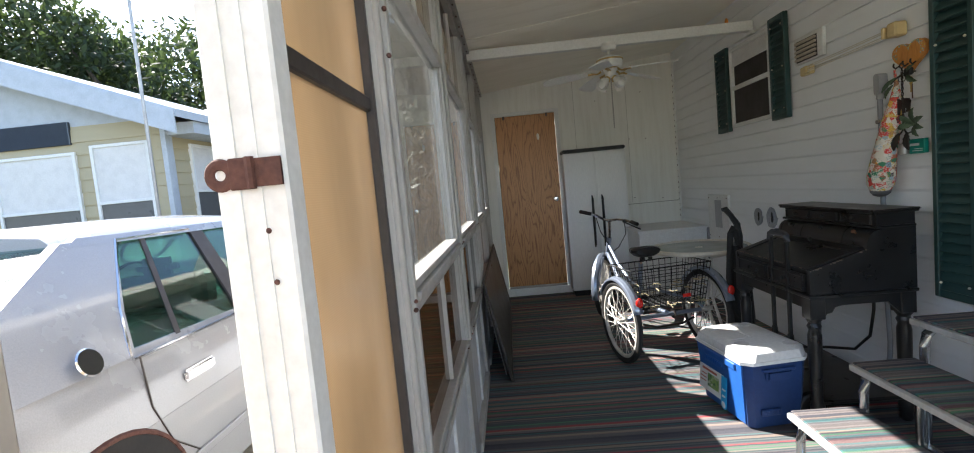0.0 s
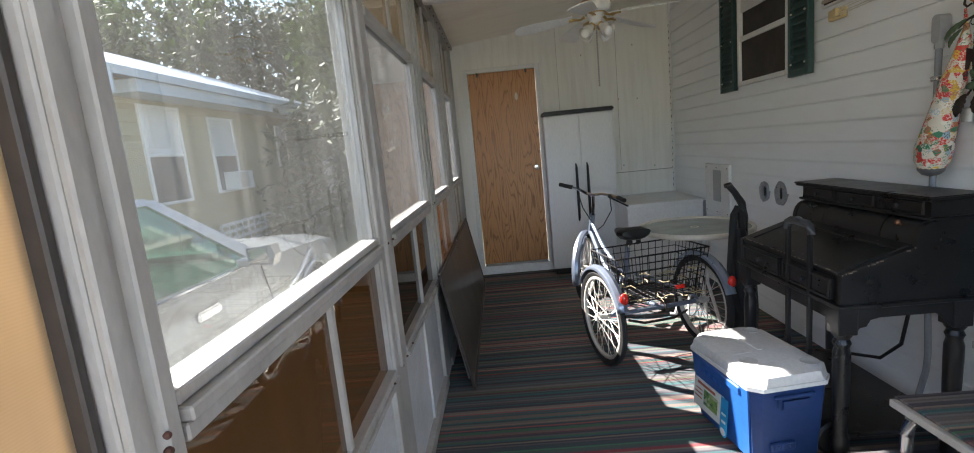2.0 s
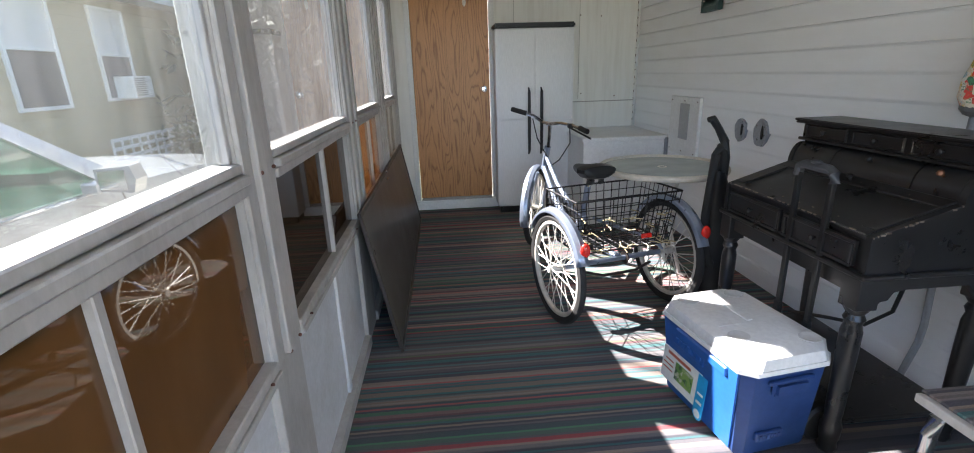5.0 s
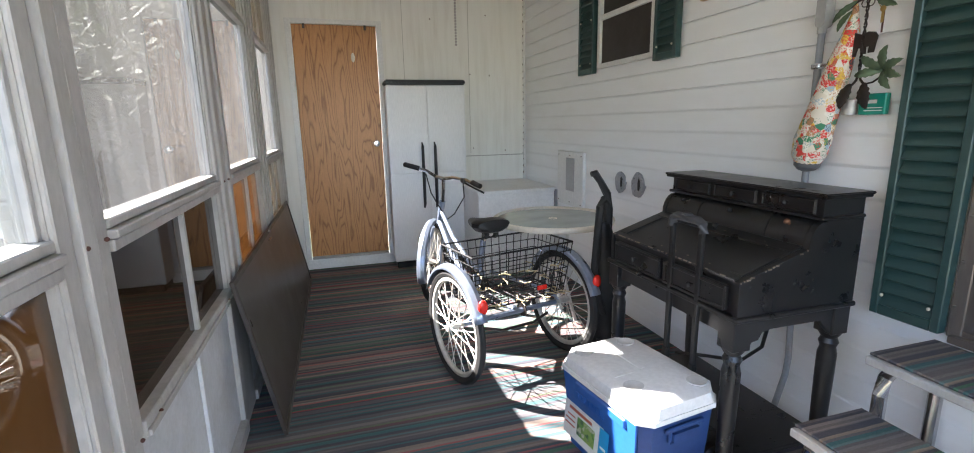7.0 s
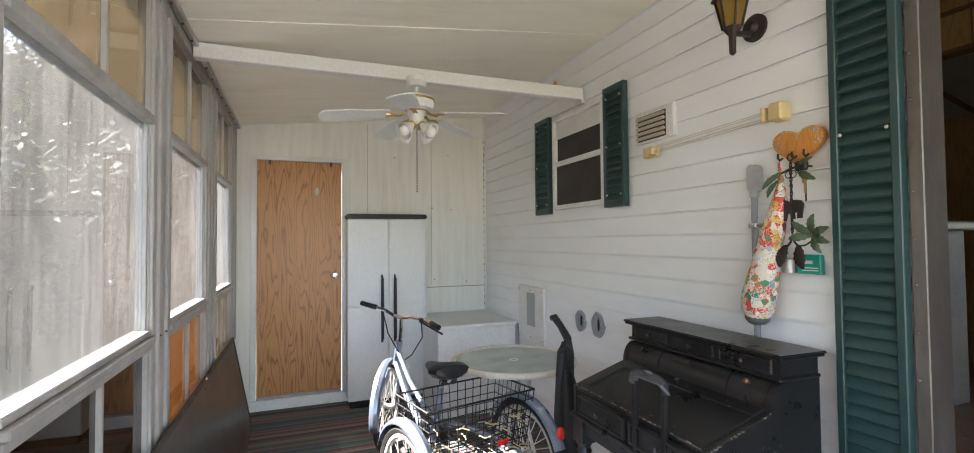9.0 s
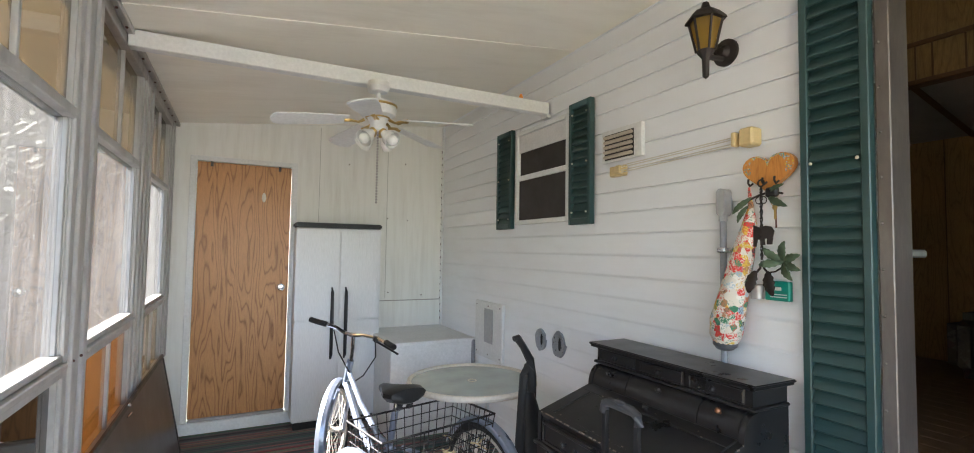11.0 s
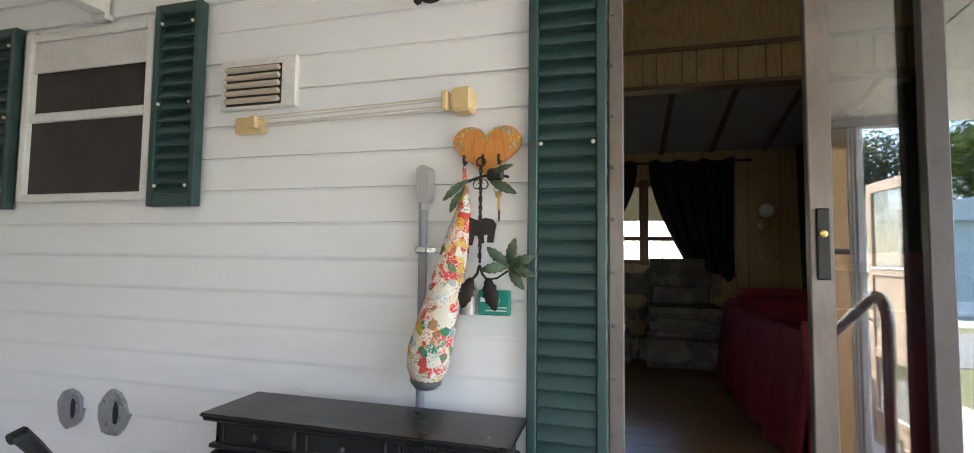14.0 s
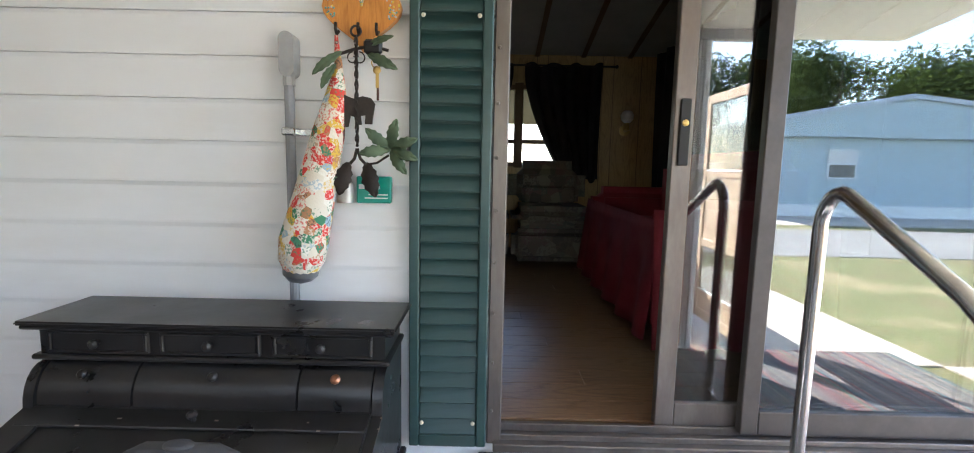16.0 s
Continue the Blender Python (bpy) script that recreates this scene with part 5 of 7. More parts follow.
Shape().box((-0.009, y0 + 0.165, -0.11), (-0.0078, y0 + 0.215, 0.045), 0, tilt).ball(tilt @ Vector((-0.008, y0 + 0.19, -0.105)), (0.002, 0.026, 0.026)).done("blue_label", paint("sky_blue_label", (0.02, 0.36, 0.70), 0.3), st, False)
Shape().ball(tilt @ Vector((-0.0095, y0 + 0.19, -0.105)), (0.0018, 0.018, 0.018)).box((-0.0105, y0 + 0.175, -0.03), (-0.009, y0 + 0.205, -0.022), 0, tilt).box((-0.0105, y0 + 0.175, -0.065), (-0.009, y0 + 0.205, -0.055), 0, tilt).done("label_mark", LID, st, False, kind="stuff")
Shape().box((-0.009, y0 + 0.24, -0.06), (-0.0078, y0 + 0.345, 0.012), 0, tilt).done("picture", patchwork("green_picture", [(0.0, (0.10, 0.25, 0.05)), (0.4, (0.22, 0.34, 0.08)), (0.7, (0.03, 0.09, 0.04)), (0.9, (0.5, 0.5, 0.4))], 60, 0.3), st, False)
Shape().box((-0.009, y0 + 0.26, 0.022), (-0.0078, y0 + 0.40, 0.034), 0, tilt).box((-0.009, y0 + 0.36, -0.045), (-0.0078, y0 + 0.42, -0.04), 0, tilt).box((-0.009, y0 + 0.36, -0.025), (-0.0078, y0 + 0.42, -0.02), 0, tilt).box((-0.009, y0 + 0.36, -0.005), (-0.0078, y0 + 0.41, 0.0), 0, tilt).done("print_bar", paint("red_print", (0.45, 0.10, 0.06), 0.4), st, False)
s = Shape().box((-0.012, y0 + 0.20, 0.078), (-0.006, y0 + 0.38, 0.122), 0.003, tilt)
for k in range(7):
    s.box((-0.0155, y0 + 0.215 + k * 0.022, 0.09), (-0.011, y0 + 0.230 + k * 0.022, 0.11), 0.002, tilt)
s.done("badge", BLUEP, co)
s = Shape().box((x0 + 0.07, y0 + 0.006, 0.07), (x0 + 0.165, y0 + 0.024, 0.105), 0.004)
for k in range(6):
    s.box((x0 + 0.08 + k * 0.013, y0 + 0.003, 0.08), (x0 + 0.089 + k * 0.013, y0 + 0.012, 0.096), 0.001)
s.done("badge", BLUEP_SHADE, co)
s = Shape().box((x0 + 0.04, y0 + 0.20, 0.4035), (x0 + 0.12, y0 + 0.205, 0.406))
s.box((x0 + 0.15, y0 + 0.21, 0.403), (x0 + 0.17, y0 + 0.36, 0.4065), 0.001)
s.done("lid_rib", LID, lid)
for x in (x0 + 0.27,):
    w = Shape().lathe([(0.0, -0.02), (0.03, -0.022), (0.062, -0.02), (0.072, -0.012), (0.072, 0.012), (0.062, 0.02), (0.03, 0.022), (0.0, 0.02)], pose(x1 + 0.028, y0 + 0.045, 0.073, 0, 90, 90), 24)
    wheel = w.done("wheel", BLACKP, co)
    Shape().lathe([(0.03, 0.0), (0.03, 0.004), (0.01, 0.008), (0.0, 0.008)], pose(x1 + 0.028, y0 + 0.022, 0.073, 90, 0, 0) @ Matrix.Diagonal((0.35, 0.35, 1, 1)), 12).done("hub", ALU_GREY, wheel)

co.matrix_basis = pose(1.305, 2.895, 0, 0, 0, 8) @ Matrix.Diagonal((1.1, 1, 1, 1))

# the cooler's drawn-out tow handle
s = Shape()
for y in (2.805, 2.955):
    s.box((1.486, y - 0.011, 0.40), (1.502, y + 0.011, 0.91), 0.003).box((1.483, y - 0.015, 0.06), (1.504, y + 0.015, 0.42), 0.004)
s.done("tow_pole", BLACKP, co)
Shape().tube([(1.494, 2.797, 0.90), (1.494, 2.803, 0.93), (1.494, 2.825, 0.94), (1.494, 2.935, 0.94), (1.494, 2.957, 0.93), (1.494, 2.963, 0.90)], 0.016, 10).ball((1.49, 2.88, 0.955), (0.014, 0.025, 0.008)).done("tow_grip", paint("grey_grip", (0.06, 0.06, 0.065), 0.5), co)

# ---- tricycle ----
TM = Matrix(((0.972, -0.233, 0, 1.17), (0.233, 0.972, 0, 3.785), (0, 0, 1, 0), (0, 0, 0, 1)))   # x right, y ahead
trike = thing("tricycle", (0, 0, 0), "silver-blue adult tricycle with rear wire basket", "tricycle", m=TM)


def tp(x, y, z):
    return TM @ Vector((x, y, z))


def wheel_at(m, R=0.292):
    """A spoked wheel that turns about its local z."""
    w = Shape().torus(R - 0.022, 0.022, m, 40, 8).done("tyre", RUBBER, trike)
    Shape().torus(R - 0.051, 0.014, m, 40, 6).done("rim", RIM, w)
    q = Shape().rod(m @ Vector((0, 0, -0.045)), m @ Vector((0, 0, 0.045)), 0.018)
    for i in range(28):
        a = i * math.tau / 28
        off = 0.5 if i % 4 < 2 else -0.5
        sgn = 0.03 if i % 2 else -0.03
        q.rod(m @ Vector((0.018 * math.cos(a + off), 0.018 * math.sin(a + off), sgn)), m @ Vector(((R - 0.05) * math.cos(a), (R - 0.05) * math.sin(a), 0)), 0.0024, n=4)
    q.done("spoke", RIM, w)


def fender(m, R, a0, a1, w=0.034):
    rows = []
    for a in arc(18, a0, a1):
        rows.append([m @ Vector((rr * math.cos(a), rr * math.sin(a), z)) for rr, z in ((R - 0.018, -w), (R, -w * 0.7), (R + 0.008, 0), (R, w * 0.7), (R - 0.018, w))])
    ob = Shape().sheet(rows).done("fender", BLUESILVER, trike)
    ob.modifiers.new("sheet", "SOLIDIFY").thickness = 0.0025


axle = 0.292
for sx in (-0.36, 0.315):
    m = TM @ pose(sx, 0, axle, 0, 90, 0)
    wheel_at(m)
    mf = TM @ pose(sx, 0, axle, 90, 0, 90)
    fender(mf, 0.312, 25, 158)
    Shape().ball(tp(sx + 0.012, -0.268, 0.475), (0.024, 0.014, 0.036)).done("reflector", REDREF, trike)
steer = pose(0.03, 1.13, 0, 0, 0, -40)
mw = TM @ steer @ pose(0, 0, axle, 0, 90, 0)
wheel_at(mw)
fender(TM @ steer @ pose(0, 0, axle, 90, 0, 90), 0.312, 35, 192)
s = Shape()
s.tube([tp(0, 0.93, 0.62), tp(0, 0.90, 0.70), tp(0, 0.87, 0.78)], 0.021)
s.tube([tp(0, 0.92, 0.64), tp(0, 0.75, 0.45), tp(0, 0.55, 0.33), tp(0, 0.40, 0.29)], 0.022)
s.tube([tp(0, 0.90, 0.72), tp(0, 0.72, 0.56), tp(0, 0.50, 0.44), tp(0, 0.34, 0.42)], 0.016)
s.tube([tp(0, 0.42, 0.28), tp(0, 0.37, 0.45), tp(0, 0.33, 0.62)], 0.018)
s.tube([tp(0, 0.40, 0.29), tp(0, 0.2, 0.30), tp(0, 0.0, 0.305)], 0.018)
s.tube([tp(-0.05, 0.34, 0.42), tp(-0.2, 0.1, 0.37), tp(-0.22, -0.06, 0.36)], 0.012).tube([tp(0.05, 0.34, 0.42), tp(0.2, 0.1, 0.37), tp(0.22, -0.06, 0.36)], 0.012)
s.rod(tp(-0.34, 0, axle), tp(0.30, 0, axle), 0.015)
for sx in (-1, 1):
    s.tube([tp(0.045 * sx, 0.93, 0.60), tp(0.05 * sx, 1.0, 0.48), TM @ steer @ Vector((0.05 * sx, 0, axle))], 0.011)
    s.rod(tp(0.3 * sx, 0, axle), tp(0.22 * sx, -0.02, 0.37), 0.009)
s.done("frame", BLUESILVER, trike)
s = Shape().tube([tp(0, 0.87, 0.76), tp(0, 0.845, 0.86), tp(0, 0.84, 0.93)], 0.012)
hb = [Vector((0.80, 4.60, 1.01)), Vector((0.87, 4.62, 0.985)), Vector((0.93, 4.63, 0.945)), Vector((0.97, 4.58, 0.935)), Vector((1.02, 4.50, 0.945)), Vector((1.07, 4.40, 0.94)), Vector((1.10, 4.30, 0.925))]
s.tube(hb, 0.011)
s.rod(tp(0, 0.84, 0.93), (0.955, 4.60, 0.938), 0.014)
s.done("handlebar", CHROME, trike)
for pts in ([(0.735, 4.66, 1.03), (0.77, 4.62, 1.02), (0.82, 4.60, 1.005)], [(1.12, 4.24, 0.915), (1.11, 4.27, 0.92), (1.095, 4.32, 0.93)]):
    Shape().tube(pts, 0.016, 10).done("grip", BLACKP, trike)
Shape().tube([(1.05, 4.43, 0.93), (1.10, 4.36, 0.90), (1.15, 4.27, 0.87)], 0.006).box((-0.015, -0.02, -0.015), (0.015, 0.02, 0.015), 0.006, pose(1.06, 4.41, 0.935)).done("brake_lever", BLACKP, trike)
Shape().tube([(1.06, 4.42, 0.93), (1.08, 4.48, 0.82), (1.03, 4.56, 0.70), tp(0.0, 0.9, 0.62)], 0.004, 6).tube([(0.86, 4.6, 0.97), (0.88, 4.55, 0.85), (0.95, 4.56, 0.72)], 0.004, 6).done("cable", BLACKP, trike)
# saddle
rows = []
for y, w, z, h in ((0.12, 0.05, 0.715, 0.02), (0.14, 0.10, 0.735, 0.05), (0.20, 0.115, 0.735, 0.06), (0.27, 0.085, 0.725, 0.05), (0.34, 0.045, 0.72, 0.04), (0.40, 0.028, 0.715, 0.035), (0.425, 0.015, 0.71, 0.02)):
    rows.append([tp(w * math.cos(a), y + 0.06, z + (h * 0.5 if math.sin(a) > 0 else h) * math.sin(a)) for a in arc(13, 0, 332)])
Shape().loft(rows).done("saddle", BLACKP, trike)
Shape().rod(tp(0, 0.335, 0.58), tp(0, 0.315, 0.70), 0.013).done("seat_post", CHROME, trike)
s = Shape()
for sx in (-1, 1):
    s.tube([tp(0.03 * sx, 0.24 + 0.012 * math.cos(i * 0.9), 0.655 + i * 0.004) for i in range(10)], 0.014, 6)
s.done("saddle_spring", BLACKP, trike)
# basket of wire
s = Shape()
bx0, bx1, by0, by1, bz0, bz1 = -0.305, 0.305, -0.10, 0.24, 0.375, 0.655


def bp(u, v, h):
    k = 0.86 + 0.14 * h
    return tp((bx0 + (bx1 - bx0) * u) * k, 0.1 + (by0 + (by1 - by0) * v - 0.1) * k, bz0 + (bz1 - bz0) * h)


for h in (0, 1 / 6, 2 / 6, 3 / 6, 4 / 6, 5 / 6, 1.0):
    r = 0.005 if h in (0, 1.0) else 0.0026
    for a, b in (((0, 0), (1, 0)), ((1, 0), (1, 1)), ((1, 1), (0, 1)), ((0, 1), (0, 0))):
        s.rod(bp(*a, h), bp(*b, h), r, n=5)
for i in range(13):
    f = i / 12
    s.rod(bp(f, 0, 0), bp(f, 0, 1), 0.0026, n=4).rod(bp(f, 1, 0), bp(f, 1, 1), 0.0026, n=4).rod(bp(f, 0, 0), bp(f, 1, 0), 0.0026, n=4)
for i in range(10):
    f = i / 9
    s.rod(bp(0, f, 0), bp(0, f, 1), 0.0026, n=4).rod(bp(1, f, 0), bp(1, f, 1), 0.0026, n=4).rod(bp(0, f, 0), bp(1, f, 0), 0.0026, n=4)
s.done("basket", BLACKP, trike)
rng = random.Random(9)
s = Shape()
for i in range(46):
    u, v_ = rng.random(), rng.choice((0.0, 0.02, rng.random(), 0.03))
    p = bp(u, v_, rng.choice((0.02, 0.4, 0.6, 0.05)))
    a = rng.uniform(0, 6.28)
    s.tube([p, p + Vector((0.03 * math.cos(a), 0.03 * math.sin(a), rng.uniform(-0.006, 0.012))), p + Vector((0.06 * math.cos(a + 0.3), 0.06 * math.sin(a + 0.3), rng.uniform(-0.01, 0.012)))], 0.0028, 4)
s.done("straw_twine", STRAW, trike, kind="stuff")
Shape().box((-0.03, -0.006, -0.012), (0.03, 0.006, 0.012), 0.003, TM @ pose(0.1, -0.105, 0.44)).done("reflector", REDREF, trike)
# cranks and chain case
s = Shape().lathe([(0.0, -0.004), (0.075, -0.004), (0.078, 0), (0.075, 0.004), (0.0, 0.004)], TM @ pose(0.05, 0.42, 0.285, 0, 90, 0), 24)
s.rod(tp(0.075, 0.42, 0.285), tp(0.08, 0.52, 0.17), 0.009).rod(tp(-0.075, 0.42, 0.285), tp(-0.08, 0.32, 0.39), 0.009).rod(tp(-0.08, 0.42, 0.285), tp(0.08, 0.42, 0.285), 0.012)
s.rod(tp(0.05, 0.42, 0.358), tp(0.05, 0.0, 0.335), 0.005).rod(tp(0.05, 0.42, 0.21), tp(0.05, 0.0, 0.275), 0.005)
s.lathe([(0.0, -0.004), (0.035, -0.003), (0.035, 0.003), (0, 0.004)], TM @ pose(0.05, 0.0, axle, 0, 90, 0), 16)
s.tube([tp(-0.2, -0.02, 0.25), tp(-0.1, -0.03, 0.22), tp(0.1, -0.03, 0.22), tp(0.2, -0.02, 0.25)], 0.008)
s.done("crank", IRON, trike)
for sx, y, z in ((0.115, 0.52, 0.17), (-0.115, 0.32, 0.39)):
    Shape().box((-0.045, -0.03, -0.011), (0.045, 0.03, 0.011), 0.004, TM @ pose(sx, y, z)).done("pedal", BLACKP, trike)

# ---- glass patio table ----
tb = thing("patio_table", (1.60, 4.26, 0), "round glass patio table with pale rim", "table")
mt = Matrix.Translation((1.60, 4.26, 0.68))
Shape().lathe([(0.02, -0.003), (0.362, -0.003), (0.362, 0.003), (0.02, 0.003)], mt, 48).done("top", TABLEGLASS, tb)
Shape().torus(0.369, 0.014, mt @ Matrix.Diagonal((1, 1, 1.3, 1)), 56, 8).torus(0.024, 0.006, mt, 20, 6).done("rim", paint("almond_rim", (0.66, 0.60, 0.50), 0.45), tb)
for k in range(4):
    a = radians(45 + 90 * k)
    c_, s_ = math.cos(a), math.sin(a)
    Shape().tube([(1.60 + 0.355 * c_, 4.26 + 0.355 * s_, 0.665), (1.60 + 0.30 * c_, 4.26 + 0.30 * s_, 0.655), (1.60 + 0.10 * c_, 4.26 + 0.10 * s_, 0.60), (1.60 + 0.08 * c_, 4.26 + 0.08 * s_, 0.3), (1.60 + 0.16 * c_, 4.26 + 0.16 * s_, 0.02), (1.60 + 0.2 * c_, 4.26 + 0.2 * s_, 0.012)], 0.012).done("leg", WHITE, tb)

# ---- upright vacuum ----
vc = thing("vacuum_cleaner", (1.72, 3.72, 0), "black upright vacuum cleaner with curved handle", "vacuum cleaner")
Shape().box((1.57, 3.60, 0.02), (1.80, 3.80, 0.12), 0.03, None, 3).done("head", BLACKP, vc)
Shape().loft([[(1.665 + w * math.cos(a) - k, 3.71 + w * 0.8 * math.sin(a), z) for a in arc(12, 0, 330)] for z, w, k in ((0.1, 0.075, 0), (0.25, 0.085, 0), (0.45, 0.08, 0.005), (0.66, 0.055, 0.01), (0.76, 0.032, 0.02))]).done("body", BLACKP, vc)
Shape().tube([(1.665, 3.715, 0.68), (1.68, 3.735, 0.82), (1.68, 3.745, 0.90), (1.64, 3.75, 0.97), (1.605, 3.75, 1.015), (1.585, 3.75, 1.01)], [0.03, 0.028, 0.022, 0.018, 0.02, 0.014]).done("handle", BLACKP, vc)
Shape().tube([(1.66, 3.70, 0.76), (1.64, 3.68, 0.86), (1.615, 3.67, 0.885), (1.595, 3.665, 0.85), (1.58, 3.66, 0.7), (1.565, 3.65, 0.55), (1.57, 3.65, 0.42), (1.61, 3.65, 0.30), (1.65, 3.68, 0.24)], 0.021).done("hose", RUBBER, vc)

# ---- leaning framed panels ----
lp = thing("leaning_panel", (0.0, 4.6, 0), "dark framed screen panel leaning on the wall", "panel")
ang = math.degrees(math.atan2(0.135, 0.70))
mp_ = Matrix.Translation((0.035, 0, 0.0)) @ pose(0, 0, 0, 0, -ang, 0)
s = Shape().box((-0.016, 3.48, 0.0), (0.0, 5.70, 0.025), 0.003, mp_).box((-0.016, 3.48, 0.685), (0.0, 5.70, 0.71), 0.003, mp_).box((-0.016, 3.48, 0.025), (0.0, 3.505, 0.685), 0.003, mp_).box((-0.016, 5.675, 0.025), (0.0, 5.70, 0.685), 0.003, mp_)
s.done("frame", DARKFRAME, lp)
Shape().box((-0.010, 3.50, 0.02), (-0.006, 5.68, 0.69), 0, mp_).done("sheet", paint("dark_brown_sheet", (0.050, 0.044, 0.038), 0.32, dirt=0.6, scale=3, dirt_colour=(0.10, 0.085, 0.07)), lp, False)
s = Shape().ball(mp_ @ Vector((0.0, 4.5, 0.70)), 0.01).rod(mp_ @ Vector((0.0, 4.44, 0.66)), mp_ @ Vector((0.004, 4.5, 0.66)), 0.004)
s.done("clip", STEEL, lp)
Shape().box((-0.03, 3.62, 0.0), (-0.022, 5.3, 0.60), 0.002, Matrix.Translation((0.012, 0, 0.0)) @ pose(0, 0, 0, 0, -10, 0)).done("spare_panel", ALU_GREY, None, True, "grey spare panel standing behind the dark one", "panel")

# ---- steps to the house door ----
SY0, SY1 = 1.60, 2.425


def step(x0, x1, z):
    st_ = thing("step_stool", ((x0 + x1) / 2, 2.0, 0), "carpet topped aluminium step with bent tube legs", "step", group="aluminium entry steps")
    Shape().box((x0, SY0, z - 0.022), (x1, SY1, z - 0.006), 0.003).box((x0 - 0.006, SY0 - 0.004, z - 0.03), (x0 + 0.012, SY1 + 0.004, z - 0.004), 0.003).done("tread", ALU, st_)
    Shape().box((x0 + 0.012, SY0, z - 0.005), (x1, SY1 + 0.006, z + 0.004), 0.003).done("carpet", CARPET, st_)
    for y in (SY0 + 0.05, SY1 - 0.03):
        pts = [(x0 + 0.03, y, 0.0), (x0 + 0.03, y, z - 0.12), (x0 + 0.04, y, z - 0.07), (x0 + 0.075, y, z - 0.042), (x0 + 0.12, y, z - 0.036), (x1 - 0.03, y, z - 0.036), (x1 - 0.012, y, z - 0.06), (x1 - 0.01, y, z - 0.12), (x1 - 0.01, y, 0.0)]
        Shape().tube(pts, 0.019, 12).done("leg", STEEL, st_)
    Shape().rod((x0 + 0.03, SY0 + 0.05, 0.02), (x0 + 0.03, SY1 - 0.03, 0.02), 0.012).done("cross_bar", STEEL, st_)
    q = Shape()
    for z2 in (z - 0.13, z - 0.09):
        q.ball((x0 + 0.03, SY1 - 0.018, z2), 0.006, n=6)
    q.done("bolt", IRON, st_)


step(1.26, 1.56, 0.20)
step(1.535, 1.81, 0.40)
step(1.795, 2.085, 0.585)
hr = thing("handrail", (1.9, 1.63, 0), "bent stainless steel handrail beside the steps", "handrail")
pts = [(1.93, 1.64, 0.59), (1.93, 1.64, 1.26)] + [(1.93 - 0.06 * (1 - math.cos(a)), 1.64, 1.26 + 0.085 * math.sin(a)) for a in arc(7, 10, 110)] + [(1.57, 1.64, 1.195), (1.50, 1.64, 1.145), (1.465, 1.64, 1.11), (1.45, 1.64, 1.05), (1.45, 1.64, 0.0)]
Shape().tube(pts, 0.0165, 12).done("rail", STEEL, hr)

# ---- hanging things on the house wall ----
HXW = EX - 0.03
hh = thing("heart_key_rack", (EX - 0.02, 2.745, 1.76), "orange wooden heart rack with dotted border", "key rack")
heart = []
for i in range(40):
    a = i * math.tau / 40
    heart.append((0.0062 * 16 * math.sin(a) ** 3, 0.0052 * (13 * math.cos(a) - 5 * math.cos(2 * a) - 2 * math.cos(3 * a) - math.cos(4 * a))))
Shape().prism(heart, 0.022, pose(EX - 0.012, 2.742, 1.755, 90, 0, -90)).done("board", HEARTWOOD, hh)
rng = random.Random(3)
for nm, col in (("yellow_dot", (0.7, 0.5, 0.05)), ("grey_dot", (0.45, 0.48, 0.5)), ("teal_dot", (0.12, 0.33, 0.33))):
    s = Shape()
    for i in range(60):
        a = rng.uniform(-2.1, 2.1)
        k = rng.uniform(0.68, 0.95)
        hx = 0.0062 * 16 * math.sin(a) ** 3 * k
        hy = 0.0052 * (13 * math.cos(a) - 5 * math.cos(2 * a) - 2 * math.cos(3 * a) - math.cos(4 * a)) * (0.86 + 0.14 * k)
        if hy > -0.005:
            s.ball((EX - 0.034, 2.742 - hx, 1.752 + hy), (0.0015, 0.0026, 0.0026), n=6)
    s.done(nm, paint(nm, col, 0.5), hh, kind="stuff")
s = Shape()
for y in (2.80, 2.745, 2.70):
    s.tube([(EX - 0.034, y, 1.715), (EX - 0.05, y, 1.705), (EX - 0.06, y, 1.715), (EX - 0.058, y, 1.73)], 0.004, 6)
s.done("hook", IRON, hh, kind="stuff")

bag = thing("bag_holder", (HXW, 2.88, 1.1), "printed cloth bag holder with red and cream patches", "bag")
Shape().tube([(2.045, 2.80, 1.70), (2.05, 2.797, 1.63), (2.05, 2.803, 1.56), (2.04, 2.822, 1.46), (2.035, 2.845, 1.36), (2.03, 2.868, 1.26), (2.028, 2.885, 1.19), (2.028, 2.892, 1.14), (2.03, 2.895, 1.115)], [0.004, 0.010, 0.026, 0.040, 0.047, 0.055, 0.062, 0.058, 0.045], 16).done("sleeve", BAGPRINT, bag)
Shape().tube([(2.03, 2.895, 1.116), (2.03, 2.897, 1.10), (2.03, 2.898, 1.085), (2.03, 2.898, 1.078)], [0.046, 0.044, 0.030, 0.01], 16).done("bag_end", paint("grey_plastic_bag", (0.12, 0.12, 0.125), 0.35, grain=30, bump=0.8), bag)


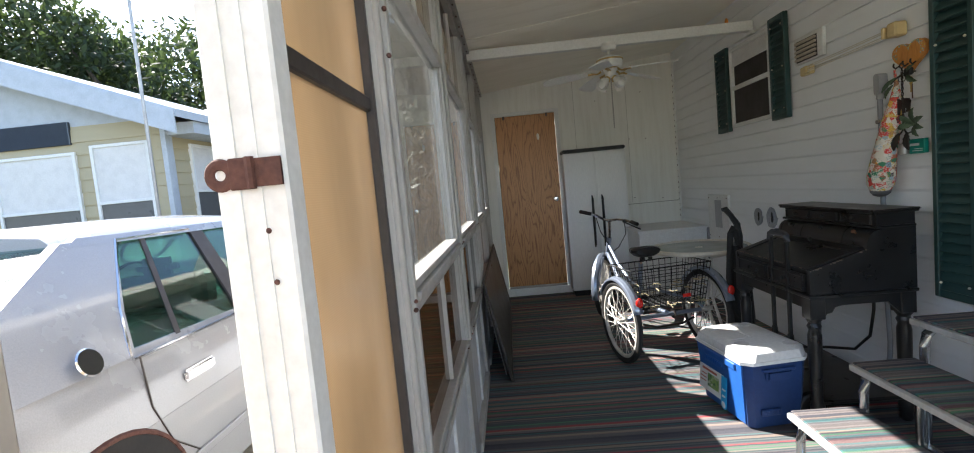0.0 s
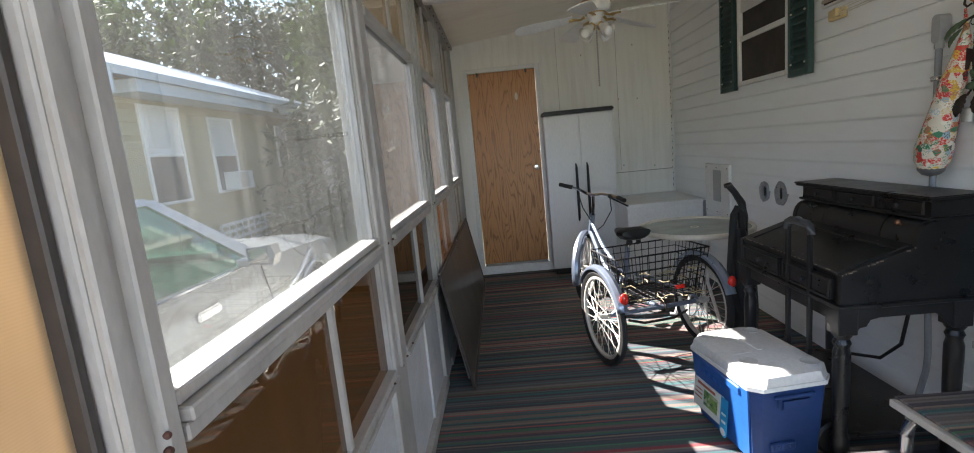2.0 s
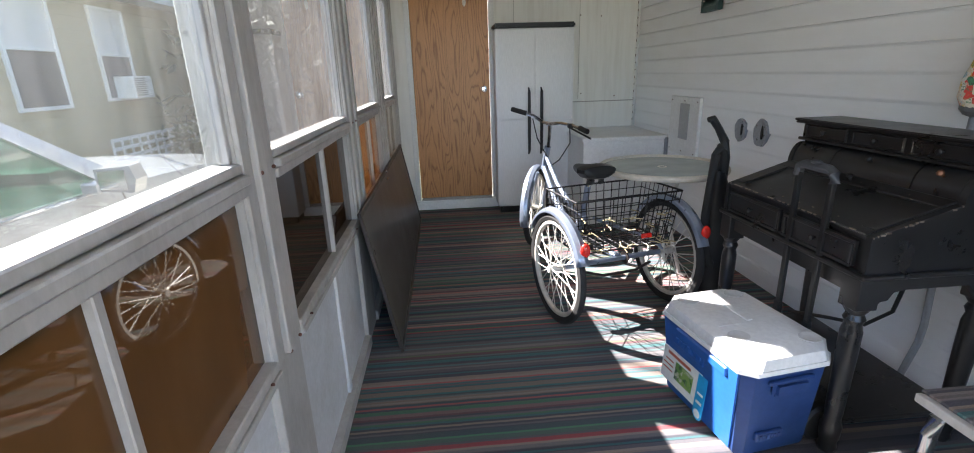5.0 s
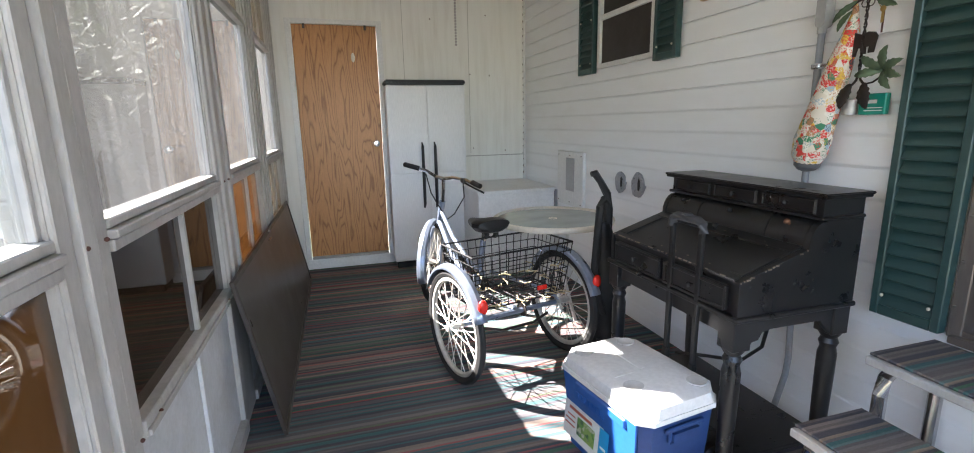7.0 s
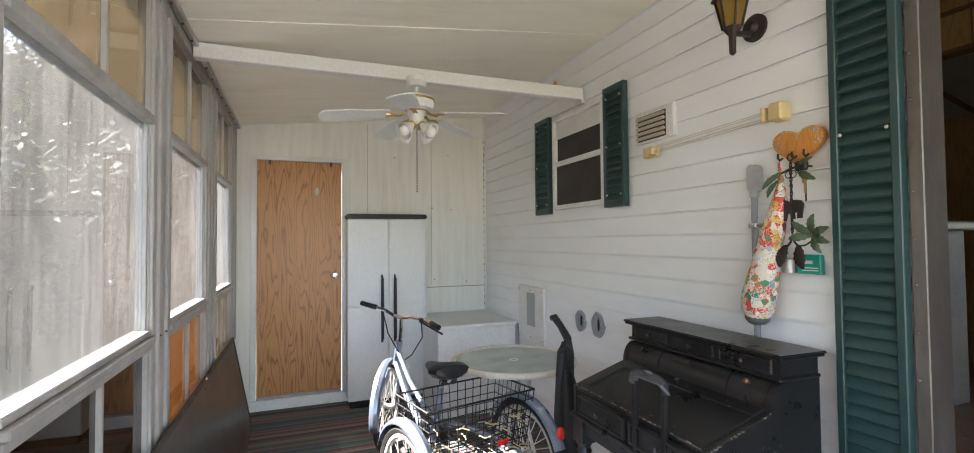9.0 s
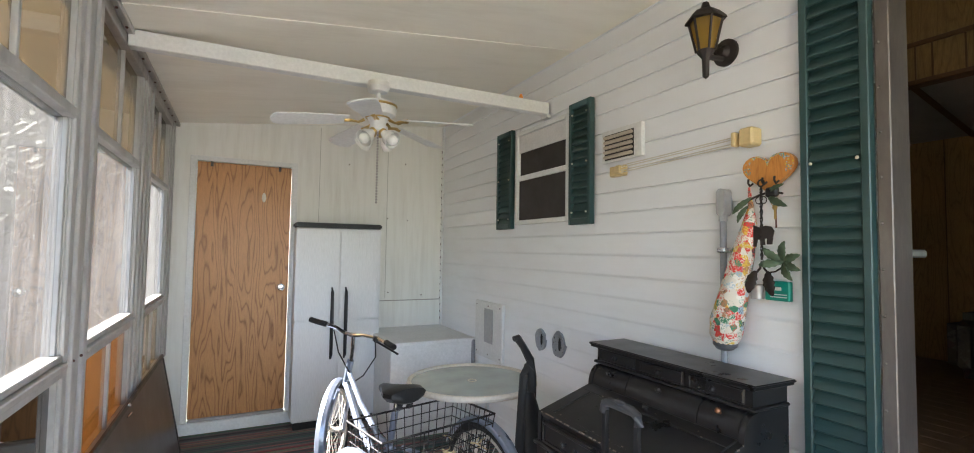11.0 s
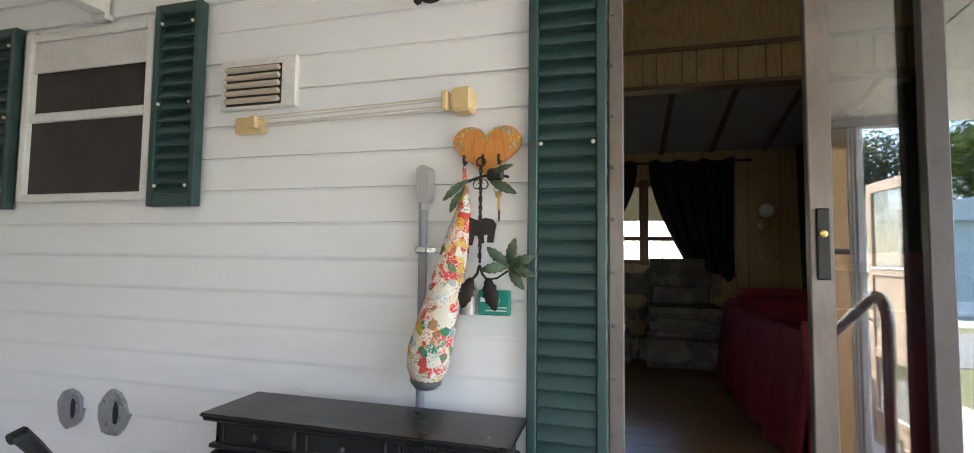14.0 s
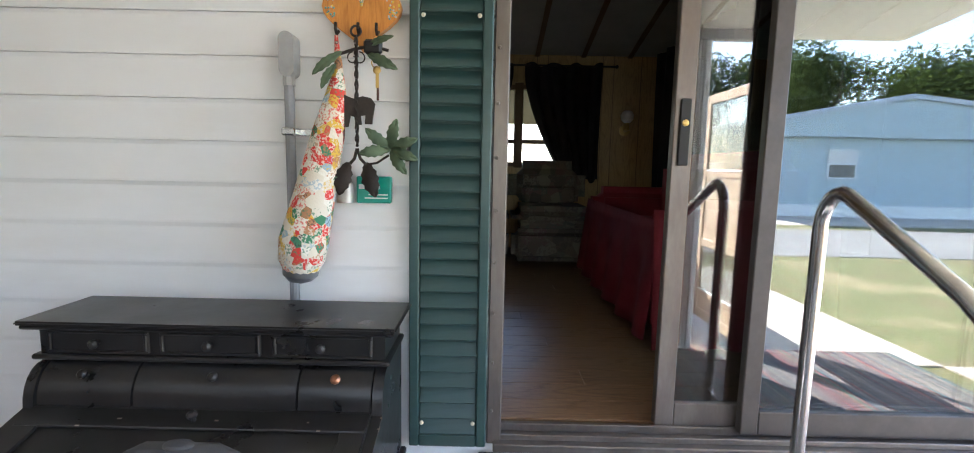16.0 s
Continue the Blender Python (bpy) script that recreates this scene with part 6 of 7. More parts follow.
def leaf(sh, base, direction, length, width, curl=0.02):
    """A toothed metal leaf, lying nearly in the plane of the wall and bent outwards."""
    b = Vector(base)
    d = Vector((0, direction[0], direction[1])).normalized()
    n = Vector((-1, 0, 0))
    w = d.cross(n)
    rows_ = []
    for i in range(11):
        f = i / 10
        hw = width * (math.sin(math.pi * min(1, f * 0.93 + 0.05)) ** 0.8) * (1.0 if i % 2 else 0.8)
        c = b + d * (length * f) + n * (curl * math.sin(f * 2.2))
        rows_.append([c + w * (-hw) + n * 0.004, c, c + w * hw + n * 0.004])
    sh.sheet(rows_)


orn = thing("bear_ornament", (EX - 0.06, 2.75, 1.5), "black iron hanging ornament with bear and leaves", "ornament")
OX = EX - 0.06
s = Shape()
for ph in (0, math.pi):
    s.tube([(OX + 0.003 * math.cos(i * 0.9 + ph), 2.750 + 0.003 * math.sin(i * 0.9 + ph), 1.70 - i * 0.0075) for i in range(37)], 0.003, 5)
s.tube([(OX, 2.75, 1.425), (OX, 2.757, 1.40), (OX, 2.77, 1.385)], 0.004, 6).tube([(OX, 2.75, 1.425), (OX, 2.742, 1.40), (OX, 2.728, 1.385)], 0.004, 6).tube([(OX, 2.728, 1.385), (OX, 2.70, 1.39), (OX, 2.67, 1.41)], 0.003, 6)
s.tube([(OX, 2.67, 1.665), (OX, 2.71, 1.675), (OX, 2.75, 1.668), (OX, 2.79, 1.655), (OX, 2.82, 1.635)], 0.004, 6).torus(0.012, 0.003, pose(OX, 2.75, 1.71, 0, 90, 0), 16, 5)
for sg in (-1, 1):
    s.tube([(OX, 2.75 + sg * (0.008 + 0.016 * math.sin(q) * (1 - q / 9)), 1.645 + 0.016 * math.cos(q) * (1 - q / 9)) for q in [k * 0.5 for k in range(13)]], 0.0018, 5)
s.done("stem", IRON, orn)
s = Shape()
bm_ = pose(OX + 0.004, 2.752, 1.52, 90, 0, -90)
s.prism([(-0.045, 0.03), (-0.052, 0.02), (-0.048, 0.008), (-0.034, 0.004), (-0.032, -0.03), (-0.038, -0.042), (-0.02, -0.042), (-0.014, -0.014), (-0.002, -0.018), (-0.002, -0.036), (0.014, -0.036), (0.012, -0.014), (0.024, -0.012), (0.022, -0.034), (0.04, -0.034), (0.044, -0.006), (0.048, 0.016), (0.038, 0.03), (0.018, 0.034), (-0.006, 0.028), (-0.022, 0.034), (-0.03, 0.038), (-0.038, 0.034)], 0.006, bm_)
s.done("bear_shape", IRON, orn)
s = Shape()
leaf(s, (OX, 2.772, 1.39), (0.25, -1), 0.085, 0.024, 0.015)
leaf(s, (OX, 2.726, 1.39), (-0.3, -1), 0.09, 0.024, 0.015)
leaf(s, (OX, 2.79, 1.41), (1, 0.12), 0.05, 0.012)
ob = s.done("dark_leaf", IRON, orn)
ob.modifiers.new("sheet", "SOLIDIFY").thickness = 0.002
s = Shape()
for a in (75, 140, 190, -20, -55, 20):
    leaf(s, (OX - 0.01, 2.662, 1.425), (-math.cos(radians(a)), math.sin(radians(a))), 0.075, 0.016, 0.03)
leaf(s, (OX, 2.785, 1.66), (0.8, -0.7), 0.09, 0.013)
leaf(s, (OX, 2.80, 1.63), (0.5, -1), 0.07, 0.012)
leaf(s, (OX, 2.72, 1.655), (-0.9, -0.45), 0.085, 0.015)
leaf(s, (OX, 2.72, 1.675), (-1, 0.3), 0.07, 0.010)
leaf(s, (OX, 2.79, 1.37), (0.9, -0.6), 0.05, 0.014)
ob = s.done("green_leaf", IRONGREEN, orn, kind="stuff")
ob.modifiers.new("sheet", "SOLIDIFY").thickness = 0.002
ky = thing("key_ring", (OX, 2.70, 1.6), "keys and black pouch hanging on the rack", "keys")
Shape().box((OX - 0.012, 2.685, 1.655), (OX + 0.008, 2.73, 1.69), 0.006).done("pouch", BLACKP, ky)
Shape().torus(0.012, 0.0015, pose(OX, 2.70, 1.635, 0, 90, 0), 14, 4).box((OX - 0.001, 2.694, 1.575), (OX + 0.001, 2.702, 1.622)).ball((OX, 2.699, 1.618), (0.002, 0.01, 0.01)).done("key", BRASS, ky)
Shape().box((OX + 0.003, 2.695, 1.545), (OX + 0.006, 2.701, 1.62), 0.001).done("red_tag", RUST, ky)
tn = thing("green_packet", (EX - 0.012, 2.715, 1.32), "small teal green packet with white print", "packet")
Shape().box((EX - 0.028, 2.672, 1.285), (EX - 0.006, 2.762, 1.355), 0.003).done("body", GREENTIN, tn)
Shape().box((EX - 0.030, 2.70, 1.322), (EX - 0.0285, 2.755, 1.334)).box((EX - 0.030, 2.68, 1.297), (EX - 0.0285, 2.74, 1.300)).box((EX - 0.030, 2.68, 1.306), (EX - 0.0285, 2.73, 1.309)).done("print_bar", PLASTIC, tn, False)
Shape().lathe([(0.0, 0), (0.022, 0.001), (0.022, 0.05), (0.018, 0.055), (0.0, 0.055)], Matrix.Translation((EX - 0.03, 2.79, 1.285)), 14).done("tin_can", ALU_GREY, None, True, "small grey tin behind the hanging ornament", "tin")

# ---- outside ----
car = thing("parked_car", (-2.25, 3.0, GZ), "white four-door sedan with chrome trim, parked", "car")
CXM = -2.25


def hull(y, hw, zb, zs, zt, tw):
    """A cross-section of the car's body: sill, shoulder and deck."""
    half = [(hw - 0.10, zb), (hw - 0.02, zb + 0.06), (hw, zb + 0.28), (hw, zs - 0.22), (hw - 0.015, zs - 0.08), (hw - 0.05, zs), (tw, zt)]
    return [(CXM + x, y, z) for x, z in half] + [(CXM - x, y, z) for x, z in half[::-1]]


st_ = [(0.22, 0.80, 0.25, 0.62, 0.66, 0.6), (0.27, 0.90, 0.14, 0.78, 0.84, 0.66), (0.5, 0.95, 0.10, 0.83, 0.90, 0.7), (1.2, 0.97, 0.08, 0.84, 0.90, 0.7), (2.0, 0.97, 0.08, 0.84, 0.87, 0.75), (3.0, 0.97, 0.08, 0.82, 0.84, 0.75), (3.8, 0.97, 0.08, 0.80, 0.83, 0.7), (4.4, 0.96, 0.08, 0.76, 0.83, 0.62), (5.0, 0.95, 0.10, 0.72, 0.79, 0.6), (5.45, 0.90, 0.14, 0.66, 0.72, 0.58), (5.58, 0.80, 0.2, 0.58, 0.62, 0.5)]
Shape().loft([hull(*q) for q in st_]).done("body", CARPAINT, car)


def cs(y, h, out=0.0, side=1):
    """A point on the car's side glass: along y, h from belt 0 to roof 1."""
    return Vector((CXM + side * (0.925 - 0.235 * h - 0.03 * h * h + out), y, 0.82 + 0.44 * h))


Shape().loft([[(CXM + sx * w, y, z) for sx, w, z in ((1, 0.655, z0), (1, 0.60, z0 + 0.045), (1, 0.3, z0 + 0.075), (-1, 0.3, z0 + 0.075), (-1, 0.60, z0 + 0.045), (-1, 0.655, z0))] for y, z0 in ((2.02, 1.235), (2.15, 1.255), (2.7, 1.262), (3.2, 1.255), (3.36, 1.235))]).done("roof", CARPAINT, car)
for side in (1, -1):
    def slab(poly, o0, o1, nm, mat):
        a = [cs(y, h, o0, side) for y, h in poly]
        b = [cs(y, h, o1, side) for y, h in poly]
        return Shape().loft([a, b]).done(nm, mat, car)
    slab([(1.18, 0.0), (1.98, 0.0), (2.06, 0.35), (2.28, 0.99), (2.02, 0.99)], -0.03, 0.012, "rear_pillar", CARPAINT)
    slab([(2.68, 0.0), (2.80, 0.0), (2.86, 0.99), (2.76, 0.99)], -0.02, 0.008, "door_pillar", DARKFRAME)
    slab([(3.80, 0.0), (3.98, -0.02), (3.42, 0.99), (3.32, 0.99)], -0.02, 0.010, "front_pillar", CARPAINT)
    slab([(2.02, 0.94), (3.40, 0.94), (3.36, 1.02), (2.1, 1.02)], -0.02, 0.012, "roof_rail", CARPAINT)
    slab([(1.99, 0.02), (2.68, 0.0), (2.76, 0.95), (2.29, 0.95), (2.08, 0.36)], -0.006, -0.002, "side_window", CARGLASS)
    slab([(2.80, 0.0), (3.82, -0.02), (3.34, 0.95), (2.86, 0.95)], -0.006, -0.002, "side_window", CARGLASS)
    slab([(2.22, 0.02), (2.25, 0.02), (2.44, 0.95), (2.41, 0.95)], -0.002, 0.004, "window_bar", DARKFRAME)
    Shape().tube([cs(1.96, 0.0, 0.006, side), cs(2.05, 0.38, 0.008, side), cs(2.27, 0.96, 0.008, side), cs(2.75, 0.97, 0.008, side)], 0.008, 6).tube([cs(1.96, -0.02, 0.012, side), cs(2.8, -0.03, 0.012, side), cs(3.85, -0.05, 0.012, side)], 0.007, 6).done("chrome_trim", CHROME, car)
    xo = CXM + side * 0.97
    for y in (2.27, 3.25):
        hd = Shape().box((xo - 0.01, y - 0.10, 0.635), (xo + 0.012, y + 0.10, 0.685), 0.010, None, 2)
        hd.done("door_handle", CHROME, car)
    s = Shape()
    for poly in ([(1.97, 0.82), (1.98, 0.62), (2.06, 0.45), (2.22, 0.32), (2.30, 0.10)], [(2.74, 0.80), (2.76, 0.5), (2.75, 0.12)], [(3.86, 0.78), (3.93, 0.5), (3.94, 0.12)]):
        s.tube([(xo + 0.001 - (0.012 if z > 0.72 else 0.0), y, z) for y, z in poly], 0.004, 5)
    s.done("door_gap", DARKFRAME, car)
    Shape().box((xo - 0.004, 0.7, 0.30), (xo + 0.012, 5.2, 0.335), 0.004).box((xo - 0.002, 0.6, 0.55), (xo + 0.002, 5.1, 0.556)).done("side_moulding", CARPAINT, car)
    Shape().lathe([(0.0, 0.0), (0.045, 0.0), (0.05, 0.004), (0.045, 0.009), (0.0, 0.008)], pose(xo - 0.03, 1.78, 0.865, 0, 70 * side, 0), 24).done("round_badge", CHROME, car)
    for y in (1.76, 4.66):
        ar = Shape().lathe([(0.0, 0.0), (0.37, 0.0), (0.37, 0.006), (0.0, 0.006)], pose(xo, y, GZ + 0.34, 0, 90 * side, 0), 36).done("wheel_arch", RUBBER, car)
        Shape().torus(0.372, 0.012, pose(xo, y, GZ + 0.34, 0, 90, 0), 40, 6).done("arch_lip", RUST if y < 2 else CARPAINT, car)
        w = Shape().torus(0.265, 0.07, pose(xo - side * 0.06, y, GZ + 0.335, 0, 90, 0), 36, 10).done("wheel", RUBBER, car)
        Shape().lathe([(0.0, 0.02), (0.06, 0.02), (0.16, 0.0), (0.2, 0.012), (0.21, 0.0)], pose(xo, y, GZ + 0.335, 0, 90 * side, 0), 28).done("hub_cap", CHROME, w)
    mi = Shape().loft([[(xo + side * 0.02 + side * dx, y, 0.86 + dz) for dx, dz in ((0, -0.05), (0.15, -0.06), (0.17, 0.0), (0.15, 0.06), (0.0, 0.05))] for y in (3.66, 3.75)])
    mi.done("side_mirror", CARPAINT, car)
    Shape().box((min(xo - side * 0.05, xo + side * 0.03), 3.65, 0.80), (max(xo - side * 0.05, xo + side * 0.03), 3.74, 0.85), 0.008).done("mirror_foot", CARPAINT, car)
    Shape().loft([[(xo + side * (0.035 + dx), y, 0.86 + dz) for dx, dz in ((0, -0.04), (0.115, -0.045), (0.115, 0.045), (0, 0.04))] for y in (3.653, 3.659)]).done("mirror_glass", CHROME, car)
a = [cs(3.98, -0.02, -0.02, 1), cs(3.98, -0.02, -0.02, -1), cs(3.38, 0.99, -0.02, -1), cs(3.38, 0.99, -0.02, 1)]
Shape().loft([a, [p + Vector((0, -0.006, -0.004)) for p in a]]).done("windscreen", CARGLASS, car, False)
a = [cs(1.25, 0.05, -0.02, 1), cs(1.25, 0.05, -0.02, -1), cs(2.04, 0.99, -0.02, -1), cs(2.04, 0.99, -0.02, 1)]
Shape().loft([a, [p + Vector((0, 0.006, -0.004)) for p in a]]).done("rear_window", CARGLASS, car, False)
for y, wd_ in ((1.75, 1.3), (2.85, 0.55)):
    for cx in ((CXM,) if wd_ > 1 else (CXM - 0.36, CXM + 0.36)):
        soft_box(Shape(), (cx - wd_ / 2, y, 0.55), (cx + wd_ / 2, y + 0.2, 1.0), 0.06).box((cx - 0.12, y + 0.02, 0.99), (cx + 0.12, y + 0.12, 1.1), 0.04, None, 2).done("car_seat", SEAT, car)
soft_box(Shape(), (CXM - 0.75, 3.75, 0.72), (CXM + 0.75, 4.05, 0.88), 0.06).done("dashboard", SEAT, car)
Shape().torus(0.18, 0.014, pose(CXM - 0.38, 3.62, 0.86, 65, 0, 0), 28, 6).done("steering_wheel", BLACKP, car)


def lapped(lo, hi, z0, z1, face, pitch=0.2):
    """Lapped boards along one face of a far wall. face: outward direction."""
    q = Shape()
    n = int((z1 - z0) / pitch)
    for i in range(n):
        z = z0 + i * pitch
        if face == "x":
            q.loft([[(lo, y, z), (lo + 0.025, y, z), (lo + 0.006, y, z + pitch), (lo, y, z + pitch)] for y in hi])
        else:
            q.loft([[(x, lo, z), (x, lo - 0.025, z), (x, lo - 0.006, z + pitch), (x, lo, z + pitch)] for x in hi])
    return q


def house_window(house, c, w, h, face):
    """A sash window with frame, sill, dark lower half and pale upper blind."""
    m = Matrix.Translation(c) @ (pose(0, 0, 0) if face == "x" else pose(0, 0, 0, 0, 0, -90))
    q = Shape()
    for lo, hi in (((-w / 2 - 0.05, -h / 2 - 0.05), (-w / 2, h / 2 + 0.05)), ((w / 2, -h / 2 - 0.05), (w / 2 + 0.05, h / 2 + 0.05)), ((-w / 2, h / 2), (w / 2, h / 2 + 0.05)), ((-w / 2, -h / 2 - 0.05), (w / 2, -h / 2)), ((-w / 2, -0.02), (w / 2, 0.025))):
        q.box((0.0, lo[0], lo[1]), (0.06, hi[0], hi[1]), 0.004, m)
    wn_ = q.done("window", WHITE, house)
    Shape().box((0.024, -w / 2, 0.02), (0.036, w / 2, h / 2), 0, m).done("blind", BLIND, wn_, False)
    Shape().box((0.022, -w / 2, -h / 2), (0.034, w / 2, -0.02), 0, m).done("screen", paint("grey_screen", (0.12, 0.12, 0.12), 0.3), wn_, False)


nh = thing("neighbour_house", (-8.6, 11, GZ), "pale yellow sided house with white gable roof", "house")
NX, NY = -5.2, 7.85
Shape().box((-12.0, NY, GZ), (NX, 16.0, 2.9)).done("wall", YELLOW, nh, False)
lapped(NX, (NY, 16.0), 0.25, 2.9, "x").done("side_siding", YELLOW, nh, False)
lapped(NY, (-12.0, NX), 0.25, 2.9, "y").done("front_siding", YELLOW, nh, False)
Shape().prism([(-12.0, 2.9), (NX, 2.9), (-8.6, 4.22)], 0.05, Matrix.Translation((0, NY + 0.05, 0)) @ pose(0, 0, 0, 90, 0, 0)).done("gable", ROOFW, nh, False)
s = Shape()
for sg in (1, -1):
    s.loft([[(-8.6, y, 4.27), (-8.6 + sg * 3.95, y, 2.80), (-8.6 + sg * 3.95, y, 2.92), (-8.6, y, 4.40)] for y in (NY - 0.45, 16.4)])
s.done("roof", ROOFW, nh, False)
s = Shape().box((NX - 0.02, NY - 0.06, GZ), (NX + 0.06, NY + 0.10, 2.88), 0.004)
s.box((NX, NY, 2.62), (NX + 0.5, 16.0, 2.80))
s.prism([(-8.6, 4.36), (-8.6, 4.02), (-4.68, 2.56), (-4.68, 2.9)], 0.03, Matrix.Translation((0, NY - 0.44, 0)) @ pose(0, 0, 0, 90, 0, 0))
s.done("fascia", ROOFW, nh, False)
house_window(nh, (NX, 8.87, 1.74), 0.86, 1.5, "x")
house_window(nh, (NX, 10.63, 1.72), 0.76, 1.36, "x")
house_window(nh, (NX, 13.3, 1.9), 0.5, 0.9, "x")
house_window(nh, (-5.92, NY, 1.65), 0.86, 1.75, "y")
house_window(nh, (-7.35, NY, 1.6), 1.3, 1.7, "y")
Shape().box((-7.9, NY - 0.05, 2.62), (-6.7, NY + 0.02, 2.98), 0.01).done("transom_window", paint("dark_glass", (0.05, 0.06, 0.08), 0.08), nh)
ac = thing("window_air_conditioner", (NX + 0.2, 10.75, 0.98), "white window air conditioner on the house wall", "air conditioner")
Shape().box((NX + 0.02, 10.45, 1.02), (NX + 0.34, 11.0, 1.38), 0.01).done("case", WHITE, ac)
s = Shape()
for i in range(9):
    s.box((NX + 0.34, 10.48, 1.06 + i * 0.034), (NX + 0.347, 10.78, 1.078 + i * 0.034))
s.done("grille", ALU_GREY, ac, False)
fe = thing("lattice_skirt", (-4.9, 12.0, GZ), "low white slatted skirting fence by the house", "fence")
s = Shape()
for i in range(22):
    y = 9.6 + i * 0.24
    s.box((-4.93, y, GZ), (-4.90, y + 0.03, GZ + 0.55))
for z in (0.08, 0.22, 0.36, 0.5):
    s.box((-4.90, 9.6, GZ + z), (-4.88, 14.8, GZ + z + 0.06))
s.done("slat", WHITE, fe, False)
Shape().tube([(-4.5, 6.55, GZ), (-4.5, 6.55, 3), (-4.47, 6.55, 7.5)], [0.024, 0.022, 0.016]).done("antenna_mast", ALU_GREY, None, True, "thin grey steel antenna mast", "mast")
Shape().box((-3.9, 12.6, GZ), (-3.75, 12.75, 1.55), 0.01).box((-3.93, 12.5, 0.9), (-3.72, 12.85, 1.5), 0.02).done("meter_post", WHITE, None, True, "white utility meter post", "post")

bh = thing("blue_house", (-16, -12, GZ), "pale blue house with white low gable roof", "house")
Shape().box((-20, -22, GZ), (-13.5, -5.6, 2.7)).done("wall", BLUEWALL, bh, False)
lapped(-13.5, (-22, -5.6), 0.3, 2.7, "x", 0.25).done("siding", BLUEWALL, bh, False)
Shape().prism([(-22.3, 2.6), (-5.2, 2.6), (-5.2, 2.75), (-11.5, 3.9), (-22.3, 2.8)], 7.2, Matrix.Translation((-20.4, 0, 0)) @ pose(0, 0, 0, 90, 0, 90)).done("roof", BLUEWALL, bh, False)
s = Shape()
s.loft([[(x, -11.5, 3.9), (x, -5.0, 2.72), (x, -5.0, 2.86), (x, -11.5, 4.05)] for x in (-20.6, -13.1)]).loft([[(x, -11.5, 3.9), (x, -22.4, 2.75), (x, -22.4, 2.9), (x, -11.5, 4.05)] for x in (-20.6, -13.1)])
s.done("roof_edge", ROOFW, bh, False)
Shape().box((-13.5, -22, GZ), (-13.44, -5.6, 0.3)).done("base", WHITE, bh, False)
house_window(bh, (-13.47, -9.6, 1.7), 0.9, 0.9, "x")


def leaf_crown(seed, count, R, H):
    """Leaf clusters on a lumpy crown, with gaps, as many small bent leaves."""
    rng_ = random.Random(seed)
    lumps = [(Vector((rng_.uniform(-1, 1) * R * 0.75, rng_.uniform(-1, 1) * R * 0.75, rng_.uniform(0.0, 1.0) * H)), rng_.uniform(0.28, 0.5) * R) for _ in range(16)]
    verts, faces = [], []
    for _ in range(count):
        c, r = rng_.choice(lumps)
        d = Vector((rng_.gauss(0, 1), rng_.gauss(0, 1), rng_.gauss(0, 0.8))).normalized()
        p = c + d * r * rng_.uniform(0.55, 1.08)
        u = Vector((rng_.gauss(0, 1), rng_.gauss(0, 1), rng_.gauss(0, 1))).normalized()
        v2 = u.orthogonal().normalized()
        L_, W_ = rng_.uniform(0.10, 0.2), rng_.uniform(0.04, 0.08)
        k = len(verts)
        verts += [p - u * L_, p + v2 * W_, p + u * L_, p - v2 * W_]
        faces.append((k, k + 1, k + 2, k + 3))
    me = bpy.data.meshes.new("crown")
    me.from_pydata([tuple(q) for q in verts], [], faces)
    me.materials.append(LEAF)
    return me


def oak(seed):
    rng_ = random.Random(seed)
    t = thing("oak_tree", (0, 0, 0), "large spreading live oak with grey bark", "tree", group="oak trees round the houses")
    q = Shape().tube([(0, 0, -0.2), (0.05, 0, 0.6), (0.15, 0.1, 2.0), (0.2, 0.2, 3.4)], [0.42, 0.32, 0.27, 0.22], 12)
    for i in range(8):
        a = i * 0.8 + rng_.uniform(-0.2, 0.2)
        r1, z1 = rng_.uniform(1.6, 2.6), rng_.uniform(4.2, 6.2)
        q.tube([(0.17, 0.15, rng_.uniform(1.9, 3.0)), (0.6 * math.cos(a), 0.6 * math.sin(a), 3.6), (r1 * math.cos(a), r1 * math.sin(a), z1), (r1 * 1.5 * math.cos(a + 0.2), r1 * 1.5 * math.sin(a + 0.2), z1 + 1.2)], [0.17, 0.14, 0.08, 0.03], 8)
    q.done("trunk", BARK, t)
    ob = new("crown", leaf_crown(seed, 15000, 4.2, 4.0))
    ob.location = (0, 0, 4.3)
    ob.parent = t
    return t


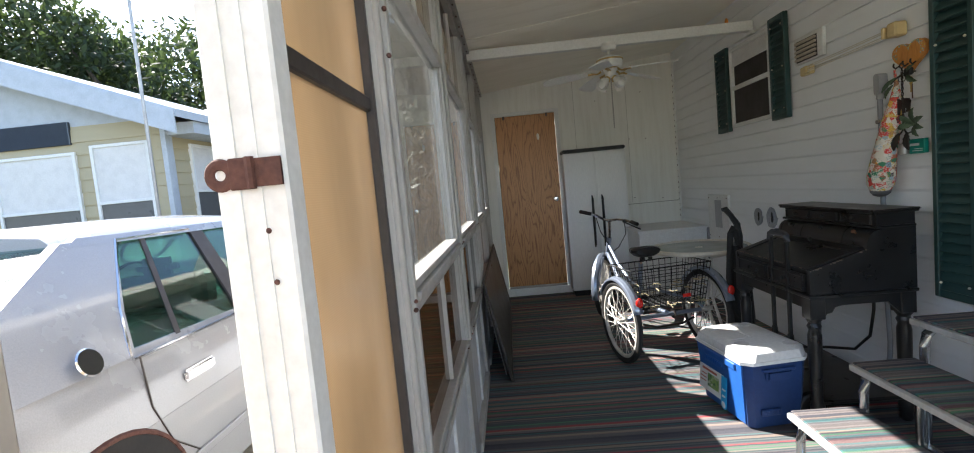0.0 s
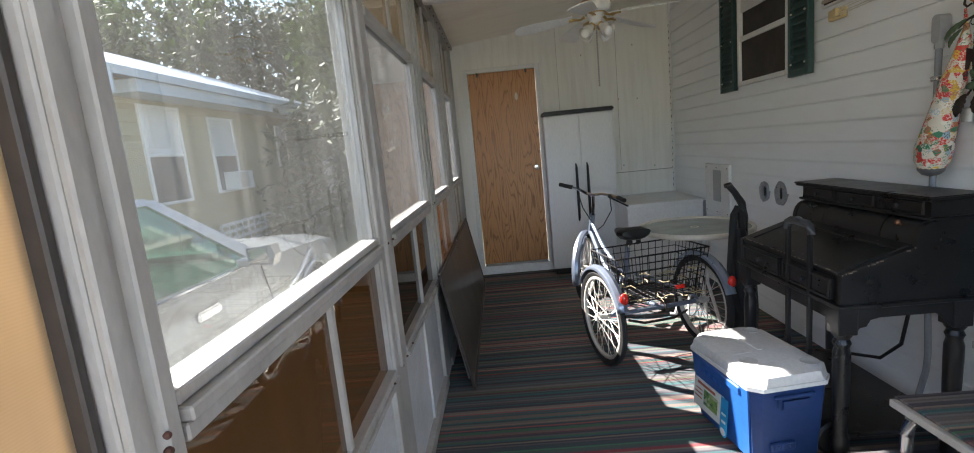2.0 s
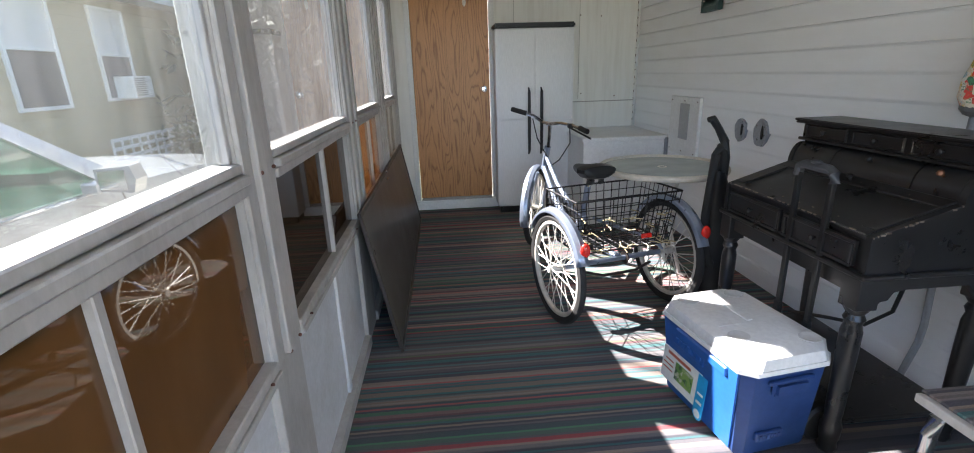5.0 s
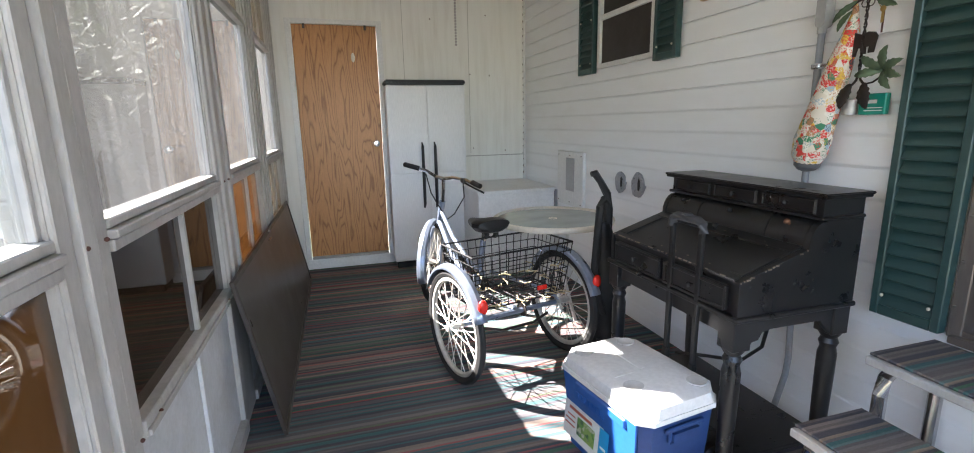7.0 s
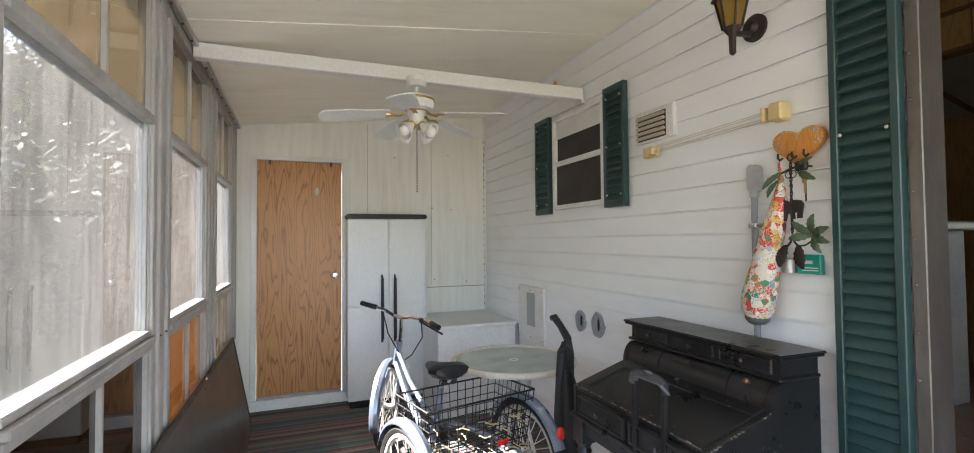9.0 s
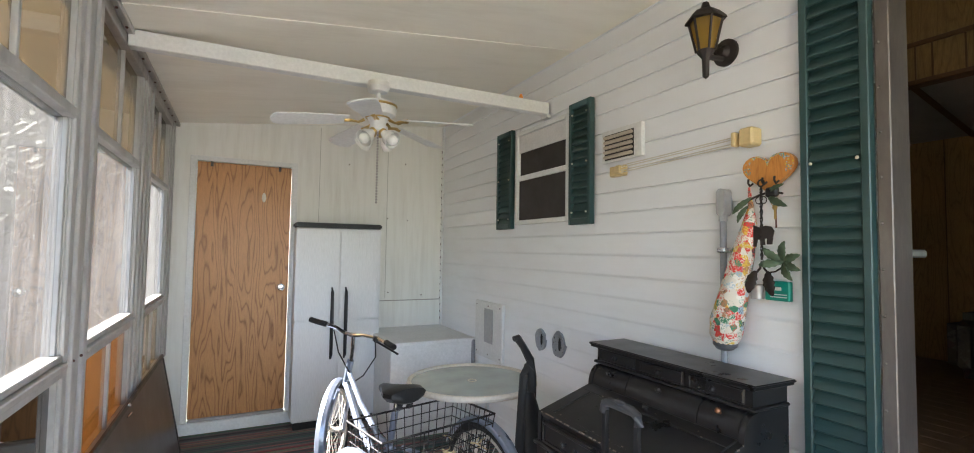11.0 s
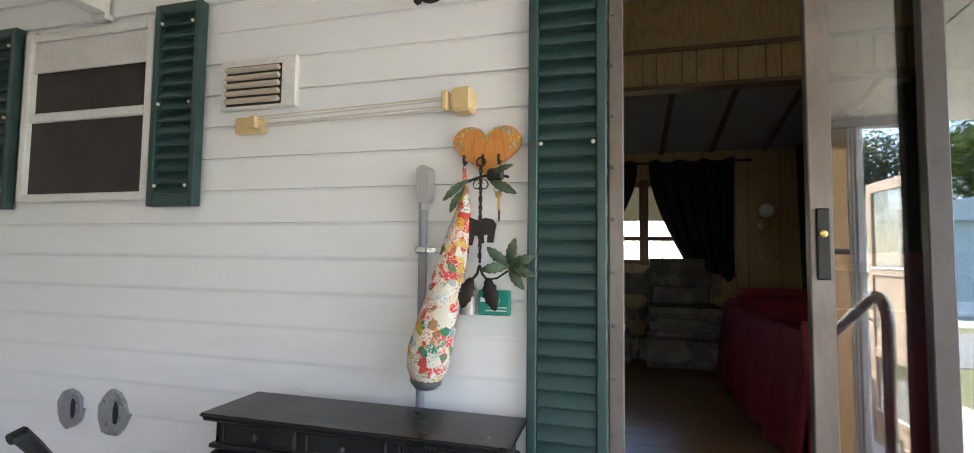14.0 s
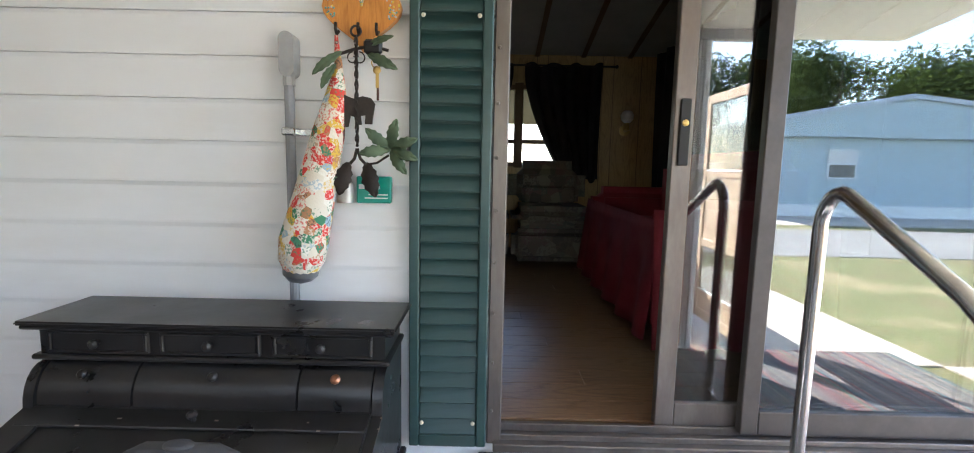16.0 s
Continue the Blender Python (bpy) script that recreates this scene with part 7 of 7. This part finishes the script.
t1, t2 = oak(1), oak(2)
t1.matrix_basis = pose(-12.5, 19, GZ, 0, 0, 20)
t2.matrix_basis = pose(-6.5, 21.0, GZ, 0, 0, 100)
for src, x, y, rz in ((t1, -2.2, 19.5, 200), (t2, -18, 14.5, 50), (t1, -19.0, 23, 300), (t1, -27, -17, 10), (t2, -26, -26, 70), (t2, -27, -8, 190), (t1, -3.6, 27, 150), (t2, 10.5, 4.5, 10)):
    copy_thing(src, pose(x, y, GZ, 0, 0, rz))
s = Shape()
rng = random.Random(12)
verts, faces = [], []
for i in range(5000):
    x, y = rng.uniform(-4.7, -3.2), rng.uniform(10.5, 17)
    z = GZ + abs(rng.gauss(0, 0.35))
    k = len(verts)
    u = Vector((rng.gauss(0, 1), rng.gauss(0, 1), rng.gauss(0.5, 1))).normalized() * rng.uniform(0.04, 0.1)
    w2 = u.orthogonal().normalized() * 0.025
    p = Vector((x, y, z))
    verts += [tuple(p - u), tuple(p + w2), tuple(p + u), tuple(p - w2)]
    faces.append((k, k + 1, k + 2, k + 3))
me = bpy.data.meshes.new("shrubs")
me.from_pydata(verts, [], faces)
me.materials.append(LEAF)
tagged(new("shrubs", me), "low green weeds and shrubs beside the house", "shrubs", kind="stuff")

hedge = leaf_crown(21, 14000, 4.6, 1.6)
for x, y, rz in ((-8.5, 22.5, 0), (-2.5, 18.5, 40), (2.5, 20.0, 110), (-5.2, 25, 190), (-0.6, 14.5, 70), (-17, 24, 250)):
    ob = tagged(new("far_shrubs", hedge), "dense green shrubs and low trees behind the houses", "shrubs", kind="stuff")
    ob.matrix_basis = pose(x, y, GZ + 0.9, 0, 0, rz)

# ---- lapped boards of the house wall ----
PITCH = 0.11
rng = random.Random(5)
for i in range(26):
    z0 = GZ + 0.02 + i * PITCH
    z1 = z0 + PITCH
    spans = [(-2.5, BY)]
    for (oy0, oy1, oz0, oz1) in ((HY0, HY1 + 0.018, HZ0 - 0.012, HZ1), (VY0, VY1, VZ0, VZ1)):
        if z1 > oz0 + 0.03 and z0 < oz1 - 0.03:
            nxt = []
            for a, b in spans:
                if oy0 > a and oy1 < b:
                    nxt += [(a, oy0), (oy1, b)]
                else:
                    nxt.append((a, b))
            spans = nxt
    for a, b in spans:
        j = rng.uniform(-0.0015, 0.0015)
        Shape().loft([[(EX + 0.014, y, z0), (EX + j, y, z0), (EX + 0.001 + j, y, z0 + 0.006), (EX + 0.006, y, z1 - 0.012), (EX + 0.010, y, z1 - 0.001), (EX + 0.014, y, z1 - 0.001)] for y in (a, b)]).done("siding_board", SIDING, wall_e, False)
s = Shape().box((EX - 0.014, BY - 0.02, 0.0), (EX + 0.01, BY - 0.001, 2.65), 0.002)
s.done("corner_trim", WHITE, wall_e)
rng = random.Random(8)
s = Shape()
for i in range(26):
    s.ball((EX - 0.016, BY - 0.012 + rng.uniform(-0.006, 0.006), 0.80 + i * 0.064), (0.0025, 0.005, rng.uniform(0.004, 0.014)), n=6)
s.done("rust_spot", RUST, wall_e, kind="stuff")

# ---- laminate planks of the room ----
floor_in = bpy.data.objects["floor_inner"]
plank = None
for r in range(26):
    for c in range(6):
        y = RY0 + (r * 0.43) % 1.2 - 1.2 + c * 1.2
        ya, yb = max(RY0, y), min(RY1, y + 1.2)
        if yb - ya < 0.05:
            continue
        x = EX + 0.11 + r * 0.123
        full = yb - ya > 1.19
        if full and plank is not None:
            piece("plank", plank, floor_in, Matrix.Translation((x + 0.061, (ya + yb) / 2, FZ - 0.003)))
            continue
        ob = Shape().box((-0.0605, -(yb - ya) / 2 + 0.0008, -0.003), (0.0605, (yb - ya) / 2 - 0.0008, 0.003), 0.001).done("plank", LAMINATE, floor_in, False, m=Matrix.Translation((x + 0.061, (ya + yb) / 2, FZ - 0.003)))
        if full:
            plank = ob.data
